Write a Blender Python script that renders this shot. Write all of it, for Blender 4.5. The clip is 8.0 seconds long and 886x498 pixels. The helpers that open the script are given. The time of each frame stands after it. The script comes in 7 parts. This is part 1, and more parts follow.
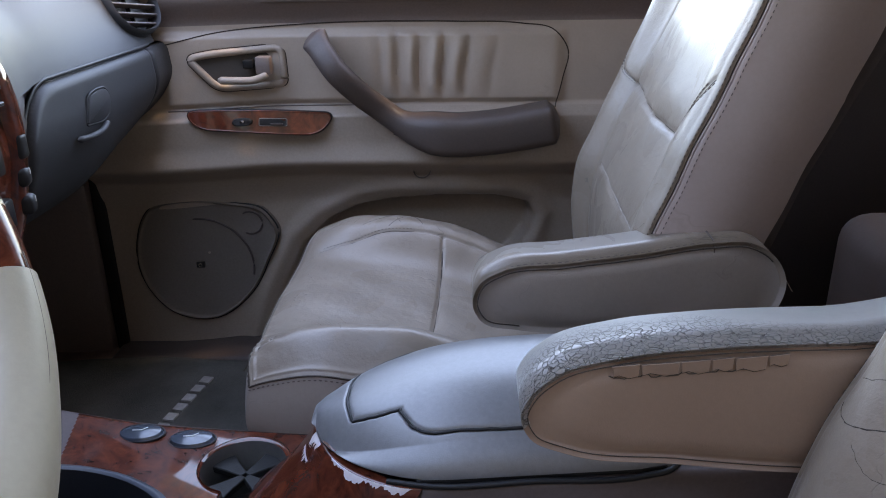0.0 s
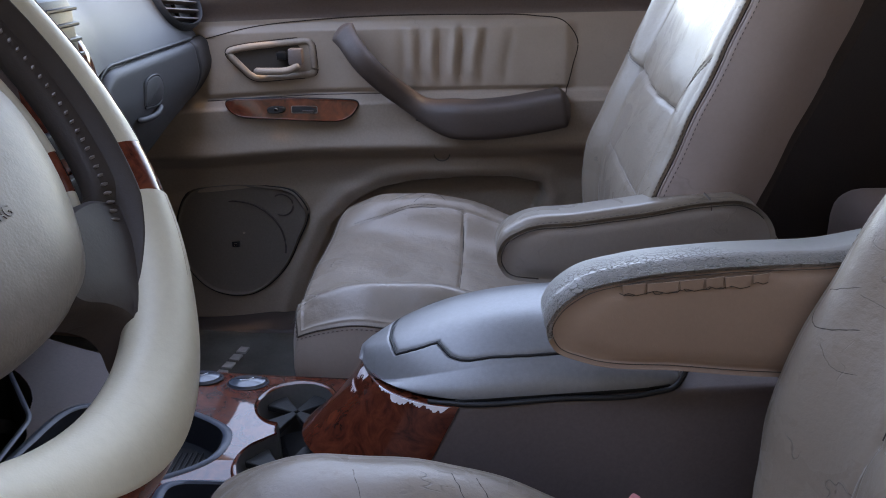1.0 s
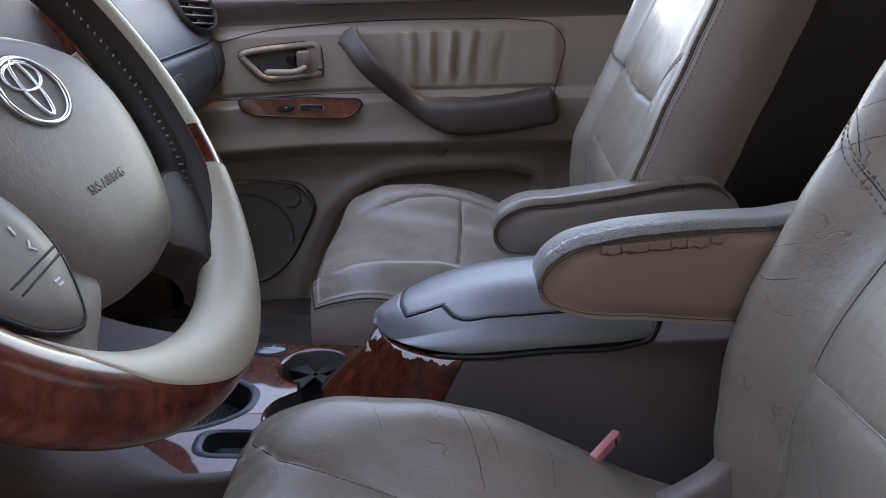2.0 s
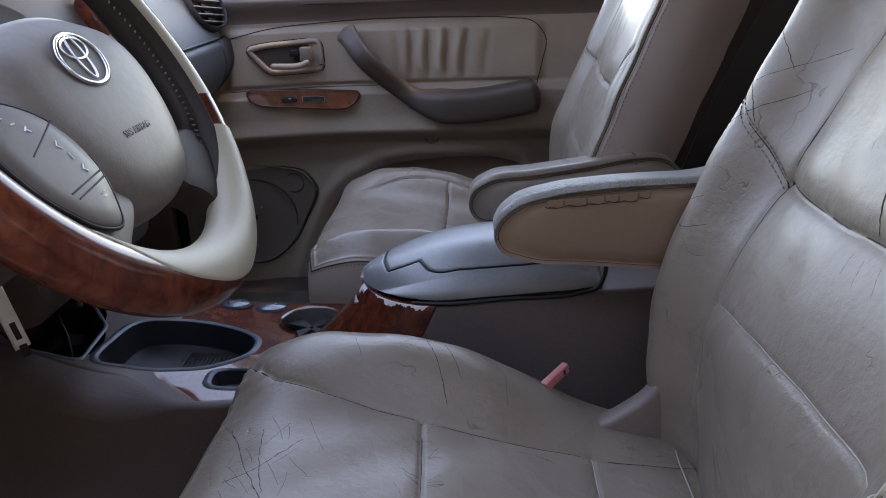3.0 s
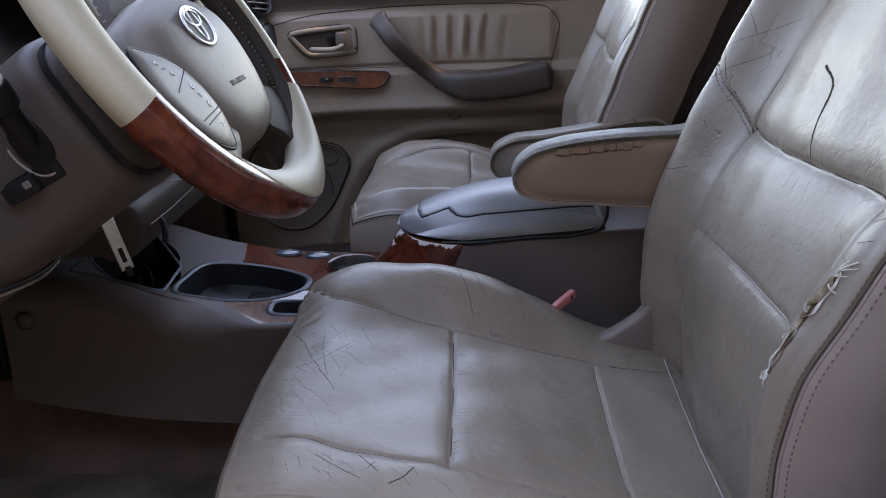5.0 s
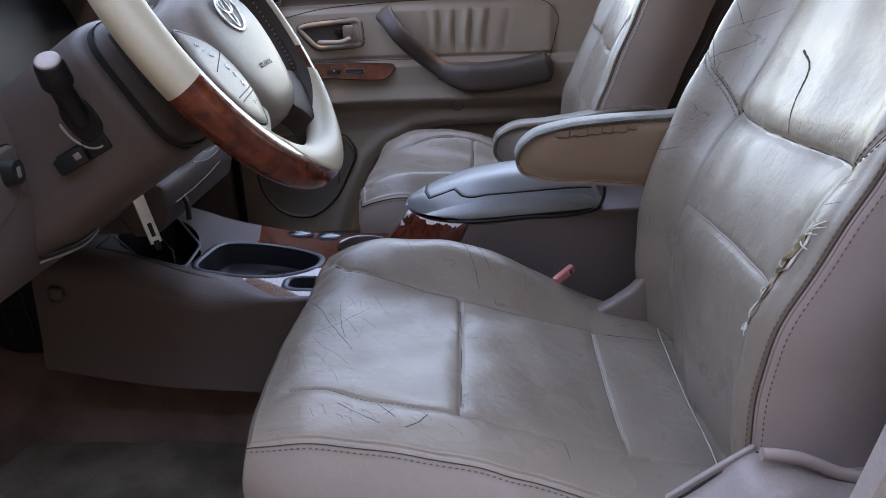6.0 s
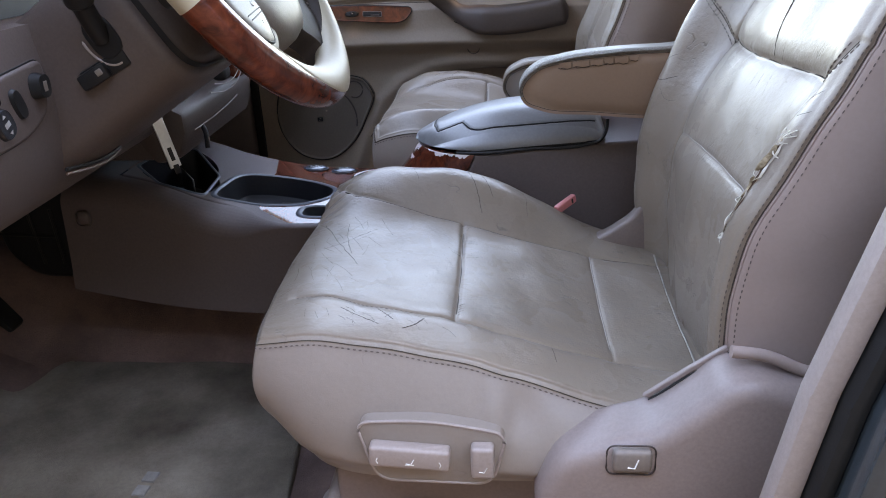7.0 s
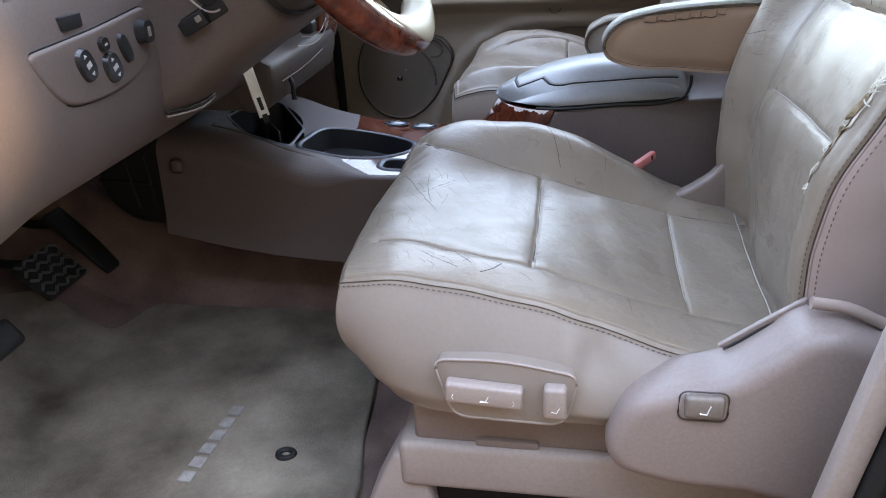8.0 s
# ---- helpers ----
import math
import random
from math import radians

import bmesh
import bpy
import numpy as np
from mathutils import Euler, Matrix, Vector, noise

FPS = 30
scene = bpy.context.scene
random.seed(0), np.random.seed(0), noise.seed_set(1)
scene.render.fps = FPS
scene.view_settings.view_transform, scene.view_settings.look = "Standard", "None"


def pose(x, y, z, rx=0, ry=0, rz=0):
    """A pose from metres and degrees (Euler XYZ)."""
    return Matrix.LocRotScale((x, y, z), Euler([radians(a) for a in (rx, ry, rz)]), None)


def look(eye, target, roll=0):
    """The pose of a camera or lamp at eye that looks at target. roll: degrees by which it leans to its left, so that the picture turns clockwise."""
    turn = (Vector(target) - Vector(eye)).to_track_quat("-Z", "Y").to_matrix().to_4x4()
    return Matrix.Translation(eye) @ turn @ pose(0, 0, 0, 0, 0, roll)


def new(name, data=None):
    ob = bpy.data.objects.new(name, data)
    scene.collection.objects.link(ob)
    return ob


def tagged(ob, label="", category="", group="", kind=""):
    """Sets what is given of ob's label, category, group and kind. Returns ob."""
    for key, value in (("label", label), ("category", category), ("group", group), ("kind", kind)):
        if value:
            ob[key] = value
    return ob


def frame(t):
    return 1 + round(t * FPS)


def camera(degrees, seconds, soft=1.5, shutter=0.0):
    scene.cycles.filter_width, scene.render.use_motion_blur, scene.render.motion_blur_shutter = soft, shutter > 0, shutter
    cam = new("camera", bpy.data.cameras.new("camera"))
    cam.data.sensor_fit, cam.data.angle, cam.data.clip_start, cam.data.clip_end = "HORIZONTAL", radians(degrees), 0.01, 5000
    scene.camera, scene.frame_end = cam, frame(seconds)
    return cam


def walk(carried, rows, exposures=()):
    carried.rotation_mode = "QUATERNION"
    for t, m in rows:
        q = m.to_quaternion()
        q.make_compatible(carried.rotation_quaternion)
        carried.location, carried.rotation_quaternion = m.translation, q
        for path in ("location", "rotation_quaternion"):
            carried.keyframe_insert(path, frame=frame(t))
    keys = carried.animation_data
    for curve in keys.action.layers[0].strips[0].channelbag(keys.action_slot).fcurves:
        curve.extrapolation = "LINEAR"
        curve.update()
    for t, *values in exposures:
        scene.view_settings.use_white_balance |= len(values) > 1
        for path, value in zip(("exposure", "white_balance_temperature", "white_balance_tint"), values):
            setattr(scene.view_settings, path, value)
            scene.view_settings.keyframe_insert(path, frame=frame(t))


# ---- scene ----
cam = camera(58.7, 8.0, soft=1.0)
PATH = [
    (0, (0.005, -0.575, 0.781), (-0.053, 1.287, 0.053), -0.8),
    (0.5, (0.007, -0.622, 0.778), (-0.061, 1.24, 0.051), -1.1),
    (1, (-0.017, -0.69, 0.774), (-0.091, 1.175, 0.054), -1.4),
    (1.5, (-0.028, -0.751, 0.779), (-0.094, 1.116, 0.065), -1.7),
    (2, (-0.027, -0.805, 0.783), (-0.08, 1.065, 0.073), -1.6),
    (2.2, (-0.018, -0.832, 0.779), (-0.071, 1.038, 0.073), -1.7),
    (3.3, (0.033, -0.983, 0.778), (-0.065, 0.890, 0.083), -2.0),
    (3.5, (0.039, -1.001, 0.779), (-0.069, 0.872, 0.085), -2.1),
    (4, (0.03, -1.047, 0.776), (-0.095, 0.825, 0.082), -2.4),
    (4.5, (0.013, -1.093, 0.77), (-0.107, 0.778, 0.075), -2.4),
    (4.7, (0.013, -1.112, 0.773), (-0.112, 0.757, 0.071), -2.4),
    (5.8, (0.006, -1.198, 0.771), (-0.117, 0.668, 0.063), -2.4),
    (6, (0.003, -1.215, 0.769), (-0.116, 0.651, 0.06), -2.3),
    (6.5, (0.017, -1.248, 0.758), (-0.113, 0.605, 0.016), -2.2),
    (7, (0.037, -1.277, 0.741), (-0.15, 0.546, -0.059), -2.5),
    (7.5, (0.04, -1.298, 0.732), (-0.246, 0.494, -0.109), -3.2),
    (8, (0.032, -1.307, 0.727), (-0.333, 0.459, -0.136), -3.3),
]
walk(cam, [(t, look(eye, target, roll)) for t, eye, target, roll in PATH], exposures=[(0.0, 4.52, 9800, 20), (1.5, 4.20, 10200, 21), (4.5, 3.97, 10500, 22), (6.0, 4.25, 10500, 21), (7.0, 4.68, 10800, 19), (8.0, 5.0, 11300, 15)])

# ---- world, sun, exposure ----
world = bpy.data.worlds.new("sky")
scene.world = world
world.use_nodes = True
wn = world.node_tree.nodes
sky = wn.new("ShaderNodeTexSky")
sky.sky_type = "NISHITA"
sky.sun_disc = False
SUN_EL, SUN_AZ = 62.0, 88.0
sky.sun_elevation = radians(SUN_EL)
sky.sun_rotation = radians(SUN_AZ)
sky.dust_density = 0.2
sky.ozone_density = 4.5
wn["Background"].inputs["Strength"].default_value = 0.12
world.node_tree.links.new(sky.outputs["Color"], wn["Background"].inputs["Color"])
sun = new("sun", bpy.data.lights.new("sun", "SUN"))
sun.data.energy, sun.data.angle, sun.data.color = 0.4, radians(8), (1.0, 0.93, 0.82)
sd = Vector((math.sin(radians(SUN_AZ)) * math.cos(radians(SUN_EL)), math.cos(radians(SUN_AZ)) * math.cos(radians(SUN_EL)), math.sin(radians(SUN_EL))))
sun.matrix_world = look(sd * 20, (0, 0, 0))


# ---- materials ----
def nodes_of(m):
    return m.node_tree.nodes, m.node_tree.links


def surface(name, color, rough=0.5, var=0.12, scale=3.0, grain=400.0, bump=0.15, metal=0.0, second=None, coat=0.0, spec=0.5, rvar=0.12, dist=0.0006):
    """A procedural surface: colour varied at a large and a small scale, fine grain relief."""
    m = bpy.data.materials.new(name)
    m.use_nodes = True
    n, l = nodes_of(m)
    b = n["Principled BSDF"]
    tc = n.new("ShaderNodeTexCoord")
    big = n.new("ShaderNodeTexNoise")
    big.inputs["Scale"].default_value, big.inputs["Detail"].default_value = scale, 6
    fine = n.new("ShaderNodeTexNoise")
    fine.inputs["Scale"].default_value, fine.inputs["Detail"].default_value = grain, 3
    for t in (big, fine):
        l.new(tc.outputs["Object"], t.inputs["Vector"])
    ramp = n.new("ShaderNodeValToRGB")
    ramp.color_ramp.elements[0].position, ramp.color_ramp.elements[1].position = 0.3, 0.7
    lo = [c * (1 - var) for c in color]
    hi = list(second) if second else [min(1, c * (1 + var)) for c in color]
    ramp.color_ramp.elements[0].color, ramp.color_ramp.elements[1].color = (*lo, 1), (*hi, 1)
    l.new(big.outputs["Fac"], ramp.inputs["Fac"])
    speck = n.new("ShaderNodeTexNoise")
    speck.inputs["Scale"].default_value, speck.inputs["Detail"].default_value, speck.inputs["Roughness"].default_value = min(grain * 0.25, 260.0), 4, 0.65
    l.new(tc.outputs["Object"], speck.inputs["Vector"])
    tone = n.new("ShaderNodeMixRGB")
    tone.name, tone.blend_type = "tone", "OVERLAY"
    tone.inputs["Fac"].default_value = 0.0 if metal else 0.22
    l.new(ramp.outputs["Color"], tone.inputs["Color1"])
    l.new(speck.outputs["Fac"], tone.inputs["Color2"])
    l.new(tone.outputs["Color"], b.inputs["Base Color"])
    mr = n.new("ShaderNodeMapRange")
    mr.inputs["To Min"].default_value, mr.inputs["To Max"].default_value = rough - rvar / 2, rough + rvar / 2
    l.new(big.outputs["Fac"], mr.inputs["Value"])
    l.new(mr.outputs["Result"], b.inputs["Roughness"])
    bp = n.new("ShaderNodeBump")
    bp.inputs["Strength"].default_value, bp.inputs["Distance"].default_value = bump, dist
    l.new(fine.outputs["Fac"], bp.inputs["Height"])
    l.new(bp.outputs["Normal"], b.inputs["Normal"])
    b.inputs["Metallic"].default_value = metal
    b.inputs["Coat Weight"].default_value = coat
    b.inputs["Coat Roughness"].default_value = 0.08
    b.inputs["Specular IOR Level"].default_value = spec
    return m


def worn_leather(name, color, rough=0.42, crease=0.5, crackle=None, spec=0.5):
    """Leather with pebble grain, soft folds and broken creases. crackle: (centre y, reach) of a badly cracked strip."""
    m = surface(name, color, rough, 0.07, 9.0, 900.0, 0.16, spec=spec, rvar=0.26)
    n, l = nodes_of(m)
    n["tone"].inputs["Fac"].default_value = 0.08
    b = n["Principled BSDF"]
    tc = n["Texture Coordinate"]
    fold = n.new("ShaderNodeTexNoise")
    fold.inputs["Scale"].default_value, fold.inputs["Detail"].default_value, fold.inputs["Roughness"].default_value = 26.0, 8, 0.62
    l.new(tc.outputs["Object"], fold.inputs["Vector"])
    stretch = n.new("ShaderNodeMapping")
    stretch.inputs["Scale"].default_value, stretch.inputs["Rotation"].default_value = (1.0, 2.6, 1.7), (0.3, 0.5, 0.7)
    l.new(tc.outputs["Object"], stretch.inputs["Vector"])
    line = n.new("ShaderNodeTexNoise")
    line.inputs["Scale"].default_value, line.inputs["Detail"].default_value = 11.0, 3
    l.new(stretch.outputs["Vector"], line.inputs["Vector"])
    away = n.new("ShaderNodeMath")
    away.operation = "SUBTRACT"
    away.inputs[1].default_value = 0.5
    l.new(line.outputs["Fac"], away.inputs[0])
    size = n.new("ShaderNodeMath")
    size.operation = "ABSOLUTE"
    l.new(away.outputs[0], size.inputs[0])
    thin = n.new("ShaderNodeMapRange")
    thin.inputs["From Max"].default_value = 0.010
    l.new(size.outputs[0], thin.inputs["Value"])
    patch = n.new("ShaderNodeTexNoise")
    patch.inputs["Scale"].default_value, patch.inputs["Detail"].default_value = 17.0, 2
    l.new(tc.outputs["Object"], patch.inputs["Vector"])
    some = n.new("ShaderNodeMapRange")
    some.inputs["From Min"].default_value, some.inputs["From Max"].default_value = 0.56, 0.66
    l.new(patch.outputs["Fac"], some.inputs["Value"])
    soft = n.new("ShaderNodeMix")
    soft.inputs["A"].default_value = 1.0
    l.new(some.outputs["Result"], soft.inputs["Factor"])
    l.new(thin.outputs["Result"], soft.inputs["B"])
    last = n["Bump"]
    for src, strength, dist in ((fold.outputs["Fac"], crease, 0.004), (soft.outputs["Result"], 0.9 * crease, 0.0009)):
        bp = n.new("ShaderNodeBump")
        bp.inputs["Strength"].default_value, bp.inputs["Distance"].default_value = strength, dist
        l.new(src, bp.inputs["Height"])
        l.new(last.outputs["Normal"], bp.inputs["Normal"])
        last = bp
    worn = n.new("ShaderNodeMixRGB")
    worn.blend_type, worn.inputs["Fac"].default_value = "MULTIPLY", 0.5 * crease
    l.new(n["tone"].outputs["Color"], worn.inputs["Color1"])
    l.new(soft.outputs["Result"], worn.inputs["Color2"])
    l.new(worn.outputs["Color"], b.inputs["Base Color"])
    if crackle:
        y0, reach = crackle
        vo = n.new("ShaderNodeTexVoronoi")
        vo.feature = "DISTANCE_TO_EDGE"
        vo.inputs["Scale"].default_value = 215.0
        wob = n.new("ShaderNodeTexNoise")
        wob.inputs["Scale"].default_value = 120.0
        l.new(tc.outputs["Object"], wob.inputs["Vector"])
        add = n.new("ShaderNodeMixRGB")
        add.blend_type, add.inputs["Fac"].default_value = "ADD", 0.008
        l.new(tc.outputs["Object"], add.inputs["Color1"])
        l.new(wob.outputs["Color"], add.inputs["Color2"])
        l.new(add.outputs["Color"], vo.inputs["Vector"])
        gap = n.new("ShaderNodeMapRange")
        gap.inputs["From Min"].default_value, gap.inputs["From Max"].default_value = 0.01, 0.085
        l.new(vo.outputs["Distance"], gap.inputs["Value"])
        xyz = n.new("ShaderNodeSeparateXYZ")
        l.new(tc.outputs["Object"], xyz.inputs["Vector"])
        far = n.new("ShaderNodeMapRange")
        far.inputs["From Min"].default_value, far.inputs["From Max"].default_value = y0, y0 + reach
        back = n.new("ShaderNodeMapRange")
        back.inputs["From Min"].default_value, back.inputs["From Max"].default_value, back.inputs["To Max"].default_value = 0.14, 0.26, 0.03
        l.new(xyz.outputs["X"], back.inputs["Value"])
        rag = n.new("ShaderNodeMath")
        rag.operation, rag.inputs[1].default_value, rag.inputs[2].default_value = "MULTIPLY_ADD", 0.030, -0.015
        l.new(patch.outputs["Fac"], rag.inputs[0])
        both = n.new("ShaderNodeMath")
        both.operation = "ADD"
        l.new(rag.outputs[0], both.inputs[0])
        l.new(xyz.outputs["Y"], both.inputs[1])
        more = n.new("ShaderNodeMath")
        more.operation = "ADD"
        l.new(both.outputs[0], more.inputs[0])
        l.new(back.outputs["Result"], more.inputs[1])
        l.new(more.outputs[0], far.inputs["Value"])
        keep = n.new("ShaderNodeMath")
        keep.operation = "MAXIMUM"
        l.new(gap.outputs["Result"], keep.inputs[0])
        l.new(far.outputs["Result"], keep.inputs[1])
        bp = n.new("ShaderNodeBump")
        bp.inputs["Strength"].default_value, bp.inputs["Distance"].default_value = 1.0, 0.0022
        l.new(keep.outputs[0], bp.inputs["Height"])
        l.new(last.outputs["Normal"], bp.inputs["Normal"])
        last = bp
        dirt = n.new("ShaderNodeMixRGB")
        dirt.inputs["Color1"].default_value = (0.14, 0.122, 0.108, 1)
        l.new(keep.outputs[0], dirt.inputs["Fac"])
        l.new(n["tone"].outputs["Color"], dirt.inputs["Color2"])
        l.new(dirt.outputs["Color"], b.inputs["Base Color"])
    l.new(last.outputs["Normal"], b.inputs["Normal"])
    return m


def burl(name):
    """Lacquered reddish burl wood."""
    m = surface(name, (0.11, 0.024, 0.011), 0.2, 0.45, 30.0, 300.0, 0.03, second=(0.165, 0.037, 0.018), rvar=0.05, spec=0.06, coat=1.0)
    m.node_tree.nodes["Principled BSDF"].inputs["Coat Roughness"].default_value = 0.03
    n, l = nodes_of(m)
    big = n["Noise Texture"]
    big.inputs["Distortion"].default_value, big.inputs["Detail"].default_value, big.inputs["Roughness"].default_value = 2.2, 9, 0.65
    el = n["Color Ramp"].color_ramp.elements.new(0.5)
    el.color = (0.105, 0.022, 0.012, 1)
    n["Color Ramp"].color_ramp.elements[0].color = (0.035, 0.009, 0.006, 1)
    return m


LEATHER = worn_leather("taupe_leather", (0.232, 0.180, 0.139), 0.40, 0.64, spec=0.45)
# the finish is rubbed smooth in patches and dull in others
n, l = nodes_of(LEATHER)
rub = n.new("ShaderNodeTexNoise")
rub.inputs["Scale"].default_value, rub.inputs["Detail"].default_value, rub.inputs["Distortion"].default_value = 13.0, 5, 0.6
gloss = n.new("ShaderNodeMapRange")
gloss.inputs["From Min"].default_value, gloss.inputs["From Max"].default_value = 0.36, 0.64
gloss.inputs["To Min"].default_value, gloss.inputs["To Max"].default_value = 0.21, 0.38
l.new(n["Texture Coordinate"].outputs["Object"], rub.inputs["Vector"])
l.new(rub.outputs["Fac"], gloss.inputs["Value"])
l.new(gloss.outputs["Result"], n["Principled BSDF"].inputs["Coat Roughness"])
n["Principled BSDF"].inputs["Coat Weight"].default_value = 0.28
LEATHER_SIDE = worn_leather("taupe_side_leather", (0.262, 0.213, 0.184), 0.43, 0.2)
BACK_SIDE = worn_leather("brown_back_side_leather", (0.335, 0.252, 0.225), 0.46, 0.2)
LEATHER_CRACKED = worn_leather("cracked_leather", (0.31, 0.285, 0.262), 0.36, 0.3, (-0.098, 0.020))
ARM_SIDE = worn_leather("arm_side_leather", (0.27, 0.17, 0.118), 0.46, 0.15)
CREAM = worn_leather("cream_rim_leather", (0.41, 0.352, 0.255), 0.46, 0.08)
DARK_LEATHER = worn_leather("dark_brown_leather", (0.040, 0.030, 0.025), 0.55, 0.25, spec=0.14)
PLASTIC = surface("taupe_plastic", (0.19, 0.142, 0.125), 0.45, 0.07, 2.5, 1500.0, 0.25)
DASH_TAUPE = surface("dash_taupe_plastic", (0.098, 0.073, 0.066), 0.48, 0.07, 2.5, 1500.0, 0.25, spec=0.35)
PLASTIC_LOW = surface("dark_taupe_plastic", (0.068, 0.051, 0.046), 0.5, 0.08, 2.5, 1500.0, 0.25, spec=0.3)
CONSOLE = surface("console_taupe_plastic", (0.110, 0.083, 0.079), 0.48, 0.08, 2.5, 1500.0, 0.2, spec=0.35)
DASH = surface("dash_vinyl", (0.031, 0.031, 0.033), 0.5, 0.07, 2.5, 900.0, 0.3, spec=0.24)
LID = surface("lid_vinyl", (0.155, 0.154, 0.156), 0.40, 0.06, 3.0, 900.0, 0.2, spec=0.65, coat=0.35)
LID.node_tree.nodes["Principled BSDF"].inputs["Coat Roughness"].default_value = 0.3
DOORVINYL = surface("door_tan_vinyl", (0.34, 0.265, 0.212), 0.45, 0.07, 3.0, 1300.0, 0.25)
DOORPAD = worn_leather("door_insert_leather", (0.385, 0.30, 0.24), 0.45, 0.2)
ARMPAD = surface("arm_dark_vinyl", (0.082, 0.060, 0.052), 0.45, 0.08, 4.0, 1300.0, 0.2, spec=0.3)
HINGE = surface("hinge_cover_plastic", (0.255, 0.195, 0.178), 0.42, 0.05, 3.0, 1500.0, 0.06)
SILLTRIM = surface("silver_taupe_plastic", (0.33, 0.265, 0.24), 0.45, 0.05, 3.0, 1500.0, 0.2)
SWITCH = surface("switch_plastic", (0.19, 0.158, 0.14), 0.45, 0.05, 4.0, 1500.0, 0.15)
BLACK = surface("black_plastic", (0.014, 0.014, 0.015), 0.45, 0.2, 6.0, 1200.0, 0.2, spec=0.25)
RUBBER = surface("black_rubber", (0.014, 0.014, 0.014), 0.55, 0.25, 9.0, 700.0, 0.4, spec=0.25)
TRAY = surface("blue_grey_plastic", (0.042, 0.054, 0.072), 0.4, 0.15, 6.0, 1300.0, 0.2)
BURL = burl("burl_wood")
RIMWOOD = burl("rim_wood")
RIMWOOD.node_tree.nodes["Principled BSDF"].inputs["Coat Weight"].default_value = 0.5
RIMWOOD.node_tree.nodes["Principled BSDF"].inputs["Coat Roughness"].default_value = 0.14
CHROME = surface("chrome", (0.72, 0.72, 0.74), 0.14, 0.06, 20.0, 300.0, 0.02, metal=1.0)
STEEL = surface("bare_steel", (0.5, 0.5, 0.5), 0.35, 0.2, 40.0, 500.0, 0.15, metal=1.0)
CARPET = surface("brown_carpet", (0.22, 0.145, 0.128), 0.95, 0.5, 7.0, 900.0, 1.0, spec=0.1, dist=0.003)
MATCARPET = surface("stained_mat_carpet", (0.180, 0.142, 0.110), 0.95, 0.5, 6.0, 700.0, 1.0, spec=0.1, second=(0.37, 0.315, 0.255), dist=0.003)
HEADLINER = surface("headliner", (0.5, 0.46, 0.42), 0.9, 0.05, 3.0, 800.0, 0.3)
PAINT = surface("dark_green_paint", (0.03, 0.04, 0.045), 0.25, 0.1, 5.0, 500.0, 0.02, coat=1.0)
STITCH = surface("stitch_thread", (0.30, 0.255, 0.225), 0.7, 0.1, 50.0, 900.0, 0.2)
STITCH_DARK = surface("dark_thread", (0.125, 0.10, 0.088), 0.8, 0.1, 50.0, 900.0, 0.2, spec=0.2)
FOAM = surface("torn_foam", (0.20, 0.125, 0.065), 0.9, 0.5, 90.0, 500.0, 0.8, second=(0.46, 0.36, 0.24), dist=0.003)
THREADS = surface("frayed_white_thread", (0.58, 0.54, 0.47), 0.8, 0.1, 50.0, 700.0, 0.2)
WHITE = surface("white_print", (0.75, 0.74, 0.72), 0.6, 0.03, 30.0, 700.0, 0.05)
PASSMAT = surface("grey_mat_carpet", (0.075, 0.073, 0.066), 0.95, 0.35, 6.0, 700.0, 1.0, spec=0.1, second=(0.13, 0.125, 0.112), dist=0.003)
MATPRINT = surface("pale_mat_embroidery", (0.30, 0.285, 0.27), 0.9, 0.2, 60.0, 900.0, 0.6, spec=0.1)
RED = surface("red_buckle_plastic", (0.60, 0.19, 0.185), 0.4, 0.1, 30.0, 900.0, 0.1)
CRACKDARK = surface("crack_dark", (0.065, 0.053, 0.046), 0.9, 0.2, 60.0, 900.0, 0.2, spec=0.1)
PALE = surface("pale_piping", (0.33, 0.29, 0.255), 0.6, 0.15, 60.0, 900.0, 0.2)
# unseen ground, coloured brown so that warm light bounces in at the door
GROUNDMAT = surface("warm_bounce_ground", (0.055, 0.043, 0.032), 0.9, 0.2, 0.8, 60.0, 0.5, dist=0.01)


# ---- helpers for shapes ----
def link(name, verts, faces, material, parent=None, label="", smooth=True, sharp=40):
    me = bpy.data.meshes.new(name)
    me.from_pydata([tuple(v) for v in verts], [], [tuple(f) for f in faces])
    me.validate()
    me.update()
    me.materials.append(material)
    if smooth:
        me.polygons.foreach_set("use_smooth", [True] * len(me.polygons))
        if sharp:
            me.set_sharp_from_angle(angle=radians(sharp))
    ob = new(name, me)
    if parent is not None:
        ob.parent = parent
        ob.matrix_parent_inverse = Matrix.Translation(-parent.location)
    if label:
        ob["label"] = label
    return ob


def part(name, bm, material, parent, label="", sharp=40):
    bm.normal_update()
    me = bpy.data.meshes.new(name)
    bm.to_mesh(me)
    bm.free()
    me.materials.append(material)
    me.polygons.foreach_set("use_smooth", [True] * len(me.polygons))
    me.set_sharp_from_angle(angle=radians(sharp))
    ob = new(name, me)
    if parent is not None:
        ob.parent = parent
        ob.matrix_parent_inverse = Matrix.Translation(-parent.location)
    if label:
        ob["label"] = label
    return ob


def thing(name, at, label, category, group="", kind=""):
    ob = new(name)
    ob.location = at
    return tagged(ob, label, category, group, kind)


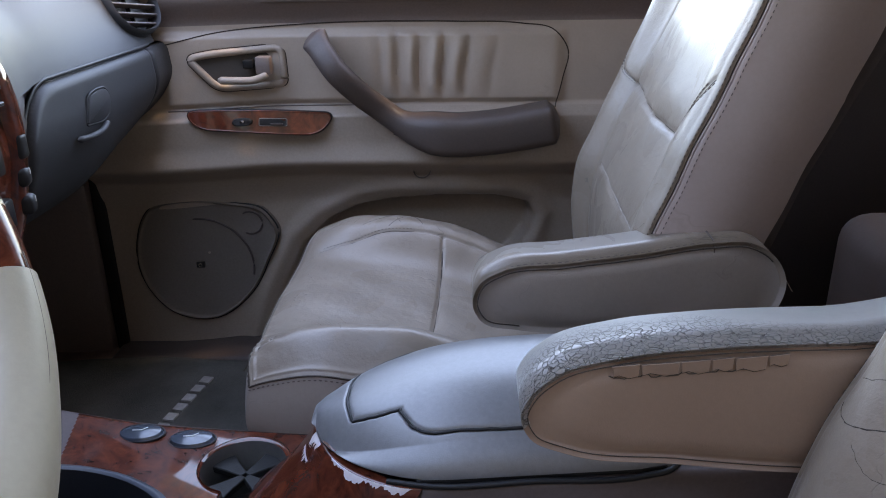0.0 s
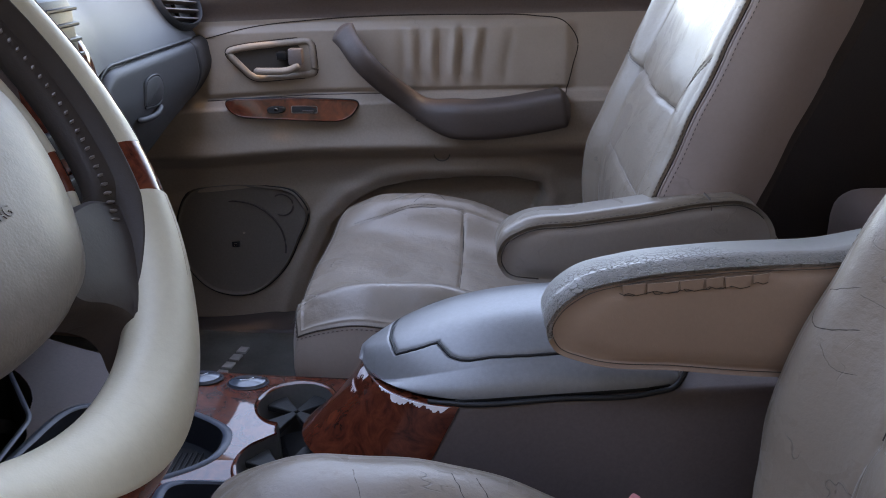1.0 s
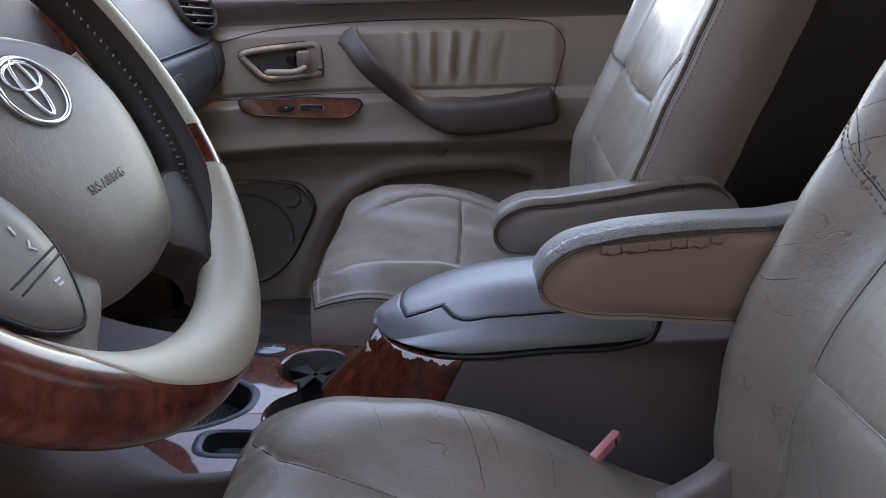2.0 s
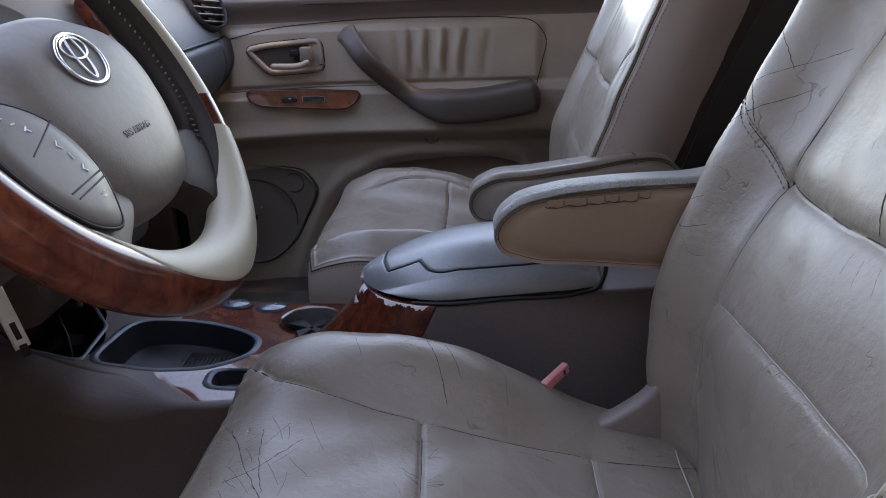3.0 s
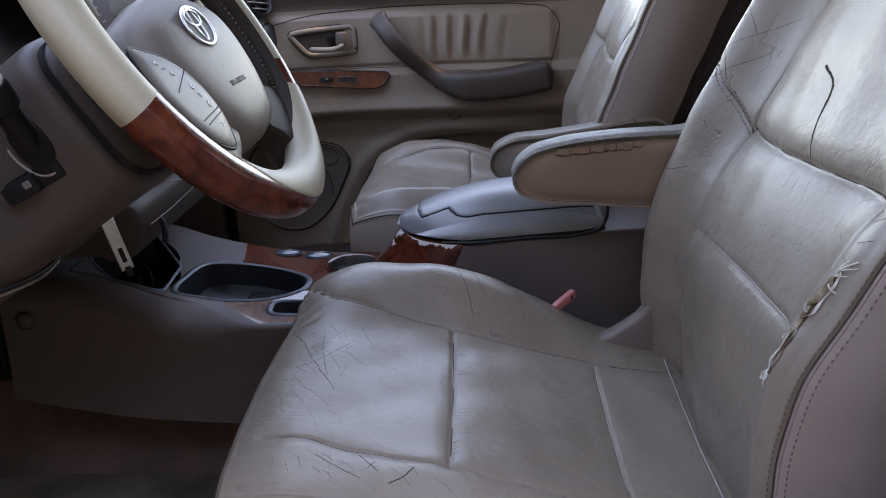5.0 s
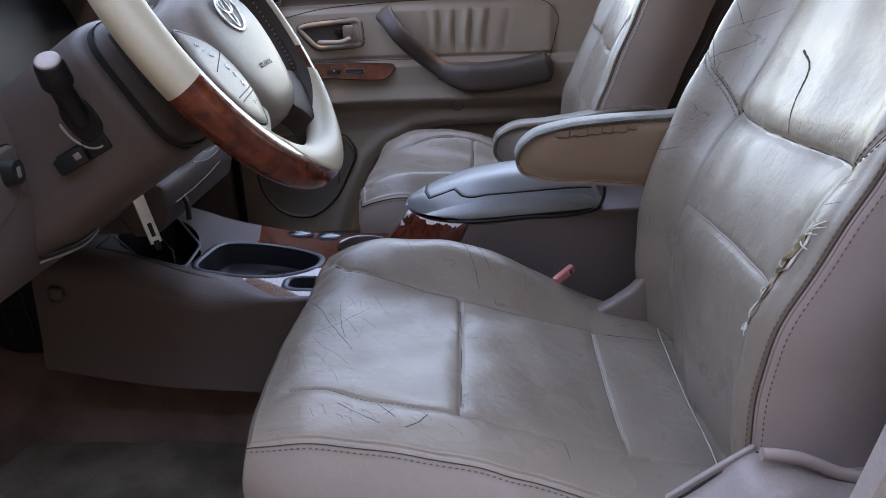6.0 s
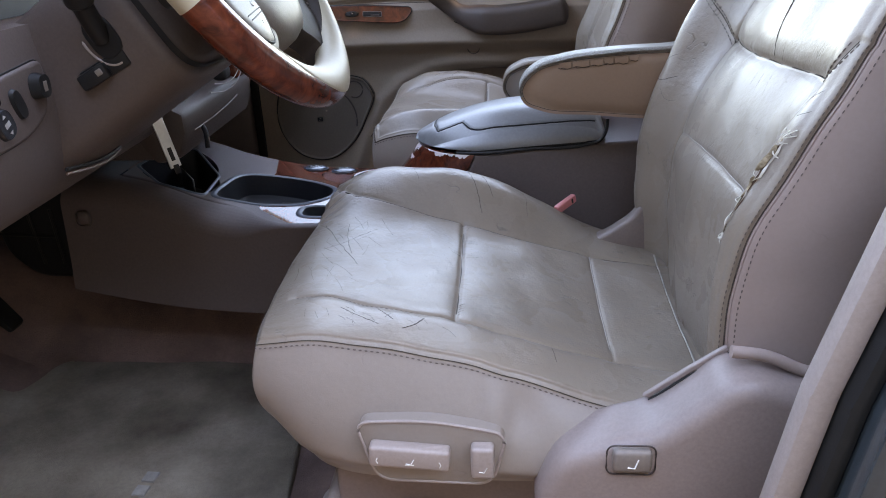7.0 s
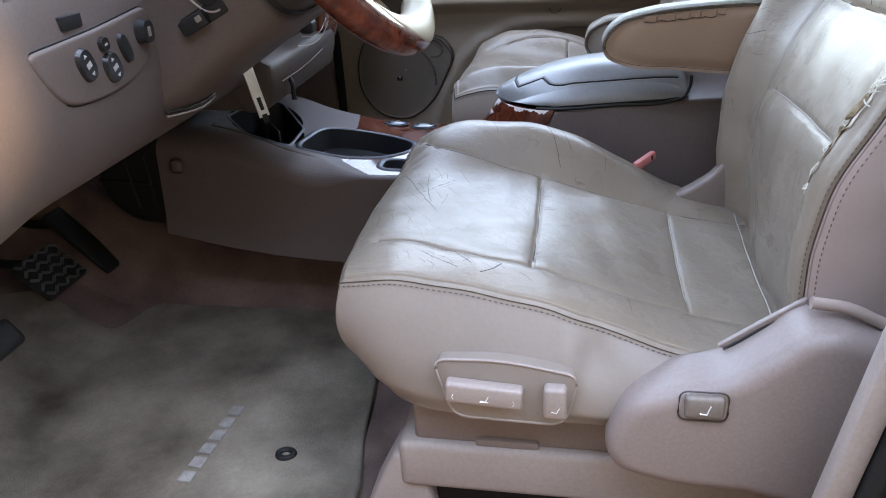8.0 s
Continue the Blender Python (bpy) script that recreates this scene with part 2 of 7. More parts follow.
def grid(f, nu, nv, wrap_u=False, wrap_v=False):
    """Vertices and faces of the surface f(u, v), with arrays u, v in 0..1. f gives three arrays."""
    u = np.arange(nu) / (nu if wrap_u else nu - 1)
    v = np.arange(nv) / (nv if wrap_v else nv - 1)
    U, V = np.meshgrid(u, v, indexing="ij")
    P = np.stack(np.broadcast_arrays(*f(U, V)), -1).reshape(-1, 3)
    i, j = np.meshgrid(np.arange(nu if wrap_u else nu - 1), np.arange(nv if wrap_v else nv - 1), indexing="ij")
    i, j = i.ravel(), j.ravel()
    i2, j2 = (i + 1) % nu, (j + 1) % nv
    return P, np.stack([i * nv + j, i2 * nv + j, i2 * nv + j2, i * nv + j2], -1)


def sm(a, b, x):
    t = np.clip((x - a) / (b - a), 0, 1)
    return t * t * (3 - 2 * t)


def curve(pts, x):
    """A smooth curve through the points (x, y)."""
    xs, ys = np.array([p[0] for p in pts], float), np.array([p[1] for p in pts], float)
    m = np.gradient(ys, xs)
    x = np.clip(x, xs[0], xs[-1])
    k = np.clip(np.searchsorted(xs, x) - 1, 0, len(xs) - 2)
    h = xs[k + 1] - xs[k]
    t = (x - xs[k]) / h
    return (2 * t**3 - 3 * t**2 + 1) * ys[k] + (t**3 - 2 * t**2 + t) * h * m[k] + (-2 * t**3 + 3 * t**2) * ys[k + 1] + (t**3 - t**2) * h * m[k + 1]


def near_line(x, y, pts):
    """Distance from (x, y) to an open polyline."""
    d = np.full(np.shape(x), 9.0)
    for (ax, ay), (bx, by) in zip(pts[:-1], pts[1:]):
        dx, dy = bx - ax, by - ay
        t = np.clip(((x - ax) * dx + (y - ay) * dy) / (dx * dx + dy * dy), 0, 1)
        d = np.minimum(d, np.hypot(x - ax - t * dx, y - ay - t * dy))
    return d


def smooth_path(pts, n=8):
    """A smooth run of points through pts (2D or 3D)."""
    P = np.array(pts, float)
    s = np.r_[0, np.cumsum(np.linalg.norm(np.diff(P, axis=0), axis=1))]
    q = np.interp(np.arange(n * (len(pts) - 1) + 1) / n, np.arange(len(pts)), s)
    return np.stack([curve(list(zip(s, P[:, k])), q) for k in range(P.shape[1])], -1)


def tube(name, pts, r, material, parent, label="", sides=8, closed=False, taper=None):
    P = np.array(pts, float)
    n = len(P)
    T = np.roll(P, -1, 0) - np.roll(P, 1, 0) if closed else np.gradient(P, axis=0)
    T /= np.linalg.norm(T, axis=1)[:, None] + 1e-12
    up = np.array([0.0, 0, 1]) if abs(T[:, 2]).mean() < 0.8 else np.array([1.0, 0, 0])
    A = np.cross(T, up)
    A /= np.linalg.norm(A, axis=1)[:, None] + 1e-12
    B = np.cross(A, T)
    rr = np.full(n, r) if taper is None else r * np.array(taper)
    V = []
    for k in range(n):
        for j in range(sides):
            a = 2 * math.pi * j / sides
            V.append(P[k] + rr[k] * (math.cos(a) * A[k] + math.sin(a) * B[k]))
    F = []
    for k in range(n if closed else n - 1):
        for j in range(sides):
            k2, j2 = (k + 1) % n, (j + 1) % sides
            F.append((k * sides + j, k * sides + j2, k2 * sides + j2, k2 * sides + j))
    if not closed:
        F += [tuple(range(sides))[::-1], tuple(range((n - 1) * sides, n * sides))]
    return link(name, V, F, material, parent, label, sharp=75)


def stitches(name, runs, material, parent, label, length=0.0045, gap=0.0025, r=0.0008):
    """A row of short raised thread beads along each run of 3D points."""
    V, F = [], []
    for run in runs:
        P = np.array(run, float)
        s = np.r_[0, np.cumsum(np.linalg.norm(np.diff(P, axis=0), axis=1))]
        for a in np.arange(0, s[-1] - length, length + gap):
            p, q = [np.array([np.interp(t, s, P[:, k]) for k in range(3)]) for t in (a, a + length)]
            d = (q - p) / (np.linalg.norm(q - p) + 1e-9)
            e = np.cross(d, (0.3, 0.2, 1.0))
            e /= np.linalg.norm(e)
            g = np.cross(d, e)
            k = len(V)
            for t, w in ((0, 0.5), (0.3, 1), (0.7, 1), (1, 0.5)):
                for j in range(5):
                    an = 2 * math.pi * j / 5
                    V.append(p + (q - p) * t + r * w * (math.cos(an) * e + math.sin(an) * g))
            for z in range(3):
                for j in range(5):
                    F.append((k + z * 5 + j, k + z * 5 + (j + 1) % 5, k + z * 5 + 5 + (j + 1) % 5, k + z * 5 + 5 + j))
            F += [tuple(k + j for j in range(5))[::-1], tuple(k + 15 + j for j in range(5))]
    return tagged(link(name, V, F, material, parent, label), kind="stuff")


def box(lo, hi, bevel=0.004, seg=2):
    bm = bmesh.new()
    bmesh.ops.create_cube(bm, size=1)
    for v in bm.verts:
        v.co = Vector([(lo[k] + hi[k]) / 2 + v.co[k] * (hi[k] - lo[k]) for k in range(3)])
    if bevel:
        bmesh.ops.bevel(bm, geom=bm.edges[:], offset=bevel, segments=seg, profile=0.5, affect="EDGES")
    return bm


def prism(poly, axis, a, b, bevel=0.004, seg=2):
    """A polygon swept along an axis from a to b. axis y: points are (x, z); x: (y, z); z: (x, y)."""
    def place(p, w):
        return {"y": (p[0], w, p[1]), "x": (w, p[0], p[1]), "z": (p[0], p[1], w)}[axis]
    bm = bmesh.new()
    lo, hi = [bm.verts.new(place(p, a)) for p in poly], [bm.verts.new(place(p, b)) for p in poly]
    n = len(poly)
    f = [bm.faces.new(lo), bm.faces.new(hi[::-1])]
    for i in range(n):
        f.append(bm.faces.new((lo[i], lo[(i + 1) % n], hi[(i + 1) % n], hi[i])))
    bmesh.ops.recalc_face_normals(bm, faces=bm.faces[:])
    if bevel:
        rim = [e for e in bm.edges if any(len(fc.verts) == n and fc in (f[0], f[1]) for fc in e.link_faces)] if n > 6 else bm.edges[:]
        bmesh.ops.bevel(bm, geom=rim, offset=bevel, segments=seg, profile=0.5, affect="EDGES", clamp_overlap=True)
    return bm


def turn(bm, m):
    bmesh.ops.transform(bm, matrix=m, verts=bm.verts[:])
    return bm


def superellipse(n, a, b, p=3.0):
    t = np.linspace(0, 2 * np.pi, n, endpoint=False)
    c, s = np.cos(t), np.sin(t)
    return [(a * np.sign(x) * abs(x) ** (2 / p), b * np.sign(y) * abs(y) ** (2 / p)) for x, y in zip(c, s)]


def pillow(n, m, corner, top, side, a0=0.8):
    """Grid of a padded block: p, q run over -1..1; inside a0 lies the top, beyond it the sides.
    corner: 0 square, 1 round plan. top(p, q) gives a point; side(p, q, t) moves it outwards and down."""
    def f(U, V):
        p, q = 2 * U - 1, 2 * V - 1
        a = np.maximum(np.abs(p), np.abs(q)) + 1e-9
        inside = np.minimum(a, a0) / a0
        ph, qh = p / a * inside, q / a * inside
        P = ph * np.sqrt(1 - corner * qh * qh / 2)
        Q = qh * np.sqrt(1 - corner * ph * ph / 2)
        t = np.clip((a - a0) / (1 - a0), 0, 1)
        gx, gy = np.sign(p) * np.abs(p / a) ** 6, np.sign(q) * np.abs(q / a) ** 6
        g = np.hypot(gx, gy) + 1e-9
        x, y, z = top(P, Q)
        return side(x, y, z, gx / g, gy / g, t)
    return grid(f, n, m)


def rounded(pts, r, n=6):
    """A polygon with each corner rounded off at radius-like reach r (or one reach for each corner)."""
    P = [np.array(p, float) for p in pts]
    out = []
    for i, p in enumerate(P):
        rr = r[i] if isinstance(r, (list, tuple)) else r
        a, b = P[i - 1] - p, P[(i + 1) % len(P)] - p
        a, b = p + a / np.linalg.norm(a) * min(rr, 0.48 * np.linalg.norm(a)), p + b / np.linalg.norm(b) * min(rr, 0.48 * np.linalg.norm(b))
        for t in np.arange(n + 1) / n:
            out.append((1 - t) ** 2 * a + 2 * t * (1 - t) * p + t * t * b)
    return np.array(out)


def near_run(P, pts):
    """Distance from each 3D point of P to an open 3D polyline."""
    d = np.full(len(P), 9.0)
    for a, b in zip(pts[:-1], pts[1:]):
        a, b = np.array(a, float), np.array(b, float)
        u = b - a
        t = np.clip((P - a) @ u / (u @ u + 1e-12), 0, 1)
        d = np.minimum(d, np.linalg.norm(P - a - t[:, None] * u, axis=1))
    return d


def slab(outline, y0, y1, r=0.012, seg=5, bulge=0.004):
    """A closed (x, z) outline swept across y with rounded edges. Vertices, faces and a material index: 0 band, 1 cheeks."""
    P = np.array(outline, float)
    n = len(P)
    T = np.roll(P, -1, 0) - np.roll(P, 1, 0)
    N = np.stack([T[:, 1], -T[:, 0]], 1)
    N /= np.linalg.norm(N, axis=1)[:, None] + 1e-9
    area = np.sum(P[:, 0] * np.roll(P[:, 1], -1) - np.roll(P[:, 0], -1) * P[:, 1])
    N *= 1 if area > 0 else -1
    c = P.mean(0)
    rings = []
    for k in (0.25, 0.6, 0.85):
        rings.append((y0 - bulge * (1 - k * k), c + (P - N * r - c) * k, 1))
    for k in range(seg + 1):
        a = math.pi / 2 * k / seg
        rings.append((y0 + r * (1 - math.sin(a)), P - N * r * (1 - math.sin(a + 1e-6)) if k else P - N * r, 0))
    rings = [rg for rg in rings]
    for k in range(seg, -1, -1):
        a = math.pi / 2 * k / seg
        rings.append((y1 - r * (1 - math.sin(a)), P - N * r * (1 - math.sin(a)), 0))
    for k in (0.85, 0.6, 0.25):
        rings.append((y1 + bulge * (1 - k * k), c + (P - N * r - c) * k, 1))
    V, F, I = [], [], []
    for y, Q, _ in rings:
        V += [(q[0], y, q[1]) for q in Q]
    for k in range(len(rings) - 1):
        for j in range(n):
            F.append((k * n + j, k * n + (j + 1) % n, (k + 1) * n + (j + 1) % n, (k + 1) * n + j))
            I.append(max(rings[k][2], rings[k + 1][2]))
    F += [tuple(range(n))[::-1], tuple(range((len(rings) - 1) * n, len(rings) * n))]
    I += [1, 1]
    return V, F, I


def two_tone(ob, second, index):
    ob.data.materials.append(second)
    ob.data.polygons.foreach_set("material_index", [int(i) for i in index])
    return ob


def loop(pts, n=6):
    """A smooth closed outline through 2D points."""
    P = [pts[-2], pts[-1], *pts, pts[0], pts[1]]
    Q = smooth_path(P, n)
    return Q[2 * n:2 * n + n * len(pts)]


def inset(pts, d):
    """A closed outline moved inwards by d."""
    P = np.array(pts, float)
    T = np.roll(P, -1, 0) - np.roll(P, 1, 0)
    N = np.stack([-T[:, 1], T[:, 0]], 1)
    N /= np.linalg.norm(N, axis=1)[:, None] + 1e-9
    area = np.sum(P[:, 0] * np.roll(P[:, 1], -1) - np.roll(P[:, 0], -1) * P[:, 1])
    return P + N * d * (1 if area > 0 else -1)


# ---- cab structure ----
ground = link("ground", [(-400, -400, -0.55), (400, -400, -0.55), (400, 400, -0.55), (-400, 400, -0.55)], [(0, 1, 2, 3)], GROUNDMAT)
tagged(ground, "unseen ground under the open truck door, browned for warm bounce light", "ground", kind="structure")


def floor_height(x, y):
    side = sm(0.05, 0.28, y)
    base = 0.065 * side - 0.012
    tunnel = 0.15 * (1 - sm(0.02, 0.12, np.abs(y - 0.0))) * (1 - 0.3 * sm(-0.2, 0.3, x))
    toe = 0.55 * np.clip((-0.80 - x), 0, 1) ** 1.3 * 1.3
    sill = 0.03 * sm(-0.66, -0.74, y)
    return base + tunnel + toe + sill + 0.004 * np.sin(x * 23 + y * 17) * np.sin(y * 31)


P, F = grid(lambda u, v: (-1.2 + 2.3 * u, -0.80 + 1.62 * v, floor_height(-1.2 + 2.3 * u, -0.80 + 1.62 * v)), 120, 100)
tagged(link("floor", P, F, CARPET), "brown cab carpet, dirty and worn, over floor and tunnel", "floor", kind="structure")

# unseen wall, added to cut the sky and bounce warm light through the doorway
bounce_wall = link("backdrop_wall", [(-14, -3.4, -0.55), (14, -3.4, -0.55), (14, -3.4, 3.5), (-14, -3.4, 3.5), (-14, -3.7, -0.55), (14, -3.7, -0.55), (14, -3.7, 3.5), (-14, -3.7, 3.5)], [(0, 3, 2, 1), (4, 5, 6, 7), (3, 7, 6, 2), (0, 4, 7, 3), (1, 2, 6, 5)], surface("beige_bounce_wall", (0.125, 0.095, 0.065), 0.9, 0.08, 0.9, 40.0, 0.4, dist=0.01), smooth=False)
tagged(bounce_wall, "unseen plain beige wall added to block sky and bounce warm light", "wall", kind="structure")

# shell: roof, firewall, back wall, sills and pillars
tagged(part("ceiling", prism([(-0.24, 1.14), (0.3, 1.21), (1.0, 1.2), (1.16, 1.1), (1.16, 1.15), (1.0, 1.25), (0.3, 1.26), (-0.26, 1.19)], "y", -0.72, 0.78, 0.01), HEADLINER, None), "beige cloth headliner of the cab", "ceiling", kind="structure")
tagged(part("wall_front", box((-1.26, -0.85, -0.2), (-1.2, 0.86, 0.72), 0.01), PLASTIC_LOW, None), "dark firewall behind the dashboard", "wall", kind="structure")
tagged(part("wall_back", box((1.12, -0.84, -0.2), (1.18, 0.86, 0.78), 0.01), PLASTIC_LOW, None), "dark trimmed back wall of the cab", "wall", kind="structure")
tagged(part("wall_side_rear", box((0.36, 0.80, -0.1), (1.14, 0.86, 0.74), 0.01), PLASTIC_LOW, None), "dark rear door panel behind the front seat", "wall", kind="structure")
tagged(part("wall_side_near_rear", box((0.56, -0.84, -0.1), (1.14, -0.78, 0.74), 0.01), PLASTIC_LOW, None), "rear side panel on the open side", "wall", kind="structure")
tagged(part("wall_kick", box((-1.2, 0.752, -0.1), (-0.672, 0.85, 0.70), 0.012), PLASTIC, None), "brown kick panel ahead of the passenger door", "wall", kind="structure")
# black strip put in for the shade of the gap beside the kick panel
tagged(part("trim_door_gap", box((-0.668, 0.756, 0.03), (-0.646, 0.80, 0.66), 0.006), RUBBER, None), "black strip standing for the shaded gap at the door edge", "door seal", kind="structure")
tagged(part("trim_sill_far", box((-0.66, 0.700, 0.02), (0.36, 0.80, 0.066), 0.010, 3), PLASTIC_LOW, None), "dark sill plate under the passenger door", "sill", kind="structure")
tagged(part("wall_kick_near", box((-1.2, -0.88, -0.1), (-0.74, -0.80, 0.70), 0.01), PLASTIC_LOW, None), "kick panel ahead of the open door", "wall", kind="structure")
tagged(part("trim_sill", box((-0.8, -0.86, -0.16), (1.1, -0.76, 0.005), 0.012), SILLTRIM, None), "taupe door sill plate beside the mat", "sill", kind="structure")
for nm, pts in (("trim_pillar_rear", [(0.36, 0.80), (0.60, 0.80), (0.56, 1.2), (0.34, 1.2)]), ("trim_pillar_rear_end", [(1.0, 0.70), (1.16, 0.70), (1.12, 1.2), (1.0, 1.2)])):
    tagged(part(nm, prism(pts, "y", 0.77, 0.84, 0.01), HEADLINER, None), "beige pillar trim beside the window", "pillar", kind="structure")
    tagged(part(nm + "_near", prism([(x + (0.14 if x < 0.7 else 0), z) for x, z in pts], "y", -0.82, -0.74, 0.01), HEADLINER, None), "beige pillar trim on the open side", "pillar", kind="structure")
for y0 in (-0.80, 0.76):
    tagged(part("trim_windscreen_pillar", prism([(-0.90, 0.70), (-0.82, 0.70), (-0.20, 1.15), (-0.26, 1.19)], "y", y0, y0 + 0.05, 0.008), HEADLINER, None), "beige windscreen pillar trim", "pillar", kind="structure")

# driver's door out of view, swung wide open ahead of the doorway, blocking low light
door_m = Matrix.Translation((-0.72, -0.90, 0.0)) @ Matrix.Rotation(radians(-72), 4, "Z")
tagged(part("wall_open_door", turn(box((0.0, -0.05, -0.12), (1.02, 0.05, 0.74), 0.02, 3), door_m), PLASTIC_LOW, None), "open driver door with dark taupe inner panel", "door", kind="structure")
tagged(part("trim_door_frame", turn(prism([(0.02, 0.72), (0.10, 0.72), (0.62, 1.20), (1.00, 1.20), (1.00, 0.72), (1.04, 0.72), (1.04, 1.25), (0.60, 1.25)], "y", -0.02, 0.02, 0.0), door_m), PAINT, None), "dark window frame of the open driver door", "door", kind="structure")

# tinted rear glass
TINT = bpy.data.materials.new("tinted_glass")
TINT.use_nodes = True
tb = TINT.node_tree.nodes["Principled BSDF"]
tb.inputs["Base Color"].default_value = (0.16, 0.17, 0.17, 1)
tb.inputs["Roughness"].default_value, tb.inputs["Transmission Weight"].default_value, tb.inputs["IOR"].default_value = 0.02, 1.0, 1.3
for nm, lo, hi in (("window_rear_side", (0.56, 0.795, 0.735), (1.02, 0.800, 1.215)), ("window_rear_side_near", (0.70, -0.785, 0.735), (1.02, -0.780, 1.215)), ("window_back", (1.145, -0.78, 0.775), (1.150, 0.80, 1.11))):
    tagged(part(nm, box(lo, hi, 0), TINT, None), "dark tinted rear window glass", "window", kind="structure")

# rear edge of the open doorway: trim strip, weather strip, dark body pillar
door_jamb = thing("door_jamb", (0.30, -0.74, 0.0), "door jamb with grey trim strip and dark painted pillar", "door jamb", kind="structure")


def jamb_strip(name, dx0, dx1, y0, y1, material, label):
    poly = [(0.192 + dx0, 0.0), (0.192 + dx1, 0.0), (0.255 + dx1, 0.39), (0.46 + dx1, 1.2), (0.46 + dx0, 1.2), (0.255 + dx0, 0.39)]
    return part(name, prism(poly, "y", y0, y1, 0.006), material, door_jamb, label)


jamb_strip("trim_strip", 0.0, 0.024, -0.76, -0.735, SILLTRIM, "grey plastic pillar trim")
jamb_strip("weather_strip", 0.024, 0.040, -0.775, -0.735, RUBBER, "black rubber door seal")
jamb_strip("body_pillar", 0.040, 0.40, -0.80, -0.74, PAINT, "dark green-black painted metal")

tagged(part("trim_cowl", box((-1.25, -0.86, 0.70), (-0.93, 0.86, 0.795), 0.01), DASH, None), "dark dash top under the windscreen", "dash top", kind="structure")
tagged(part("trim_cowl_near", box((-0.95, -0.86, 0.74), (-0.605, -0.12, 0.797), 0.008), DASH, None), "dark dash top ahead of the gauges", "dash top", kind="structure")
tagged(part("trim_cowl_middle", box((-0.95, -0.13, 0.74), (-0.60, 0.16, 0.79), 0.008), DASH, None), "dark dash top over the centre panel", "dash top", kind="structure")

# ---- passenger door ----
door = thing("passenger_door", (-0.15, 0.82, 0.02), "closed tan vinyl passenger door with pleated leather insert", "car door")


def door_skin(x, z):
    """Depth of the inner door face at x, z: smaller is further into the cab."""
    y = 0.800 - 0.055 * sm(-0.28, -0.56, x)
    ledge = sm(0.385, 0.425, z) * (1 - sm(0.500, 0.522, z))
    y = y - 0.030 * ledge - 0.012 * sm(0.46, 0.40, z) * ledge
    y = y + 0.022 * sm(0.40, 0.33, z)
    y = y - 0.022 * sm(0.655, 0.70, z)
    pad = sm(-0.515, -0.49, x) * (1 - sm(0.155, 0.180, x)) * sm(0.515, 0.53, z) * (1 - sm(0.632, 0.648, z))
    y = y - 0.010 * pad
    # pleats gathered in the insert
    for cx, w, a, lean in ((-0.157, 0.011, 0.0035, 0.10), (-0.124, 0.008, 0.0075, 0.08), (-0.087, 0.0075, 0.0085, 0.04), (-0.047, 0.0075, 0.0095, 0.0), (-0.010, 0.009, 0.0080, -0.06), (0.032, 0.012, 0.0030, -0.10)):
        xc = cx - lean * (z - 0.58) + 0.0025 * np.sin(z * 55 + cx * 160)
        fade = sm(0.522, 0.560, z) * (1 - 0.75 * sm(0.600, 0.645, z))
        y = y - pad * fade * a * np.exp(-(np.abs(x - xc) / (1.25 * w)) ** 1.8) + pad * fade * a * 0.75 * np.exp(-((x - xc - 1.75 * w) / (0.65 * w)) ** 2)
    # map pocket recess and its rolled lip
    pk = near_line(x, z, [(-0.415, 0.04), (-0.372, 0.165), (-0.325, 0.262), (-0.27, 0.315), (-0.19, 0.350), (-0.12, 0.360), (0.085, 0.361), (0.132, 0.345), (0.148, 0.308), (0.136, 0.262), (0.105, 0.215), (0.02, 0.15)])
    lo = np.interp(z, [0.0, 0.16, 0.25, 0.30, 0.325, 0.338, 0.344], [-0.40, -0.345, -0.300, -0.245, -0.195, -0.13, -0.05])
    hi = np.interp(z, [0.10, 0.20, 0.24, 0.272, 0.305, 0.331, 0.344], [0.0, 0.064, 0.101, 0.121, 0.130, 0.119, 0.06])
    inside = sm(-0.004, 0.010, np.minimum(np.minimum(x - lo, hi - x), 0.344 - z))
    y = y + 0.045 * inside - 0.011 * np.exp(-(pk / 0.017) ** 2)
    y = y + 0.002 * np.sin(x * 9) * np.sin(z * 11)
    return y


def door_piece(name, x0, x1, z0, z1, nx, nz, material, label="", lift=0.0):
    P, F = grid(lambda u, v: (x0 + (x1 - x0) * u, door_skin(x0 + (x1 - x0) * u, z0 + (z1 - z0) * v) - lift, z0 + (z1 - z0) * v), nx, nz)
    return link(name, P, F[:, ::-1], material, door, label, sharp=60)


door_piece("lower_panel", -0.648, 0.36, 0.035, 0.515, 260, 200, DOORVINYL, "tan vinyl lower panel with map pocket")
door_piece("insert", -0.648, 0.36, 0.515, 0.655, 240, 80, DOORPAD, "pleated tan leather insert")
door_piece("upper_panel", -0.648, 0.36, 0.655, 0.700, 80, 16, PLASTIC, "pinkish-brown padded upper panel")
part("shell", box((-0.66, 0.880, 0.03), (0.37, 0.92, 0.700), 0.01), PLASTIC_LOW, door, "door shell")
part("window_ledge", box((-0.66, 0.770, 0.690), (0.37, 0.86, 0.708), 0.008), PLASTIC, door)
SEAMBROWN = surface("seam_shadow_brown", (0.05, 0.038, 0.032), 0.8, 0.1, 30.0, 900.0, 0.1, spec=0.1)
SEAM = smooth_path([(-0.50, 0.625), (-0.42, 0.642), (-0.30, 0.652), (0.0, 0.655), (0.10, 0.651), (0.155, 0.640), (0.180, 0.605), (0.172, 0.56), (0.160, 0.512)], 10)
tube("seam_piping", [(x, door_skin(x, z) - 0.0005, z) for x, z in SEAM], 0.0010, SEAMBROWN, door, "dark seam line round the insert")
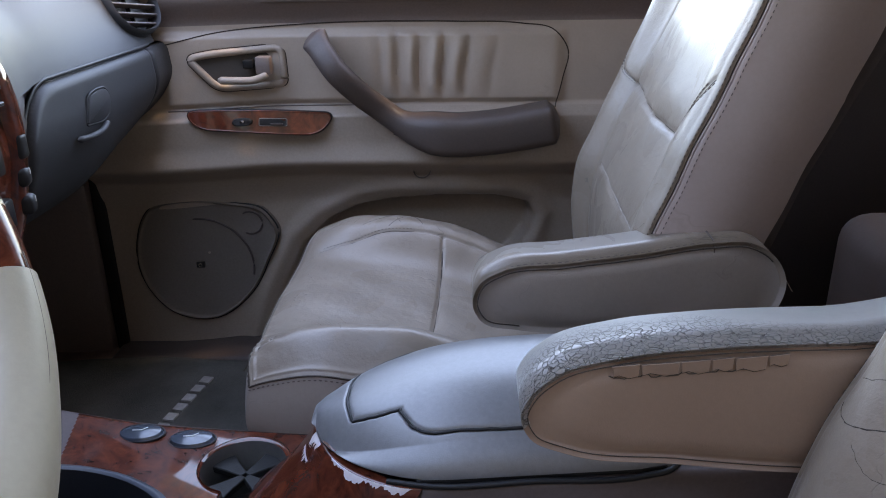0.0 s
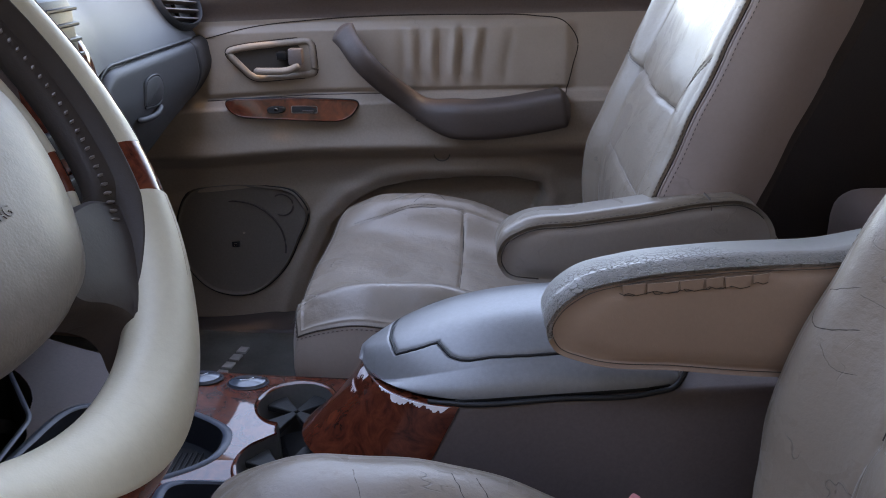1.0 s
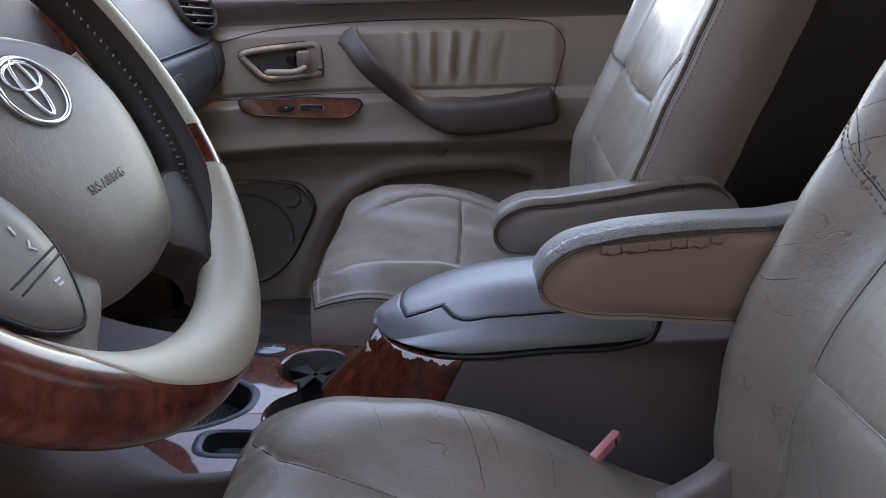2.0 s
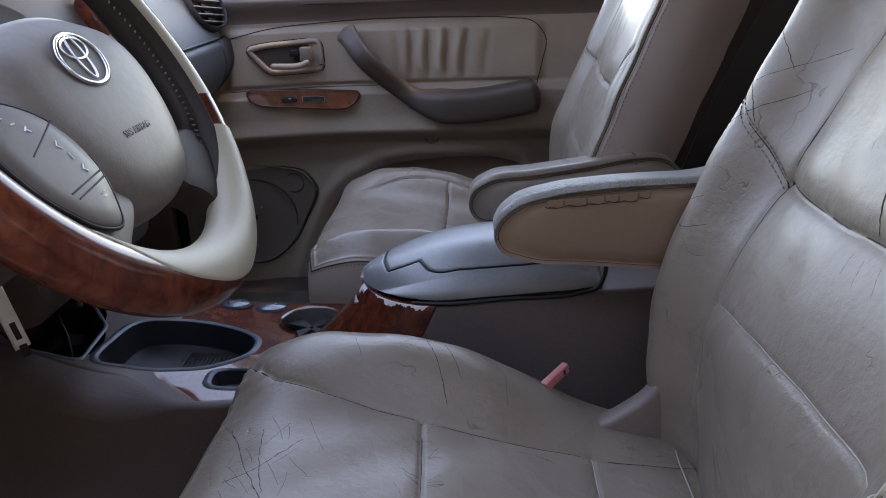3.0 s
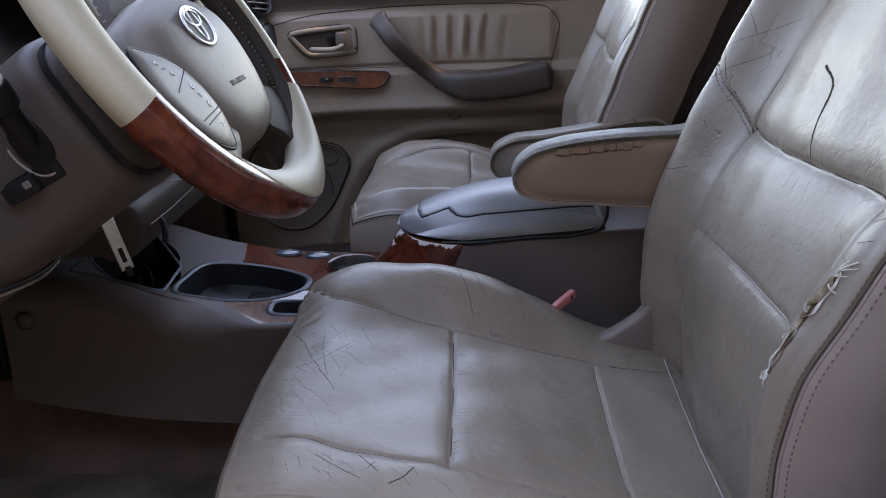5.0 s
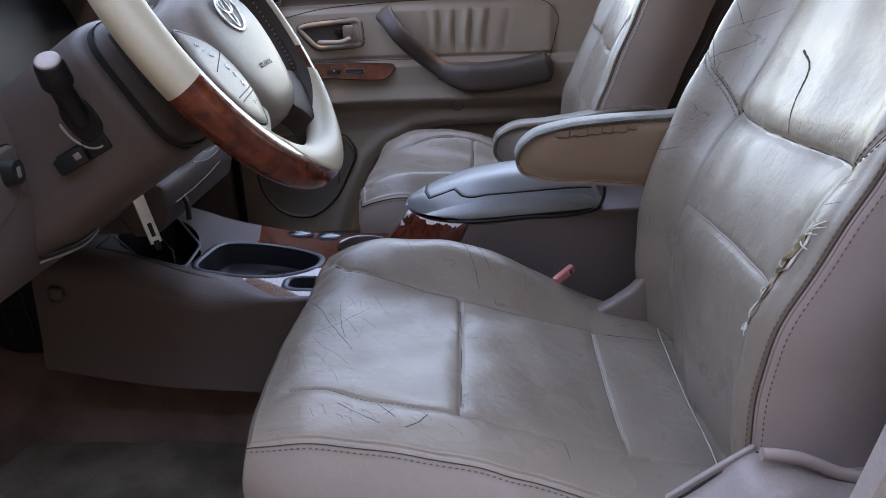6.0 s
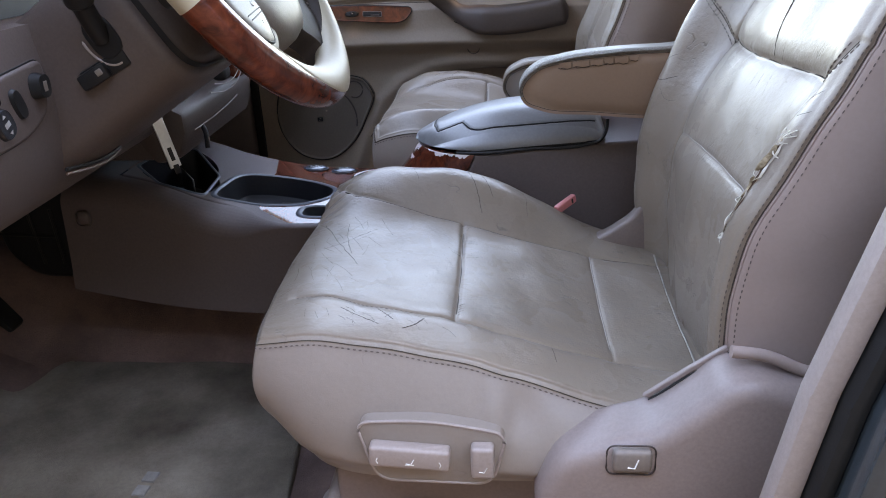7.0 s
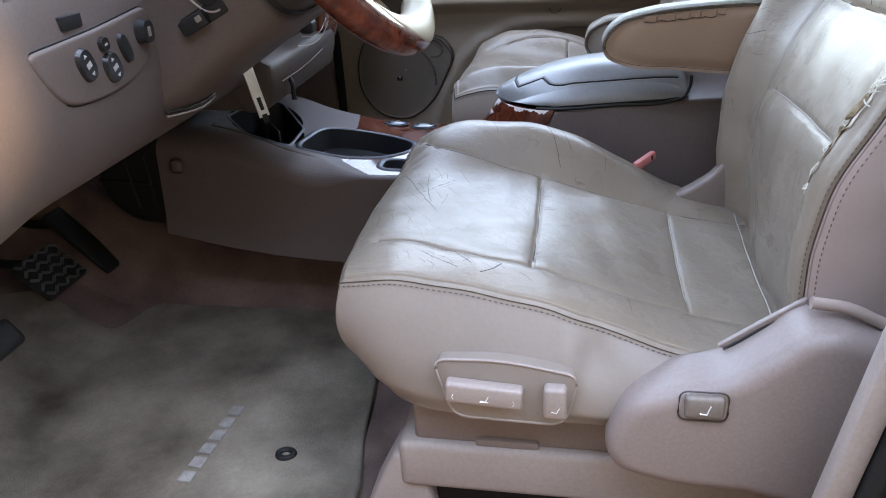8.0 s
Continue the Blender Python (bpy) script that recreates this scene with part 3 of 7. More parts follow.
tube("ledge_seam", [(x, door_skin(x, 0.5165) - 0.001, 0.5165) for x in np.linspace(-0.50, -0.12, 30)], 0.0011, STITCH_DARK, door)
LEDGE2 = smooth_path([(-0.12, 0.47), (-0.06, 0.445), (0.02, 0.44), (0.11, 0.452), (0.16, 0.472)], 8)
tube("arm_seam", [(x, door_skin(x, z) - 0.001, z) for x, z in LEDGE2], 0.0010, SEAMBROWN, door)

# inner door handle
BZ = rounded([(-0.453, 0.6045), (-0.425, 0.6105), (-0.308, 0.6165), (-0.306, 0.5555), (-0.412, 0.5535)], [0.010, 0.02, 0.014, 0.012, 0.016], 7)


def bezel_depth(x):
    return 0.742 + 0.05 * sm(-0.47, -0.32, x)


tube("handle_gap", [(x, bezel_depth(x) - 0.002, z) for x, z in inset(BZ, -0.0062)], 0.0016, SEAMBROWN, door, "dark gap round the bezel", closed=True)
tube("handle_bezel", [(x, bezel_depth(x) - 0.004, z) for x, z in BZ], 0.0062, DOORVINYL, door, "raised tan bezel round the door handle", sides=10, closed=True)
bm = bmesh.new()
bm.faces.new([bm.verts.new((x, bezel_depth(x) + 0.0, z)) for x, z in BZ])
part("handle_recess", bm, surface("recess_shadow_plastic", (0.055, 0.046, 0.040), 0.6, 0.1, 4.0, 900.0, 0.2), door, "dark recess behind the handle")
P = smooth_path([(-0.408, 0.743, 0.569), (-0.38, 0.744, 0.568), (-0.345, 0.750, 0.569), (-0.327, 0.754, 0.577)], 6)
tube("handle_lever", P, 0.0065, DOORVINYL, door, "tan pull lever", sides=10, taper=[0.5] + [1.0] * (len(P) - 2) + [0.8])
part("handle_pivot", box((-0.346, 0.750, 0.576), (-0.320, 0.772, 0.606), 0.004), PLASTIC, door)
part("lock_button", box((-0.368, 0.756, 0.586), (-0.350, 0.775, 0.600), 0.002), BLACK, door, "black lock tab")

# wood switch plate
WP = rounded([(-0.470, 0.5215), (-0.360, 0.5190), (-0.218, 0.5080), (-0.246, 0.4725), (-0.300, 0.4755), (-0.448, 0.4900)], [0.028, 0.05, 0.022, 0.03, 0.03, 0.025], 8)


def plate_depth(x, z):
    ends = [float(door_skin(np.array(q), np.array(0.48))) for q in (-0.470, -0.218)]
    return float(np.interp(x, [-0.470, -0.218], ends)) - 0.0045 + 0.25 * (z - 0.48)


bm = bmesh.new()
f = bm.faces.new([bm.verts.new((x, plate_depth(x, z), z)) for x, z in WP])
ex = bmesh.ops.extrude_face_region(bm, geom=[f])
for v in [g for g in ex["geom"] if isinstance(g, bmesh.types.BMVert)]:
    v.co.y -= 0.006
bmesh.ops.recalc_face_normals(bm, faces=bm.faces[:])
plate = part("switch_plate", bm, BURL, door, "glossy reddish burl wood plate")
tube("plate_edge", [(x, plate_depth(x, z) - 0.002, z) for x, z in WP], 0.0018, BLACK, plate, closed=True)
tube("plate_bevel", [(x, plate_depth(x, z) - 0.0055, z) for x, z in inset(WP, 0.0012)], 0.0011, BURL, plate, "bright bevelled plate edge", closed=True)


def plate_block(name, outline, up, deep, material, label):
    """A small block standing on the sloping switch plate."""
    bm = bmesh.new()
    lo = [bm.verts.new((x, plate_depth(x, z) + deep, z)) for x, z in outline]
    mid = [bm.verts.new((x, plate_depth(x, z) - 0.6 * up - 0.006, z)) for x, z in outline]
    c = np.mean(np.array(outline), 0)
    hi = [bm.verts.new((c[0] + 0.86 * (x - c[0]), plate_depth(x, z) - up - 0.006, c[1] + 0.80 * (z - c[1]))) for x, z in outline]
    n = len(outline)
    for a, b in ((lo, mid), (mid, hi)):
        for k in range(n):
            bm.faces.new((a[k], a[(k + 1) % n], b[(k + 1) % n], b[k]))
    bm.faces.new(hi)
    bmesh.ops.recalc_face_normals(bm, faces=bm.faces[:])
    return part(name, bm, material, plate, label)


def ring_round(name, outline, r, material, label):
    tube(name, [(x, plate_depth(x, z) - 0.0063, z) for x, z in outline], r, material, plate, label, closed=True, sides=6)


ROCKER = [(-0.3725 + a, 0.5000 + b) for a, b in superellipse(28, 0.0165, 0.0062, 2.6)]
SLOT = rounded([(-0.346, 0.5045), (-0.300, 0.5020), (-0.300, 0.4900), (-0.346, 0.4925)], 0.0025, 4)
plate_block("window_switch", ROCKER, 0.0065, 0.0, BLACK, "black rocker window switch")
# bright metal block drawn as the highlight on the dark rocker
part("switch_glint", box((-0.3755, plate_depth(-0.373, 0.501) - 0.0145, 0.4990), (-0.3685, plate_depth(-0.373, 0.501) - 0.0115, 0.5035), 0.001, 2), CHROME, plate, "bright block standing for the highlight on the rocker")
plate_block("empty_switch_slot", SLOT, 0.0006, 0.0, BLACK, "empty black switch opening")
part("slot_floor", box((-0.327, plate_depth(-0.32, 0.493) - 0.0085, 0.4918), (-0.306, plate_depth(-0.32, 0.493) - 0.0065, 0.4962), 0.0006, 1), ARMPAD, plate, "brown bracket inside the opening")
ring_round("slot_edge", SLOT, 0.0007, SWITCH, "pale worn slot edge")

# arm rest with the pull handle running up to the insert
ARM = smooth_path([(-0.250, 0.642), (-0.228, 0.614), (-0.196, 0.574), (-0.15, 0.527), (-0.10, 0.490), (-0.04, 0.475), (0.04, 0.476), (0.11, 0.486), (0.165, 0.497)], 10)
n = len(ARM)


def arm_surface(U, V):
    k = U * (n - 1)
    cx, cz = np.interp(k, np.arange(n), ARM[:, 0]), np.interp(k, np.arange(n), ARM[:, 1])
    tx, tz = np.gradient(ARM[:, 0]), np.gradient(ARM[:, 1])
    ln = np.hypot(tx, tz)
    nx, nz = np.interp(k, np.arange(n), -tz / ln), np.interp(k, np.arange(n), tx / ln)
    end = np.sqrt(np.clip(np.minimum(U / 0.035, (1 - U) / 0.035), 0, 1))
    wide = (0.020 + 0.014 * sm(0.45, 0.62, U) + 0.005 * sm(0.12, 0.0, U)) * (0.12 + 0.88 * end)
    deep = (0.030 + 0.040 * sm(0.4, 0.65, U)) * (0.3 + 0.7 * end)
    ang = 2 * np.pi * V
    c, s = np.cos(ang), np.sin(ang)
    box_ = 0.78 - 0.30 * sm(0.45, 0.65, U)
    c, s = np.sign(c) * np.abs(c) ** box_, np.sign(s) * np.abs(s) ** box_
    y0 = 0.775 - 0.045 * np.exp(-((U - 0.22) / 0.16) ** 2)
    return cx + nx * wide * s, y0 - deep * (0.35 + 0.65 * c), cz + nz * wide * s


P, F = grid(arm_surface, 90, 28, wrap_v=True)
link("armrest", P, [*map(tuple, F), tuple(range(28)), tuple(range(89 * 28, 90 * 28))[::-1]], ARMPAD, door, "dark grey-brown armrest and pull handle", sharp=0)

# speaker, plug cap
SP = loop([(-0.600, 0.27), (-0.565, 0.338), (-0.50, 0.350), (-0.42, 0.338), (-0.365, 0.318), (-0.347, 0.285), (-0.370, 0.22), (-0.405, 0.158), (-0.47, 0.113), (-0.55, 0.130), (-0.597, 0.195)], 6)


def sp_depth(x, z):
    return float(door_skin(np.array(x), np.array(0.20)))


c = SP.mean(0)
V, F = [], []
ns = len(SP)
prof = [(1.03, 0.004), (1.0, -0.004), (0.975, -0.008), (0.955, -0.004), (0.93, -0.003), (0.6, -0.004), (0.3, -0.004), (0.02, -0.004)]
for k, d in prof:
    V += [(c[0] + (x - c[0]) * k, sp_depth(c[0] + (x - c[0]) * k, z) + d, c[1] + (z - c[1]) * k) for x, z in SP]
for k in range(len(prof) - 1):
    F += [(k * ns + j, k * ns + (j + 1) % ns, (k + 1) * ns + (j + 1) % ns, (k + 1) * ns + j) for j in range(ns)]
spk = link("speaker_grille", V, F, surface("speaker_mesh", (0.17, 0.14, 0.118), 0.75, 0.06, 5.0, 1700.0, 0.9), door, "fine-meshed taupe speaker grille")
# black edge ring, thickened to paint the shade of the recess around it
tube("grille_edge_shade", [(x, sp_depth(x, z) - 0.001, z) for x, z in SP], 0.0026, BLACK, spk, closed=True)
tube("tweeter_ring", [(-0.395 + 0.022 * math.cos(a), sp_depth(-0.395, 0.3) - 0.005, 0.298 + 0.022 * math.sin(a)) for a in np.linspace(0, 2 * math.pi, 28, endpoint=False)], 0.002, PLASTIC_LOW, spk, closed=True)
tube("woofer_ring", [(-0.485 + 0.095 * math.cos(a), sp_depth(-0.485, 0.22) - 0.004, 0.222 + 0.092 * math.sin(a)) for a in np.linspace(-0.2, 2.6, 30)], 0.002, PLASTIC_LOW, spk)
part("badge", box((-0.497, sp_depth(-0.49, 0.22) - 0.008, 0.219), (-0.482, sp_depth(-0.49, 0.22), 0.230), 0.001), BLACK, spk, "small black square badge")
tube("badge_mark", [(-0.4935 + 0.003 * math.cos(a) + 0.004, sp_depth(-0.49, 0.22) - 0.0085, 0.2245 + 0.003 * math.sin(a)) for a in np.linspace(0, 2 * math.pi, 12, endpoint=False)], 0.0008, CHROME, spk, closed=True)
py = float(door_skin(np.array(-0.073), np.array(0.40)))
tube("plug_cap", [(-0.073 + 0.015 * math.cos(a), py - 0.001, 0.400 + 0.014 * math.sin(a)) for a in np.linspace(0, 2 * math.pi, 28, endpoint=False)], 0.0012, PLASTIC_LOW, door, "round screw plug", closed=True)

# ---- dashboard ----
dash = thing("dashboard", (-0.7, 0.0, 0.42), "grey-brown vinyl dashboard with glove box and wood centre trim", "dashboard")
DP = smooth_path([(-0.98, 0.80), (-0.80, 0.795), (-0.62, 0.775), (-0.545, 0.745), (-0.508, 0.70), (-0.492, 0.655), (-0.487, 0.637)], 8)
GP = smooth_path([(-0.515, 0.636), (-0.492, 0.634), (-0.482, 0.626), (-0.474, 0.60), (-0.473, 0.565), (-0.490, 0.517), (-0.522, 0.474), (-0.57, 0.445), (-0.65, 0.43), (-0.75, 0.425)], 8)


def swept(profile, y0, y1, ny, bow, name, material, label, parent):
    m = len(profile)

    def f(U, V):
        k = U * (m - 1)
        x, z = np.interp(k, np.arange(m), profile[:, 0]), np.interp(k, np.arange(m), profile[:, 1])
        y = y0 + (y1 - y0) * V
        return x + bow(y, z), y, z
    P, F = grid(f, m, ny)
    return link(name, P, F, material, parent, label, sharp=50)


def pass_bow(y, z):
    return 0.045 * sm(0.36, 0.16, y) + 0.03 * sm(0.70, 0.79, y) * -1.0 - 0.02 * sm(0.30, 0.60, y) * sm(0.6, 0.7, z)


swept(DP, 0.14, 0.79, 60, pass_bow, "upper_pad", DASH, "blue-grey padded dash top", dash)
def low_tuck(y, z):
    """The dash face draws forward towards its lower outer end."""
    return 0.03 * sm(0.26, 0.17, y) - 0.055 * sm(0.60, 0.46, z) * sm(0.42, 0.74, y) - 0.010 * sm(0.64, 0.728, y)


swept(GP, 0.165, 0.79, 60, lambda y, z: low_tuck(y, z) - 0.009 - 0.02 * sm(0.74, 0.79, y), "lower_face", PLASTIC_LOW, "dark dash face round the glove box", dash)


def glove_face(y0, y1, ny, name, label, corner):
    """A padded cover over the dash face, rolled over along its top and both ends."""
    m = len(GP)

    def f(U, V):
        y = y0 + (y1 - y0) * V
        top = 0.634 - (0.060 * np.clip(1 - (y - y0) / 0.085, 0, 1) ** 2.4 if corner else 0.0 * y)
        k = U * (m - 1)
        x, z = np.interp(k, np.arange(m), GP[:, 0]), np.interp(k, np.arange(m), GP[:, 1])
        z = np.minimum(z, top)
        x = np.where(z > 0.60, -0.474 - 0.10 * (z - 0.60), x)
        x = x + low_tuck(y, z)
        for d, r in ((top - z, 0.014), (y - y0, 0.012), (y1 - y, 0.004)):
            x = x - r * (1 - np.sqrt(1 - np.clip(1 - d / r, 0, 1) ** 2))
        return x, y, z
    P, F = grid(f, m, ny)
    return link(name, P, F, DASH, dash, label, sharp=0)


glove = glove_face(0.262, 0.650, 90, "glove_box", "grey vinyl glove box door with rounded corner", True)
glove_face(0.652, 0.772, 24, "end_cap", "grey dash end cap", False)
tube("glove_gap", [(-0.486, y, 0.637 - 0.060 * max(0.0, 1 - (y - 0.262) / 0.085) ** 2.4) for y in np.linspace(0.262, 0.66, 60)], 0.0028, BLACK, dash, "dark gap over the glove box")
GL = rounded([(0.411, 0.604), (0.436, 0.608), (0.462, 0.606), (0.472, 0.592), (0.467, 0.576), (0.445, 0.567), (0.396, 0.571)], [0.010, 0.02, 0.010, 0.012, 0.014, 0.016, 0.004], 6)
GLX = -0.4715
bm = bmesh.new()
f = bm.faces.new([bm.verts.new((GLX - 0.008, y, z)) for y, z in GL])
ex = bmesh.ops.extrude_face_region(bm, geom=[f])
for v in [g for g in ex["geom"] if isinstance(g, bmesh.types.BMVert)]:
    v.co.x += 0.010
bmesh.ops.recalc_face_normals(bm, faces=bm.faces[:])
bmesh.ops.bevel(bm, geom=[e for e in bm.edges if all(v.co.x > GLX for v in e.verts)], offset=0.0022, segments=2, profile=0.5, affect="EDGES")
latch = part("glove_latch", bm, DASH, glove, "grey glove box latch paddle")
tube("latch_edge", [(GLX - 0.0005, y, z) for y, z in inset(GL, -0.0016)], 0.0014, BLACK, latch, closed=True)
LIP = smooth_path([(-0.4705, 0.362, 0.559), (-0.467, 0.395, 0.5565), (-0.467, 0.430, 0.5585), (-0.470, 0.450, 0.5635)], 6)
tube("latch_lip", LIP, 0.0042, DASH, latch, "moulded finger lip", sides=10, taper=[0.25] + [1.0] * (len(LIP) - 2) + [0.4])

# side air vent
turn_m = Matrix.Translation((-0.506, 0.680, 0.705)) @ Matrix.Rotation(radians(-14), 4, "Z") @ Matrix.Rotation(radians(-24), 4, "Y")
VO = superellipse(48, 0.052, 0.049, 2.4)
bm = bmesh.new()
rings = []
for grow, deep in ((1.16, -0.045), (1.13, -0.010), (1.09, -0.001), (1.03, 0.002), (1.0, -0.001), (0.97, -0.010), (0.95, -0.030)):
    rings.append([bm.verts.new(turn_m @ Vector((deep, y * grow, z * grow))) for y, z in VO])
for a, b in zip(rings[:-1], rings[1:]):
    for k in range(48):
        bm.faces.new((a[k], a[(k + 1) % 48], b[(k + 1) % 48], b[k]))
vent = part("side_vent", bm, DASH, dash, "grey round side air vent with black slats")
bm = bmesh.new()
bm.faces.new([bm.verts.new(turn_m @ Vector((-0.022, 0.97 * y, 0.97 * z))) for y, z in VO])
part("vent_opening", bm, BLACK, vent, "black vent opening")
for k in range(6):
    z = -0.038 + 0.015 * k
    w = 0.049 * max(0.0, 1 - (abs(z) / 0.048) ** 2.4) ** (1 / 2.4)
    part("slat", turn(box((-0.016, -w, z - 0.0016), (-0.001, w, z + 0.0014), 0.0012, 2), turn_m @ Matrix.Rotation(radians(-7), 4, "X")), PLASTIC_LOW, vent)
part("slat_link", turn(box((-0.020, -0.003, -0.040), (-0.012, 0.003, 0.044), 0.001, 1), turn_m), BLACK, vent)

# centre stack with wood trim
stack = part("dash_centre_panel", prism([(-0.60, 0.40), (-0.485, 0.40), (-0.47, 0.50), (-0.45, 0.60), (-0.455, 0.70), (-0.50, 0.775), (-0.66, 0.78)], "y", -0.17, 0.168, 0.012), PLASTIC_LOW, dash, "dark dash centre panel")
WT = smooth_path([(-0.470, 0.115, 0.44), (-0.454, 0.136, 0.50), (-0.442, 0.152, 0.56), (-0.436, 0.156, 0.62), (-0.441, 0.150, 0.68), (-0.458, 0.130, 0.73), (-0.49, 0.10, 0.772)], 8)
tube("wood_trim", WT, 0.018, BURL, stack, "curved glossy wood centre trim", sides=14, taper=[1.0 - 0.75 * float(sm(0.66, 0.75, q[2])) for q in WT])
part("wood_face", prism([(-0.47, 0.47), (-0.442, 0.48), (-0.425, 0.60), (-0.432, 0.70), (-0.47, 0.755), (-0.49, 0.70)], "y", 0.06, 0.150, 0.008), BURL, stack, "glossy wood centre panel")
part("vent_block", box((-0.46, 0.065, 0.635), (-0.420, 0.140, 0.735), 0.012), BLACK, stack, "black centre air vent")
for k in range(6):
    part("vent_slat", box((-0.424, 0.072, 0.646 + 0.015 * k), (-0.416, 0.134, 0.650 + 0.015 * k), 0.001, 1), BLACK, stack)
for z in (0.573, 0.545):
    m = Matrix.Translation((-0.427, 0.154, z)) @ Matrix.Rotation(radians(15), 4, "Z")
    kn = part("control_knob", turn(box((-0.008, -0.010, -0.010), (0.008, 0.010, 0.010), 0.006, 3), m), BLACK, stack, "black rotary control")
    part("knob_mark", turn(box((0.008, -0.001, 0.002), (0.0086, 0.001, 0.008), 0.0003, 1), m), WHITE, kn)
part("switch_slot", turn(box((-0.006, -0.008, -0.013), (0.006, 0.008, 0.013), 0.005, 3), Matrix.Translation((-0.4235, 0.155, 0.603))), BLACK, stack, "black empty switch slot")
for z in (0.60, 0.55):
    part("button_row", box((-0.428, 0.03, z - 0.014), (-0.416, 0.115, z + 0.014), 0.003), BLACK, stack)

# ---- driver's side of the dashboard ----
GAUGE = surface("gauge_black", (0.008, 0.009, 0.013), 0.5, 0.2, 6.0, 900.0, 0.05, spec=0.12)
KP = smooth_path([(-0.62, 0.80), (-0.53, 0.775), (-0.487, 0.72), (-0.468, 0.66), (-0.455, 0.61), (-0.450, 0.555), (-0.462, 0.50), (-0.49, 0.455), (-0.54, 0.43), (-0.66, 0.425)], 7)
def knee_bow(y, z):
    return 0.02 * sm(-0.66, -0.80, y) + 0.0 * z


KU, KL = KP[KP[:, 1] >= 0.640], KP[KP[:, 1] <= 0.648]
swept(KL, -0.80, -0.15, 70, knee_bow, "lower_dash", DASH_TAUPE, "taupe lower dash panel", dash)
swept(KU, -0.80, -0.695, 16, knee_bow, "dash_end", DASH_TAUPE, "taupe dash end panel", dash)
cluster = swept(KU, -0.693, -0.17, 40, lambda y, z: -0.055 + 0.0 * z, "gauge_panel", GAUGE, "dark gauge panel", dash)
part("cluster_sill", box((-0.545, -0.694, 0.636), (-0.463, -0.17, 0.645), 0.003, 2), DASH_TAUPE, cluster, "taupe sill under the gauges")
part("cluster_cheek", box((-0.56, -0.698, 0.640), (-0.475, -0.690, 0.78), 0.003, 2), DASH_TAUPE, cluster, "taupe cheek beside the gauges")
for k in range(9):
    a = radians(200 + 16 * k)
    part("gauge_tick", turn(box((0.0, -0.0006, -0.003), (0.001, 0.0006, 0.003), 0, 1), Matrix.Translation((-0.516, -0.47 + 0.045 * math.cos(a), 0.705 + 0.045 * math.sin(a))) @ Matrix.Rotation(a - radians(90), 4, "X")), MATPRINT, cluster, "white gauge tick")
part("gauge_hood", prism([(-0.98, 0.80), (-0.62, 0.80), (-0.485, 0.785), (-0.470, 0.805), (-0.60, 0.87), (-0.78, 0.87)], "y", -0.70, -0.12, 0.012), DASH, dash, "dark gauge hood")
POD = rounded([(-0.703, 0.602), (-0.60, 0.606), (-0.500, 0.614), (-0.500, 0.566), (-0.540, 0.545), (-0.600, 0.540), (-0.660, 0.545), (-0.688, 0.570)], [0.012, 0.02, 0.012, 0.03, 0.03, 0.03, 0.02, 0.02], 5)
pod = part("switch_pod", prism([tuple(q) for q in POD], "x", -0.475, -0.446, 0.004, 3), DASH_TAUPE, dash, "raised taupe switch pod")


DARKBROWN = surface("dark_brown_plastic", (0.05, 0.036, 0.034), 0.4, 0.1, 8.0, 1200.0, 0.15)
tube("pod_gap", [(-0.4512, y, z) for y, z in inset(POD, -0.0008)], 0.0010, BLACK, pod, "dark gap round the pod", closed=True)


GLOSSBLACK = surface("gloss_black_plastic", (0.014, 0.014, 0.016), 0.22, 0.2, 6.0, 1200.0, 0.05)


def button(name, y, z, w, h, rot, material, label, deep=0.008, mark=True):
    m = Matrix.Translation((-0.444, y, z)) @ Matrix.Rotation(radians(rot), 4, "X")
    bm = bmesh.new()
    lo = [bm.verts.new(m @ Vector((-0.004, a, b))) for a, b in superellipse(28, w, h, 2.6)]
    hi = [bm.verts.new(m @ Vector((deep, a * 0.85, b * 0.85))) for a, b in superellipse(28, w, h, 2.6)]
    bm.faces.new(hi)
    for i in range(28):
        bm.faces.new((lo[i], lo[(i + 1) % 28], hi[(i + 1) % 28], hi[i]))
    bmesh.ops.recalc_face_normals(bm, faces=bm.faces[:])
    ob = part(name, bm, material, dash, label)
    if mark:
        part("mark", turn(box((deep, -w * 0.34, -h * 0.16), (deep + 0.0004, w * 0.34, h * 0.16), 0.0002, 1), m), MATPRINT, ob, "white symbol")
        for k in (-1, 1) if h > 0.01 else ():
            part("mark", turn(prism([(-w * 0.22, k * h * 0.46), (w * 0.22, k * h * 0.46), (0.0, k * h * 0.66)], "x", deep, deep + 0.0004, 0), m), MATPRINT, ob, "white arrow")
    return ob


button("dial", -0.628, 0.578, 0.0120, 0.0180, 24, GLOSSBLACK, "black oval dial switch", 0.0025)
button("rocker", -0.587, 0.567, 0.0130, 0.0165, 22, GLOSSBLACK, "black mirror rocker switch", 0.003)
button("small_button", -0.594, 0.591, 0.0075, 0.0075, 12, GLOSSBLACK, "small black button", 0.0025)
button("blank_cover", -0.558, 0.580, 0.0080, 0.0175, 22, BLACK, "black oval blank", 0.002, False)
knob = button("dimmer_knob", -0.522, 0.590, 0.0115, 0.0135, 0, BLACK, "ribbed black dimmer knob", 0.009, False)
part("ridge", turn(box((0.0088, -0.003, -0.005), (0.0096, 0.003, 0.005), 0.0003, 1), Matrix.Translation((-0.444, -0.522, 0.590))), SWITCH, knob)
part("blank_button", box((-0.470, -0.638, 0.611), (-0.4525, -0.606, 0.624), 0.0015), BLACK, dash, "black blank switch")

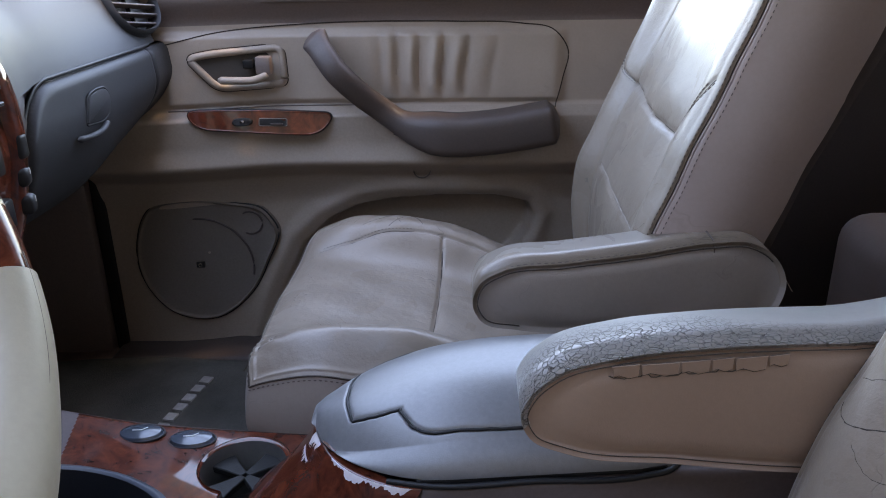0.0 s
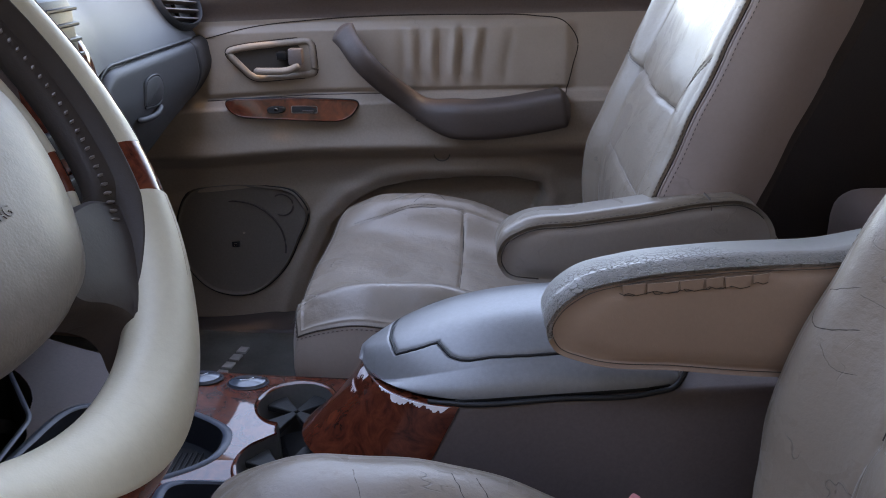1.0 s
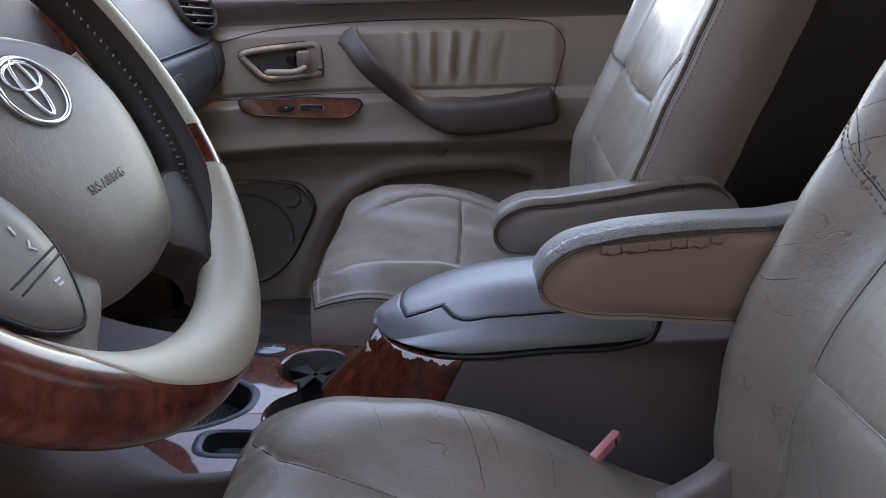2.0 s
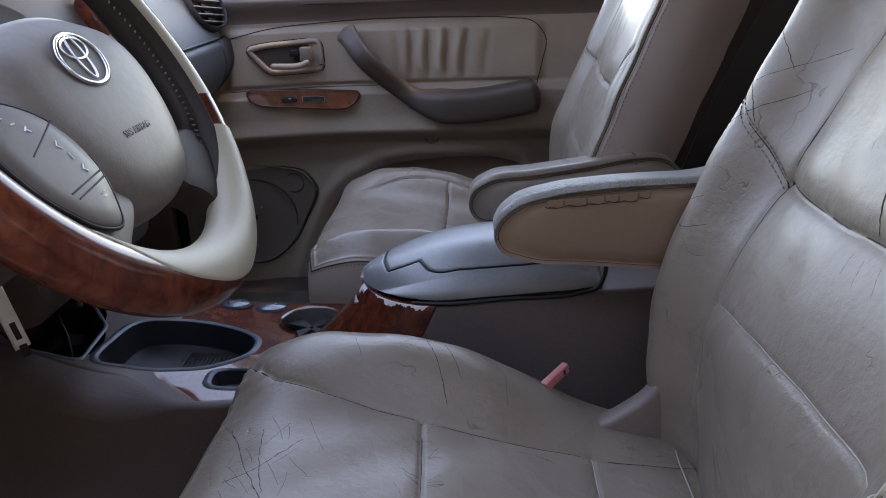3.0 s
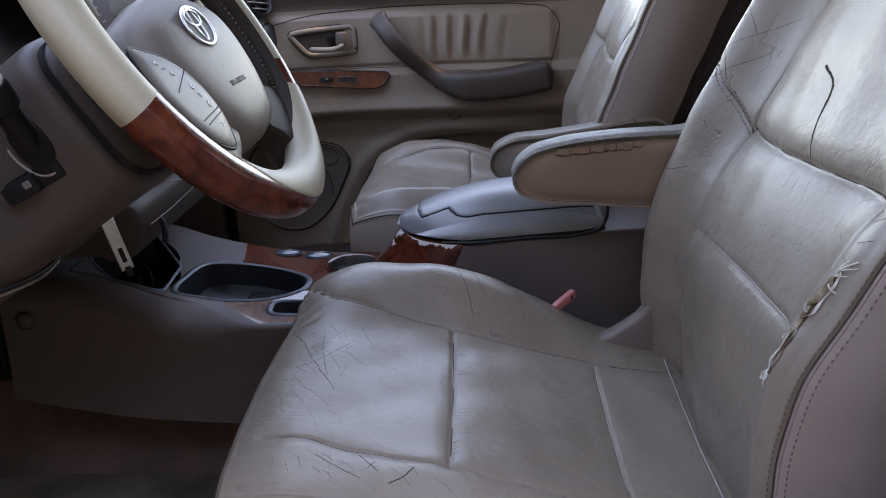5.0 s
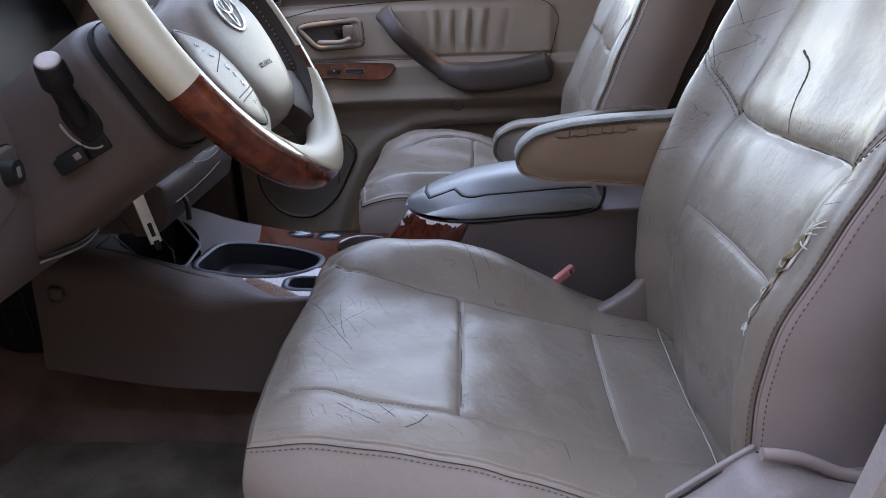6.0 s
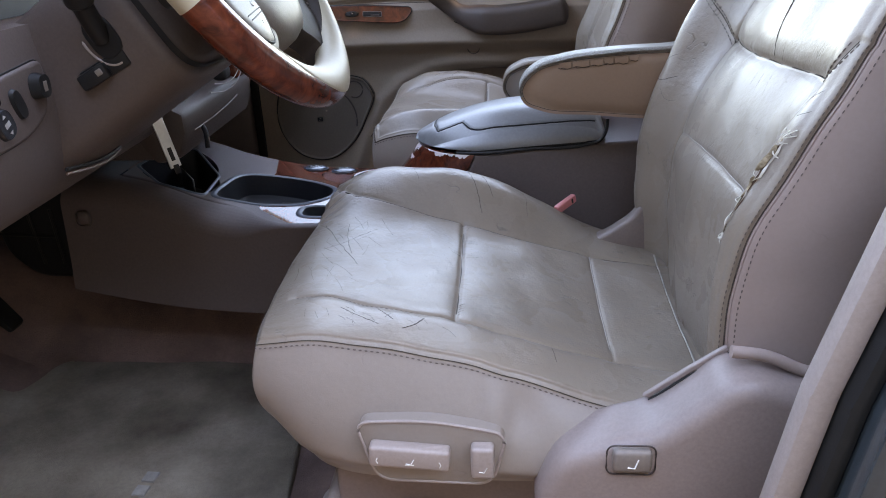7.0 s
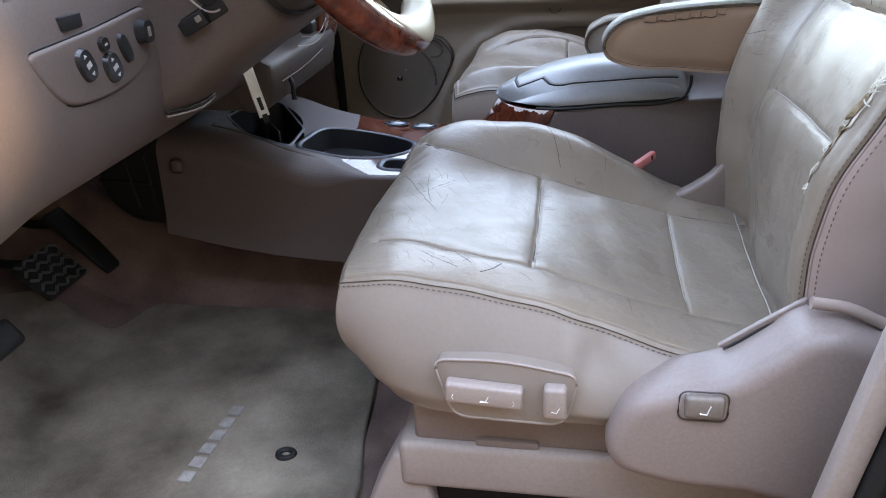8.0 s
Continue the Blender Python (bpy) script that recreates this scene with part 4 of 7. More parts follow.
# ---- steering column ----
column = thing("steering_column", (-0.45, -0.366, 0.55), "taupe steering column shroud with stalk and key slot", "steering column")
AX = Vector((0.844, 0, 0.536))
WC = Vector((-0.283, -0.366, 0.711))


def wheel_point(a, r, d):
    """A point of the steering wheel: angle from its right, radius, height towards the driver."""
    e = math.atan2(0.536, 0.844)
    b = Vector((-math.sin(e), 0, math.cos(e)))
    return WC + Vector((0, 1, 0)) * (r * math.cos(a)) + b * (r * math.sin(a)) + AX * d


def wheel_lathe(profile, n=40, squash=1.0):
    V, F = [], []
    for r, d in profile:
        V += [wheel_point(2 * math.pi * j / n, r, d) for j in range(n)]
    m = len(profile)
    for k in range(m - 1):
        F += [(k * n + j, k * n + (j + 1) % n, (k + 1) * n + (j + 1) % n, (k + 1) * n + j) for j in range(n)]
    return V, F




def column_ring(a, b, cb, d, n=48, p=4.5):
    e = math.atan2(0.536, 0.844)
    up = Vector((-math.sin(e), 0, math.cos(e)))
    return [WC + Vector((0, 1, 0)) * u + up * (v + cb) + AX * d for u, v in superellipse(n, a, b, p)]


def column_loft(name, rings, material, label, cap=True):
    V = [p for r in rings for p in r]
    n = len(rings[0])
    F = [(k * n + j, k * n + (j + 1) % n, (k + 1) * n + (j + 1) % n, (k + 1) * n + j) for k in range(len(rings) - 1) for j in range(n)]
    if cap:
        F.append(tuple(range((len(rings) - 1) * n, len(rings) * n)))
    return link(name, V, F, material, column, label, sharp=50)


column_loft("lower_shroud", [column_ring(0.122, 0.082, -0.020, d) for d in (-0.36, -0.26, -0.16, -0.095)] + [column_ring(0.1205, 0.0805, -0.020, -0.086), column_ring(0.116, 0.076, -0.020, -0.081), column_ring(0.09, 0.06, -0.020, -0.081)], DASH_TAUPE, "taupe lower column shroud")
column_loft("shroud_gap", [column_ring(0.1135, 0.0745, -0.020, d) for d in (-0.10, -0.074)], BLACK, "dark gap line", False)
column_loft("wheel_collar", [column_ring(0.112, 0.074, -0.020, -0.09), column_ring(0.112, 0.074, -0.020, -0.076), column_ring(0.106, 0.070, -0.018, -0.068), column_ring(0.085, 0.062, -0.01, -0.045, p=3), column_ring(0.05, 0.05, 0, -0.035, p=2)], PLASTIC_LOW, "dark rounded collar behind the wheel")
tube("shroud_lip", smooth_path([(-0.452, -0.494, 0.488), (-0.446, -0.45, 0.482), (-0.444, -0.413, 0.480), (-0.444, -0.386, 0.484)], 6), 0.0015, PLASTIC, column, "pale lip under the shroud")
tube("shroud_tip_gap", smooth_path([(-0.452, -0.494, 0.493), (-0.446, -0.45, 0.487), (-0.444, -0.413, 0.485), (-0.444, -0.386, 0.487)], 6), 0.0022, BLACK, column, "dark gap under the shroud")
# stalk with round end, its slot, and the tilt lever stub
ST = smooth_path([(-0.384, -0.486, 0.630), (-0.385, -0.497, 0.646), (-0.384, -0.512, 0.666), (-0.382, -0.522, 0.679)], 6)
stalk = tube("stalk", ST, 0.0105, BLACK, column, "black control stalk", sides=18)
sax = Vector((0.004, -0.020, 0.028)).normalized()
s0 = Vector((-0.3835, -0.515, 0.669))
tube("stalk_knob", [tuple(s0 + sax * d) for d in (0.0, 0.001, 0.003, 0.022, 0.026, 0.028)], 0.0145, BLACK, stalk, "black stalk end", sides=24, taper=[0.8, 0.95, 1.0, 0.92, 0.86, 0.80])
tube("stalk_cap", [tuple(s0 + sax * d) for d in (0.027, 0.0290, 0.0300, 0.0304)], 0.0112, SILLTRIM, stalk, "grey stalk cap", sides=24, taper=[1.0, 1.0, 0.8, 0.1])
slm = Matrix.Translation((-0.383, -0.488, 0.632)) @ Matrix.Rotation(radians(-32), 4, "Y")
part("stalk_slot", turn(prism(superellipse(28, 0.016, 0.023, 2.6), "y", -0.003, 0.006, 0.001, 1), slm), BLACK, column, "black stalk slot")
tube("slot_rim", [tuple(slm @ Vector((0.0215 * math.cos(a), -0.0012, 0.031 * math.sin(a)))) for a in np.linspace(radians(165), radians(275), 24)], 0.0014, SILLTRIM, column, "pale worn slot rim", taper=[0.3] + [1.0] * 22 + [0.3])
keym = Matrix.Translation((-0.386, -0.488, 0.600)) @ Matrix.Rotation(radians(-27), 4, "Y")
part("key_slot", turn(box((-0.030, -0.002, -0.010), (0.028, 0.006, 0.010), 0.003, 2), keym), BLACK, column, "black lever slot")
part("slot_lever", turn(box((-0.031, -0.010, -0.010), (0.004, 0.0, 0.007), 0.003, 2), keym), BLACK, column, "black tilt lever stub")
part("slot_tip", turn(box((-0.008, -0.0108, -0.004), (0.000, -0.009, 0.003), 0.001, 1), keym), SWITCH, column)

# dangling shift linkage beside the column: metal strip and cable end
link_bar = thing("shift_linkage", (-0.445, -0.245, 0.41), "bare steel shift linkage strip hanging over the console cubby", "linkage")
sa, sb = Vector((-0.462, -0.245, 0.500)), Vector((-0.446, -0.238, 0.414))
sm_ = Matrix.Translation((sa + sb) / 2) @ (sb - sa).to_track_quat("Z", "X").to_matrix().to_4x4()
ln = (sb - sa).length / 2
part("strip", turn(box((-0.0075, -0.0012, -ln), (0.0075, 0.0012, ln), 0.0005, 1), sm_ @ Matrix.Rotation(radians(-12), 4, "Z")), STEEL, link_bar)
part("strip_rib", turn(box((-0.0085, -0.0022, -ln), (-0.0065, 0.0022, ln), 0.0005, 1), sm_ @ Matrix.Rotation(radians(-12), 4, "Z")), STEEL, link_bar)
part("strip_hole", turn(box((-0.003, -0.0016, ln - 0.030), (0.003, 0.0016, ln - 0.010), 0.0005, 1), sm_ @ Matrix.Rotation(radians(-12), 4, "Z")), BLACK, link_bar, "dark slot in the strip")
part("strip_tip", turn(box((-0.004, -0.002, ln - 0.004), (0.004, 0.002, ln + 0.010), 0.001, 2), sm_ @ Matrix.Rotation(radians(-12), 4, "Z")), BLACK, link_bar)
tube("cable", smooth_path([(-0.50, -0.10, 0.43), (-0.47, -0.11, 0.455), (-0.445, -0.12, 0.437), (-0.44, -0.13, 0.41)], 8), 0.004, BLACK, link_bar, "black cable")
tube("cable_ring", [(-0.455 + 0.004 * math.sin(a), -0.150 + 0.010 * math.cos(a), 0.438 + 0.010 * math.sin(a)) for a in np.linspace(0, 2 * math.pi, 24, endpoint=False)], 0.0022, STEEL, link_bar, closed=True)
# stack bottom tray edge and lighter socket
tube("cable_ring", [(-0.455 + 0.004 * math.sin(a), -0.118 + 0.010 * math.cos(a), 0.436 + 0.010 * math.sin(a)) for a in np.linspace(0, 2 * math.pi, 24, endpoint=False)], 0.0022, STEEL, link_bar, closed=True)
part("ashtray_front", prism([(-0.50, 0.40), (-0.458, 0.41), (-0.446, 0.448), (-0.445, 0.478), (-0.47, 0.49), (-0.55, 0.48)], "y", -0.19, 0.13, 0.01), PLASTIC_LOW, stack, "dark ashtray front")
tube("chrome_lip", [(-0.440, -0.168, 0.449), (-0.438, -0.10, 0.450), (-0.438, -0.03, 0.453), (-0.440, 0.03, 0.457)], 0.0007, PLASTIC, stack, "thin bright lip")
tube("chrome_lip", smooth_path([(-0.436, -0.095, 0.488), (-0.432, -0.045, 0.480), (-0.430, 0.010, 0.484), (-0.432, 0.055, 0.500)], 6), 0.0009, PLASTIC, stack, "thin bright lip")
part("lighter_socket", turn(box((-0.012, -0.016, -0.012), (0.012, 0.016, 0.012), 0.008, 3), Matrix.Translation((-0.440, -0.028, 0.507))), BLACK, stack, "black lighter socket")
tube("chrome_lip", smooth_path([(-0.436, -0.075, 0.498), (-0.431, -0.035, 0.491), (-0.430, 0.010, 0.495), (-0.432, 0.045, 0.508)], 6), 0.0008, PLASTIC, stack, "thin bright lip")

# ---- steering wheel ----
wheel = thing("steering_wheel", tuple(WC), "four-spoke steering wheel, cream leather and burl wood rim, taupe airbag hub", "steering wheel")
NT, NS = 720, 120


RIM_R = 0.1775
RIM_OFF = Vector((0.0035, -0.009, -0.001))


def rim_swell(deg):
    """0 on the slim right side of the rim, 1 on its thicker lower and left side."""
    deg = np.asarray(deg, float)
    return np.where(deg < 0, sm(-50.0, -85.0, deg), sm(100.0, 165.0, deg))


def rim_point(a, r, d):
    return wheel_point(a, r, d) + RIM_OFF


def rim_grid(r2=0.0185):
    P = []
    for k in range(NT):
        a = 2 * math.pi * k / NT
        w = float(rim_swell((math.degrees(a) + 180) % 360 - 180))
        for j in range(NS):
            t = 2 * math.pi * j / NS
            P.append(rim_point(a, RIM_R + 0.0045 * w + (0.0215 + 0.005 * w) * math.cos(t) * 0.9, r2 * math.sin(t)))
    return P


RP = rim_grid()
zones = {"cream": [], "wood": []}
for k in range(NT):
    deg = (360.0 * (k + 0.5) / NT + 180) % 360 - 180
    for j in range(NS):
        f = (k * NS + j, ((k + 1) % NT) * NS + j, ((k + 1) % NT) * NS + (j + 1) % NS, k * NS + (j + 1) % NS)
        zones["wood" if -165 < deg < -22 else "cream"].append(f)
for zn, mt, lb in (("cream", CREAM, "cream leather rim cover"), ("wood", RIMWOOD, "glossy red-brown wood rim section")):
    used = sorted({i for f in zones[zn] for i in f})
    at = {i: k for k, i in enumerate(used)}
    link("rim_" + zn, [RP[i] for i in used], [tuple(at[i] for i in f) for f in zones[zn]], mt, wheel, lb, sharp=0)


def rim_sleeve(name, deg0, deg1, start, stop, grow, material, label):
    """A thin cover over part of the rim, from angle start(deg) round the rim's section to stop."""
    def f(U, V):
        deg = deg0 + (deg1 - deg0) * U
        t0 = np.interp(deg, [p[0] for p in start], [p[1] for p in start])
        lift = grow * np.clip(np.minimum(V, 1 - V) / 0.02, 0, 1)
        t = np.radians(t0 + (stop - t0) * V)
        a = np.radians(deg)
        w = rim_swell(deg)
        r, d = RIM_R + 0.0045 * w + (0.01935 + 0.0045 * w + lift) * np.cos(t), (0.0185 + lift) * np.sin(t)
        el = math.atan2(0.536, 0.844)
        C = WC + RIM_OFF
        return C.x - math.sin(el) * r * np.sin(a) + AX.x * d, C.y + r * np.cos(a), C.z + math.cos(el) * r * np.sin(a) + AX.z * d
    P, F = grid(f, 180, 60)
    return link(name, P, F, material, wheel, label, sharp=0)


rim_sleeve("rim_sleeve", -164, -34, [(-164, 195), (-146, 176), (-133, 122), (-121, 90), (-106, 66), (-94, 42), (-80, 15), (-60, 0), (-34, -55)], 252, 0.0010, CREAM, "cream leather sleeve over the wood")
rim_sleeve("rim_dark", -64, 75, [(-64, 182), (-55, 160), (-45, 142), (-35, 128), (75, 126)], 262, 0.0014, DARK_LEATHER, "dark brown laced leather")
tube("rim_seam", [rim_point(radians(a), RIM_R + 0.0195 * math.cos(radians(75)) * 0.9, 0.0187 * math.sin(radians(75)) + 0.0006) for a in np.linspace(-75, -31, 50)], 0.0004, STITCH_DARK, wheel, "stitched seam on the rim cover")
tube("rim_seam", [rim_point(radians(a), RIM_R + 0.0195 * math.cos(radians(60)) * 0.9, 0.0187 * math.sin(radians(60)) + 0.0006) for a in np.linspace(-21, 110, 80)], 0.0004, STITCH_DARK, wheel)

# hub pad: soft rounded block
PADO = loop([(-0.105, -0.015), (-0.095, 0.012), (-0.055, 0.034), (0.0, 0.043), (0.055, 0.034), (0.095, 0.012), (0.105, -0.015), (0.100, -0.047), (0.076, -0.092), (0.052, -0.115), (0.018, -0.124), (-0.018, -0.124), (-0.052, -0.115), (-0.076, -0.092), (-0.100, -0.047)], 6)
V, F = [], []
npd = len(PADO)
pc = np.array((0.0, -0.035))
pprof = [(1.0, -0.040), (1.02, -0.018), (1.0, -0.004), (0.95, 0.006), (0.86, 0.012), (0.7, 0.0155), (0.5, 0.017), (0.25, 0.018), (0.03, 0.018)]
for k, d in pprof:
    for q in PADO:
        a, b = pc + (q - pc) * k
        V.append(wheel_point(math.atan2(b, a), math.hypot(a, b), d + 0.004 * max(0, b) / 0.04 * -1.0))
for k in range(len(pprof) - 1):
    F += [(k * npd + j, k * npd + (j + 1) % npd, (k + 1) * npd + (j + 1) % npd, (k + 1) * npd + j) for j in range(npd)]
THUMB = surface("thumb_switch_plastic", (0.095, 0.072, 0.062), 0.4, 0.05, 5.0, 1300.0, 0.15)
F.append(tuple(range((len(pprof) - 1) * npd, len(pprof) * npd)))
HUB = surface("hub_vinyl", (0.165, 0.134, 0.112), 0.46, 0.05, 5.0, 560.0, 0.22, spec=0.4, dist=0.0008)
hub = link("hub_pad", V, F, HUB, wheel, "grained taupe airbag pad")


def hub_d(r):
    return 0.0165


# chrome oval badge, plain rings
def oval(cx, cy, a, b, r, mt, nm, lb):
    pts = []
    for t in np.linspace(0, 2 * math.pi, 90, endpoint=False):
        u, v = cx + a * math.cos(t), cy + b * math.sin(t)
        pts.append(wheel_point(math.atan2(v, u), math.hypot(u, v), hub_d(math.hypot(u, v)) + 0.002))
    return tube(nm, pts, r, mt, hub, lb, closed=True)


oval(-0.004, -0.006, 0.029, 0.0205, 0.0018, CHROME, "badge_ring", "chrome oval ring")
oval(-0.004, 0.003, 0.017, 0.0085, 0.0012, CHROME, "badge_inner", "small chrome oval")
oval(-0.004, -0.004, 0.0075, 0.0175, 0.0013, CHROME, "badge_inner", "small chrome oval")
bm = bmesh.new()
bm.faces.new([bm.verts.new(wheel_point(math.atan2(-0.006 + 0.0235 * math.sin(t), -0.004 + 0.033 * math.cos(t)), math.hypot(-0.004 + 0.033 * math.cos(t), -0.006 + 0.0235 * math.sin(t)), 0.0184)) for t in np.linspace(0, 2 * math.pi, 36, endpoint=False)])
bmesh.ops.recalc_face_normals(bm, faces=bm.faces[:])
part("badge_plate", bm, PLASTIC_LOW, hub, "dark recess behind the chrome oval")

# airbag lettering pressed into the pad
cu = bpy.data.curves.new("airbag_text", "FONT")
cu.body, cu.size, cu.extrude, cu.align_x = "SRS AIRBAG", 0.0085, 0.0004, "CENTER"
tmp = new("airbag_text_source", cu)
me = bpy.data.meshes.new_from_object(tmp.evaluated_get(bpy.context.evaluated_depsgraph_get()))
bpy.data.objects.remove(tmp)
e = math.atan2(0.536, 0.844)
tm = Matrix((( -0.0, -math.sin(e), AX.x), (1.0, 0.0, 0.0), (0.0, math.cos(e), AX.z))).to_4x4()
tm.translation = wheel_point(math.atan2(-0.070, -0.003), 0.0701, 0.0176)
me.transform(tm)
me.materials.append(surface("pressed_lettering", (0.115, 0.092, 0.078), 0.5, 0.05, 30.0, 900.0, 0.1))
txt = new("airbag_text", me)
txt.parent = hub
# leather grips between rim and hub, lower spokes, thumb switches
def grip(sgn):
    def f(U, V):
        a = radians(-50 if sgn > 0 else 2) + radians(116 if sgn > 0 else 64) * U
        w = 0.0165 * np.clip(np.minimum((U + 0.05) / 0.12, (1.02 - U) / 0.25), 0, 1) ** 0.5
        t = 2 * np.pi * V
        r = 0.157 - 0.003 * np.sin(np.pi * U) + w * np.cos(t)
        d = -0.002 - 0.016 * sm(0.16, 0.0, U) + 0.011 * np.sign(np.sin(t)) * np.abs(np.sin(t)) ** 0.7
        e = math.atan2(0.536, 0.844)
        c, s = sgn * np.cos(a) * r, np.sin(a) * r
        return WC.x - math.sin(e) * s + AX.x * d, WC.y + c, WC.z + math.cos(e) * s + AX.z * d
    P, F = grid(f, 60, 28, wrap_v=True)
    g = link("spoke_grip", P, F if sgn > 0 else F[:, ::-1], DARK_LEATHER, wheel, "dark brown leather spoke grip", sharp=0)
    runs = []
    for a in np.linspace(-44 if sgn > 0 else 8, 40, 34 if sgn > 0 else 14):
        ang = radians(a) if sgn > 0 else math.pi - radians(a)
        runs.append([wheel_point(ang + k * 0.014, 0.1452 + 0.0045 * k, 0.0062) for k in (-1, 1)])
    stitches("grip_lacing", runs, DARKLACE, g, "laced stitching", 0.0072, 0.001, 0.0012)


def plane_block(name, outline, prof, material, parent, label):
    """A padded block over an outline in the plane of the wheel; prof: (scale, height) from its foot to its top."""
    O = np.array(outline)
    c, n = O.mean(0), len(O)
    V = [wheel_point(math.atan2(b, a), math.hypot(a, b), d) for k, d in prof for a, b in c + (O - c) * k]
    F = [(k * n + j, k * n + (j + 1) % n, (k + 1) * n + (j + 1) % n, (k + 1) * n + j) for k in range(len(prof) - 1) for j in range(n)]
    F.append(tuple(range((len(prof) - 1) * n, len(prof) * n)))
    return link(name, V, F, material, parent, label)


SPOKE_LEATHER = worn_leather("spoke_brown_leather", (0.042, 0.032, 0.028), 0.55, 0.2, spec=0.15)
DARKLACE = surface("lace_thread", (0.13, 0.105, 0.095), 0.6, 0.1, 50.0, 900.0, 0.2)
for sgn in (-1, 1):
    grip(sgn)
    low = rounded([(0.026, -0.108), (0.070, -0.080), (0.104, -0.082), (0.136, -0.100), (0.128, -0.122), (0.096, -0.150), (0.054, -0.170), (0.044, -0.166), (0.056, -0.148), (0.046, -0.133), (0.026, -0.121)], [0.01, 0.02, 0.01, 0.01, 0.02, 0.03, 0.008, 0.008, 0.012, 0.014, 0.008], 5)
    if sgn < 0:
        low = rounded([(-0.050, -0.105), (-0.090, -0.075), (-0.140, -0.100), (-0.139, -0.117), (-0.114, -0.146), (-0.094, -0.130), (-0.068, -0.119)], 0.012, 4)
    plane_block("lower_spoke", low, [(1.0, -0.024), (1.0, -0.004), (0.975, 0.002), (0.92, 0.005), (0.5, 0.007), (0.03, 0.007)], SPOKE_LEATHER if sgn > 0 else HUB, wheel, "dark leather lower spoke" if sgn > 0 else "taupe lower spoke")
    side = rounded([(0.075, 0.012), (0.150, 0.030), (0.155, -0.035), (0.080, -0.045)], 0.012, 4)
    plane_block("side_spoke", [(sgn * a, b) for a, b in side], [(1.0, -0.040), (1.0, -0.030), (0.95, -0.024), (0.5, -0.022), (0.03, -0.022)], BLACK, wheel, "black side spoke behind the grip")
SYMBOLS = [(-0.1320, -0.0240, 25), (-0.1305, -0.0250, -50), (-0.1243, -0.0313, 0), (-0.1165, -0.0365, 30), (-0.1150, -0.0380, -40), (-0.1000, -0.0520, 45), (-0.1000, -0.0545, -45), (-0.0954, -0.0626, 90), (-0.0925, -0.0745, -45), (-0.0925, -0.0720, 45), (-0.0946, -0.0925, 0), (-0.0946, -0.0950, 0)]
swp = rounded([(-0.155, -0.004), (-0.109, -0.020), (-0.088, -0.035), (-0.0765, -0.055), (-0.0745, -0.081), (-0.086, -0.103), (-0.099, -0.119), (-0.125, -0.108), (-0.148, -0.078), (-0.160, -0.040)], 0.012, 4)
sp = plane_block("thumb_switch_panel", swp, [(1.0, -0.020), (1.0, 0.0105), (0.985, 0.0122), (0.96, 0.0128), (0.6, 0.0132), (0.05, 0.0132)], THUMB, wheel, "taupe thumb switch panel with white arrows")
tube("panel_gap", [wheel_point(math.atan2(b, a), math.hypot(a, b), 0.0110) for a, b in inset(swp, -0.0006)], 0.0015, BLACK, sp, "dark gap round the switches", closed=True)
for p0, p1 in (((-0.085, -0.037), (-0.130, -0.054)), ((-0.0755, -0.079), (-0.125, -0.0835)), ((-0.0765, -0.0835), (-0.122, -0.0885))):
    tube("panel_gap", [wheel_point(math.atan2(p0[1] + (p1[1] - p0[1]) * t, p0[0] + (p1[0] - p0[0]) * t), math.hypot(p0[0] + (p1[0] - p0[0]) * t, p0[1] + (p1[1] - p0[1]) * t), 0.0130) for t in np.linspace(0.02, 0.98, 8)], 0.0007, BLACK, sp, "dark gap between the switches")
for u, v, rot in SYMBOLS:
    p0 = wheel_point(math.atan2(v, u), math.hypot(u, v), 0.0134)
    part("arrow_mark", turn(box((-0.0003, -0.0026, -0.0006), (0.0004, 0.0026, 0.0006), 0.0002, 1), Matrix.Translation(p0) @ Matrix.Rotation(-e, 4, "Y") @ Matrix.Rotation(radians(rot), 4, "X")), WHITE, sp, "white symbol")
# thin inner trim of the spoke seen in the gap beside the hub
for a0, a1, mt, lb in ((8, -22, CREAM, "cream inner spoke trim"), (-22, -34, BURL, "small wood inset"), (-34, -46, CREAM, "cream inner spoke trim")):
    tube("inner_trim", [wheel_point(radians(a), 0.1270 + 0.006 * math.sin(radians(-a) * 2), -0.010) for a in np.linspace(a0, a1, 14)], 0.0038, mt, wheel, lb, sides=10)
stitches("spoke_stitching", [[wheel_point(math.atan2(b, a), math.hypot(a, b), 0.0045) for a, b in smooth_path([(0.034, -0.121), (0.050, -0.134), (0.0605, -0.149), (0.052, -0.164)], 8)]], DARKLACE, wheel, "edge stitching of the spoke", 0.003, 0.0025, 0.0007)
V, F = wheel_lathe([(0.075, -0.05), (0.078, -0.03), (0.070, -0.02), (0.02, -0.02)])
link("hub_back", V, F, PLASTIC_LOW, wheel, "dark hub back cover")

# ---- centre console ----
GLOSSY = surface("glossy_blue_grey", (0.05, 0.065, 0.085), 0.2, 0.15, 30.0, 900.0, 0.05, coat=0.5)
console = thing("centre_console", (-0.2, 0.03, 0.0), "taupe centre console with burl wood trim and padded lid", "console")


def cons_top(x):
    return curve([(-0.76, 0.345), (-0.66, 0.362), (-0.58, 0.351), (-0.53, 0.336), (-0.48, 0.316), (-0.42, 0.299), (-0.36, 0.288), (-0.28, 0.283), (-0.20, 0.284), (0.0, 0.288)], x)


def cons_near(x):
    return curve([(-0.76, -0.150), (-0.60, -0.153), (-0.45, -0.152), (-0.36, -0.145), (-0.28, -0.137), (-0.16, -0.100), (-0.05, -0.060), (0.1, -0.056)], x)


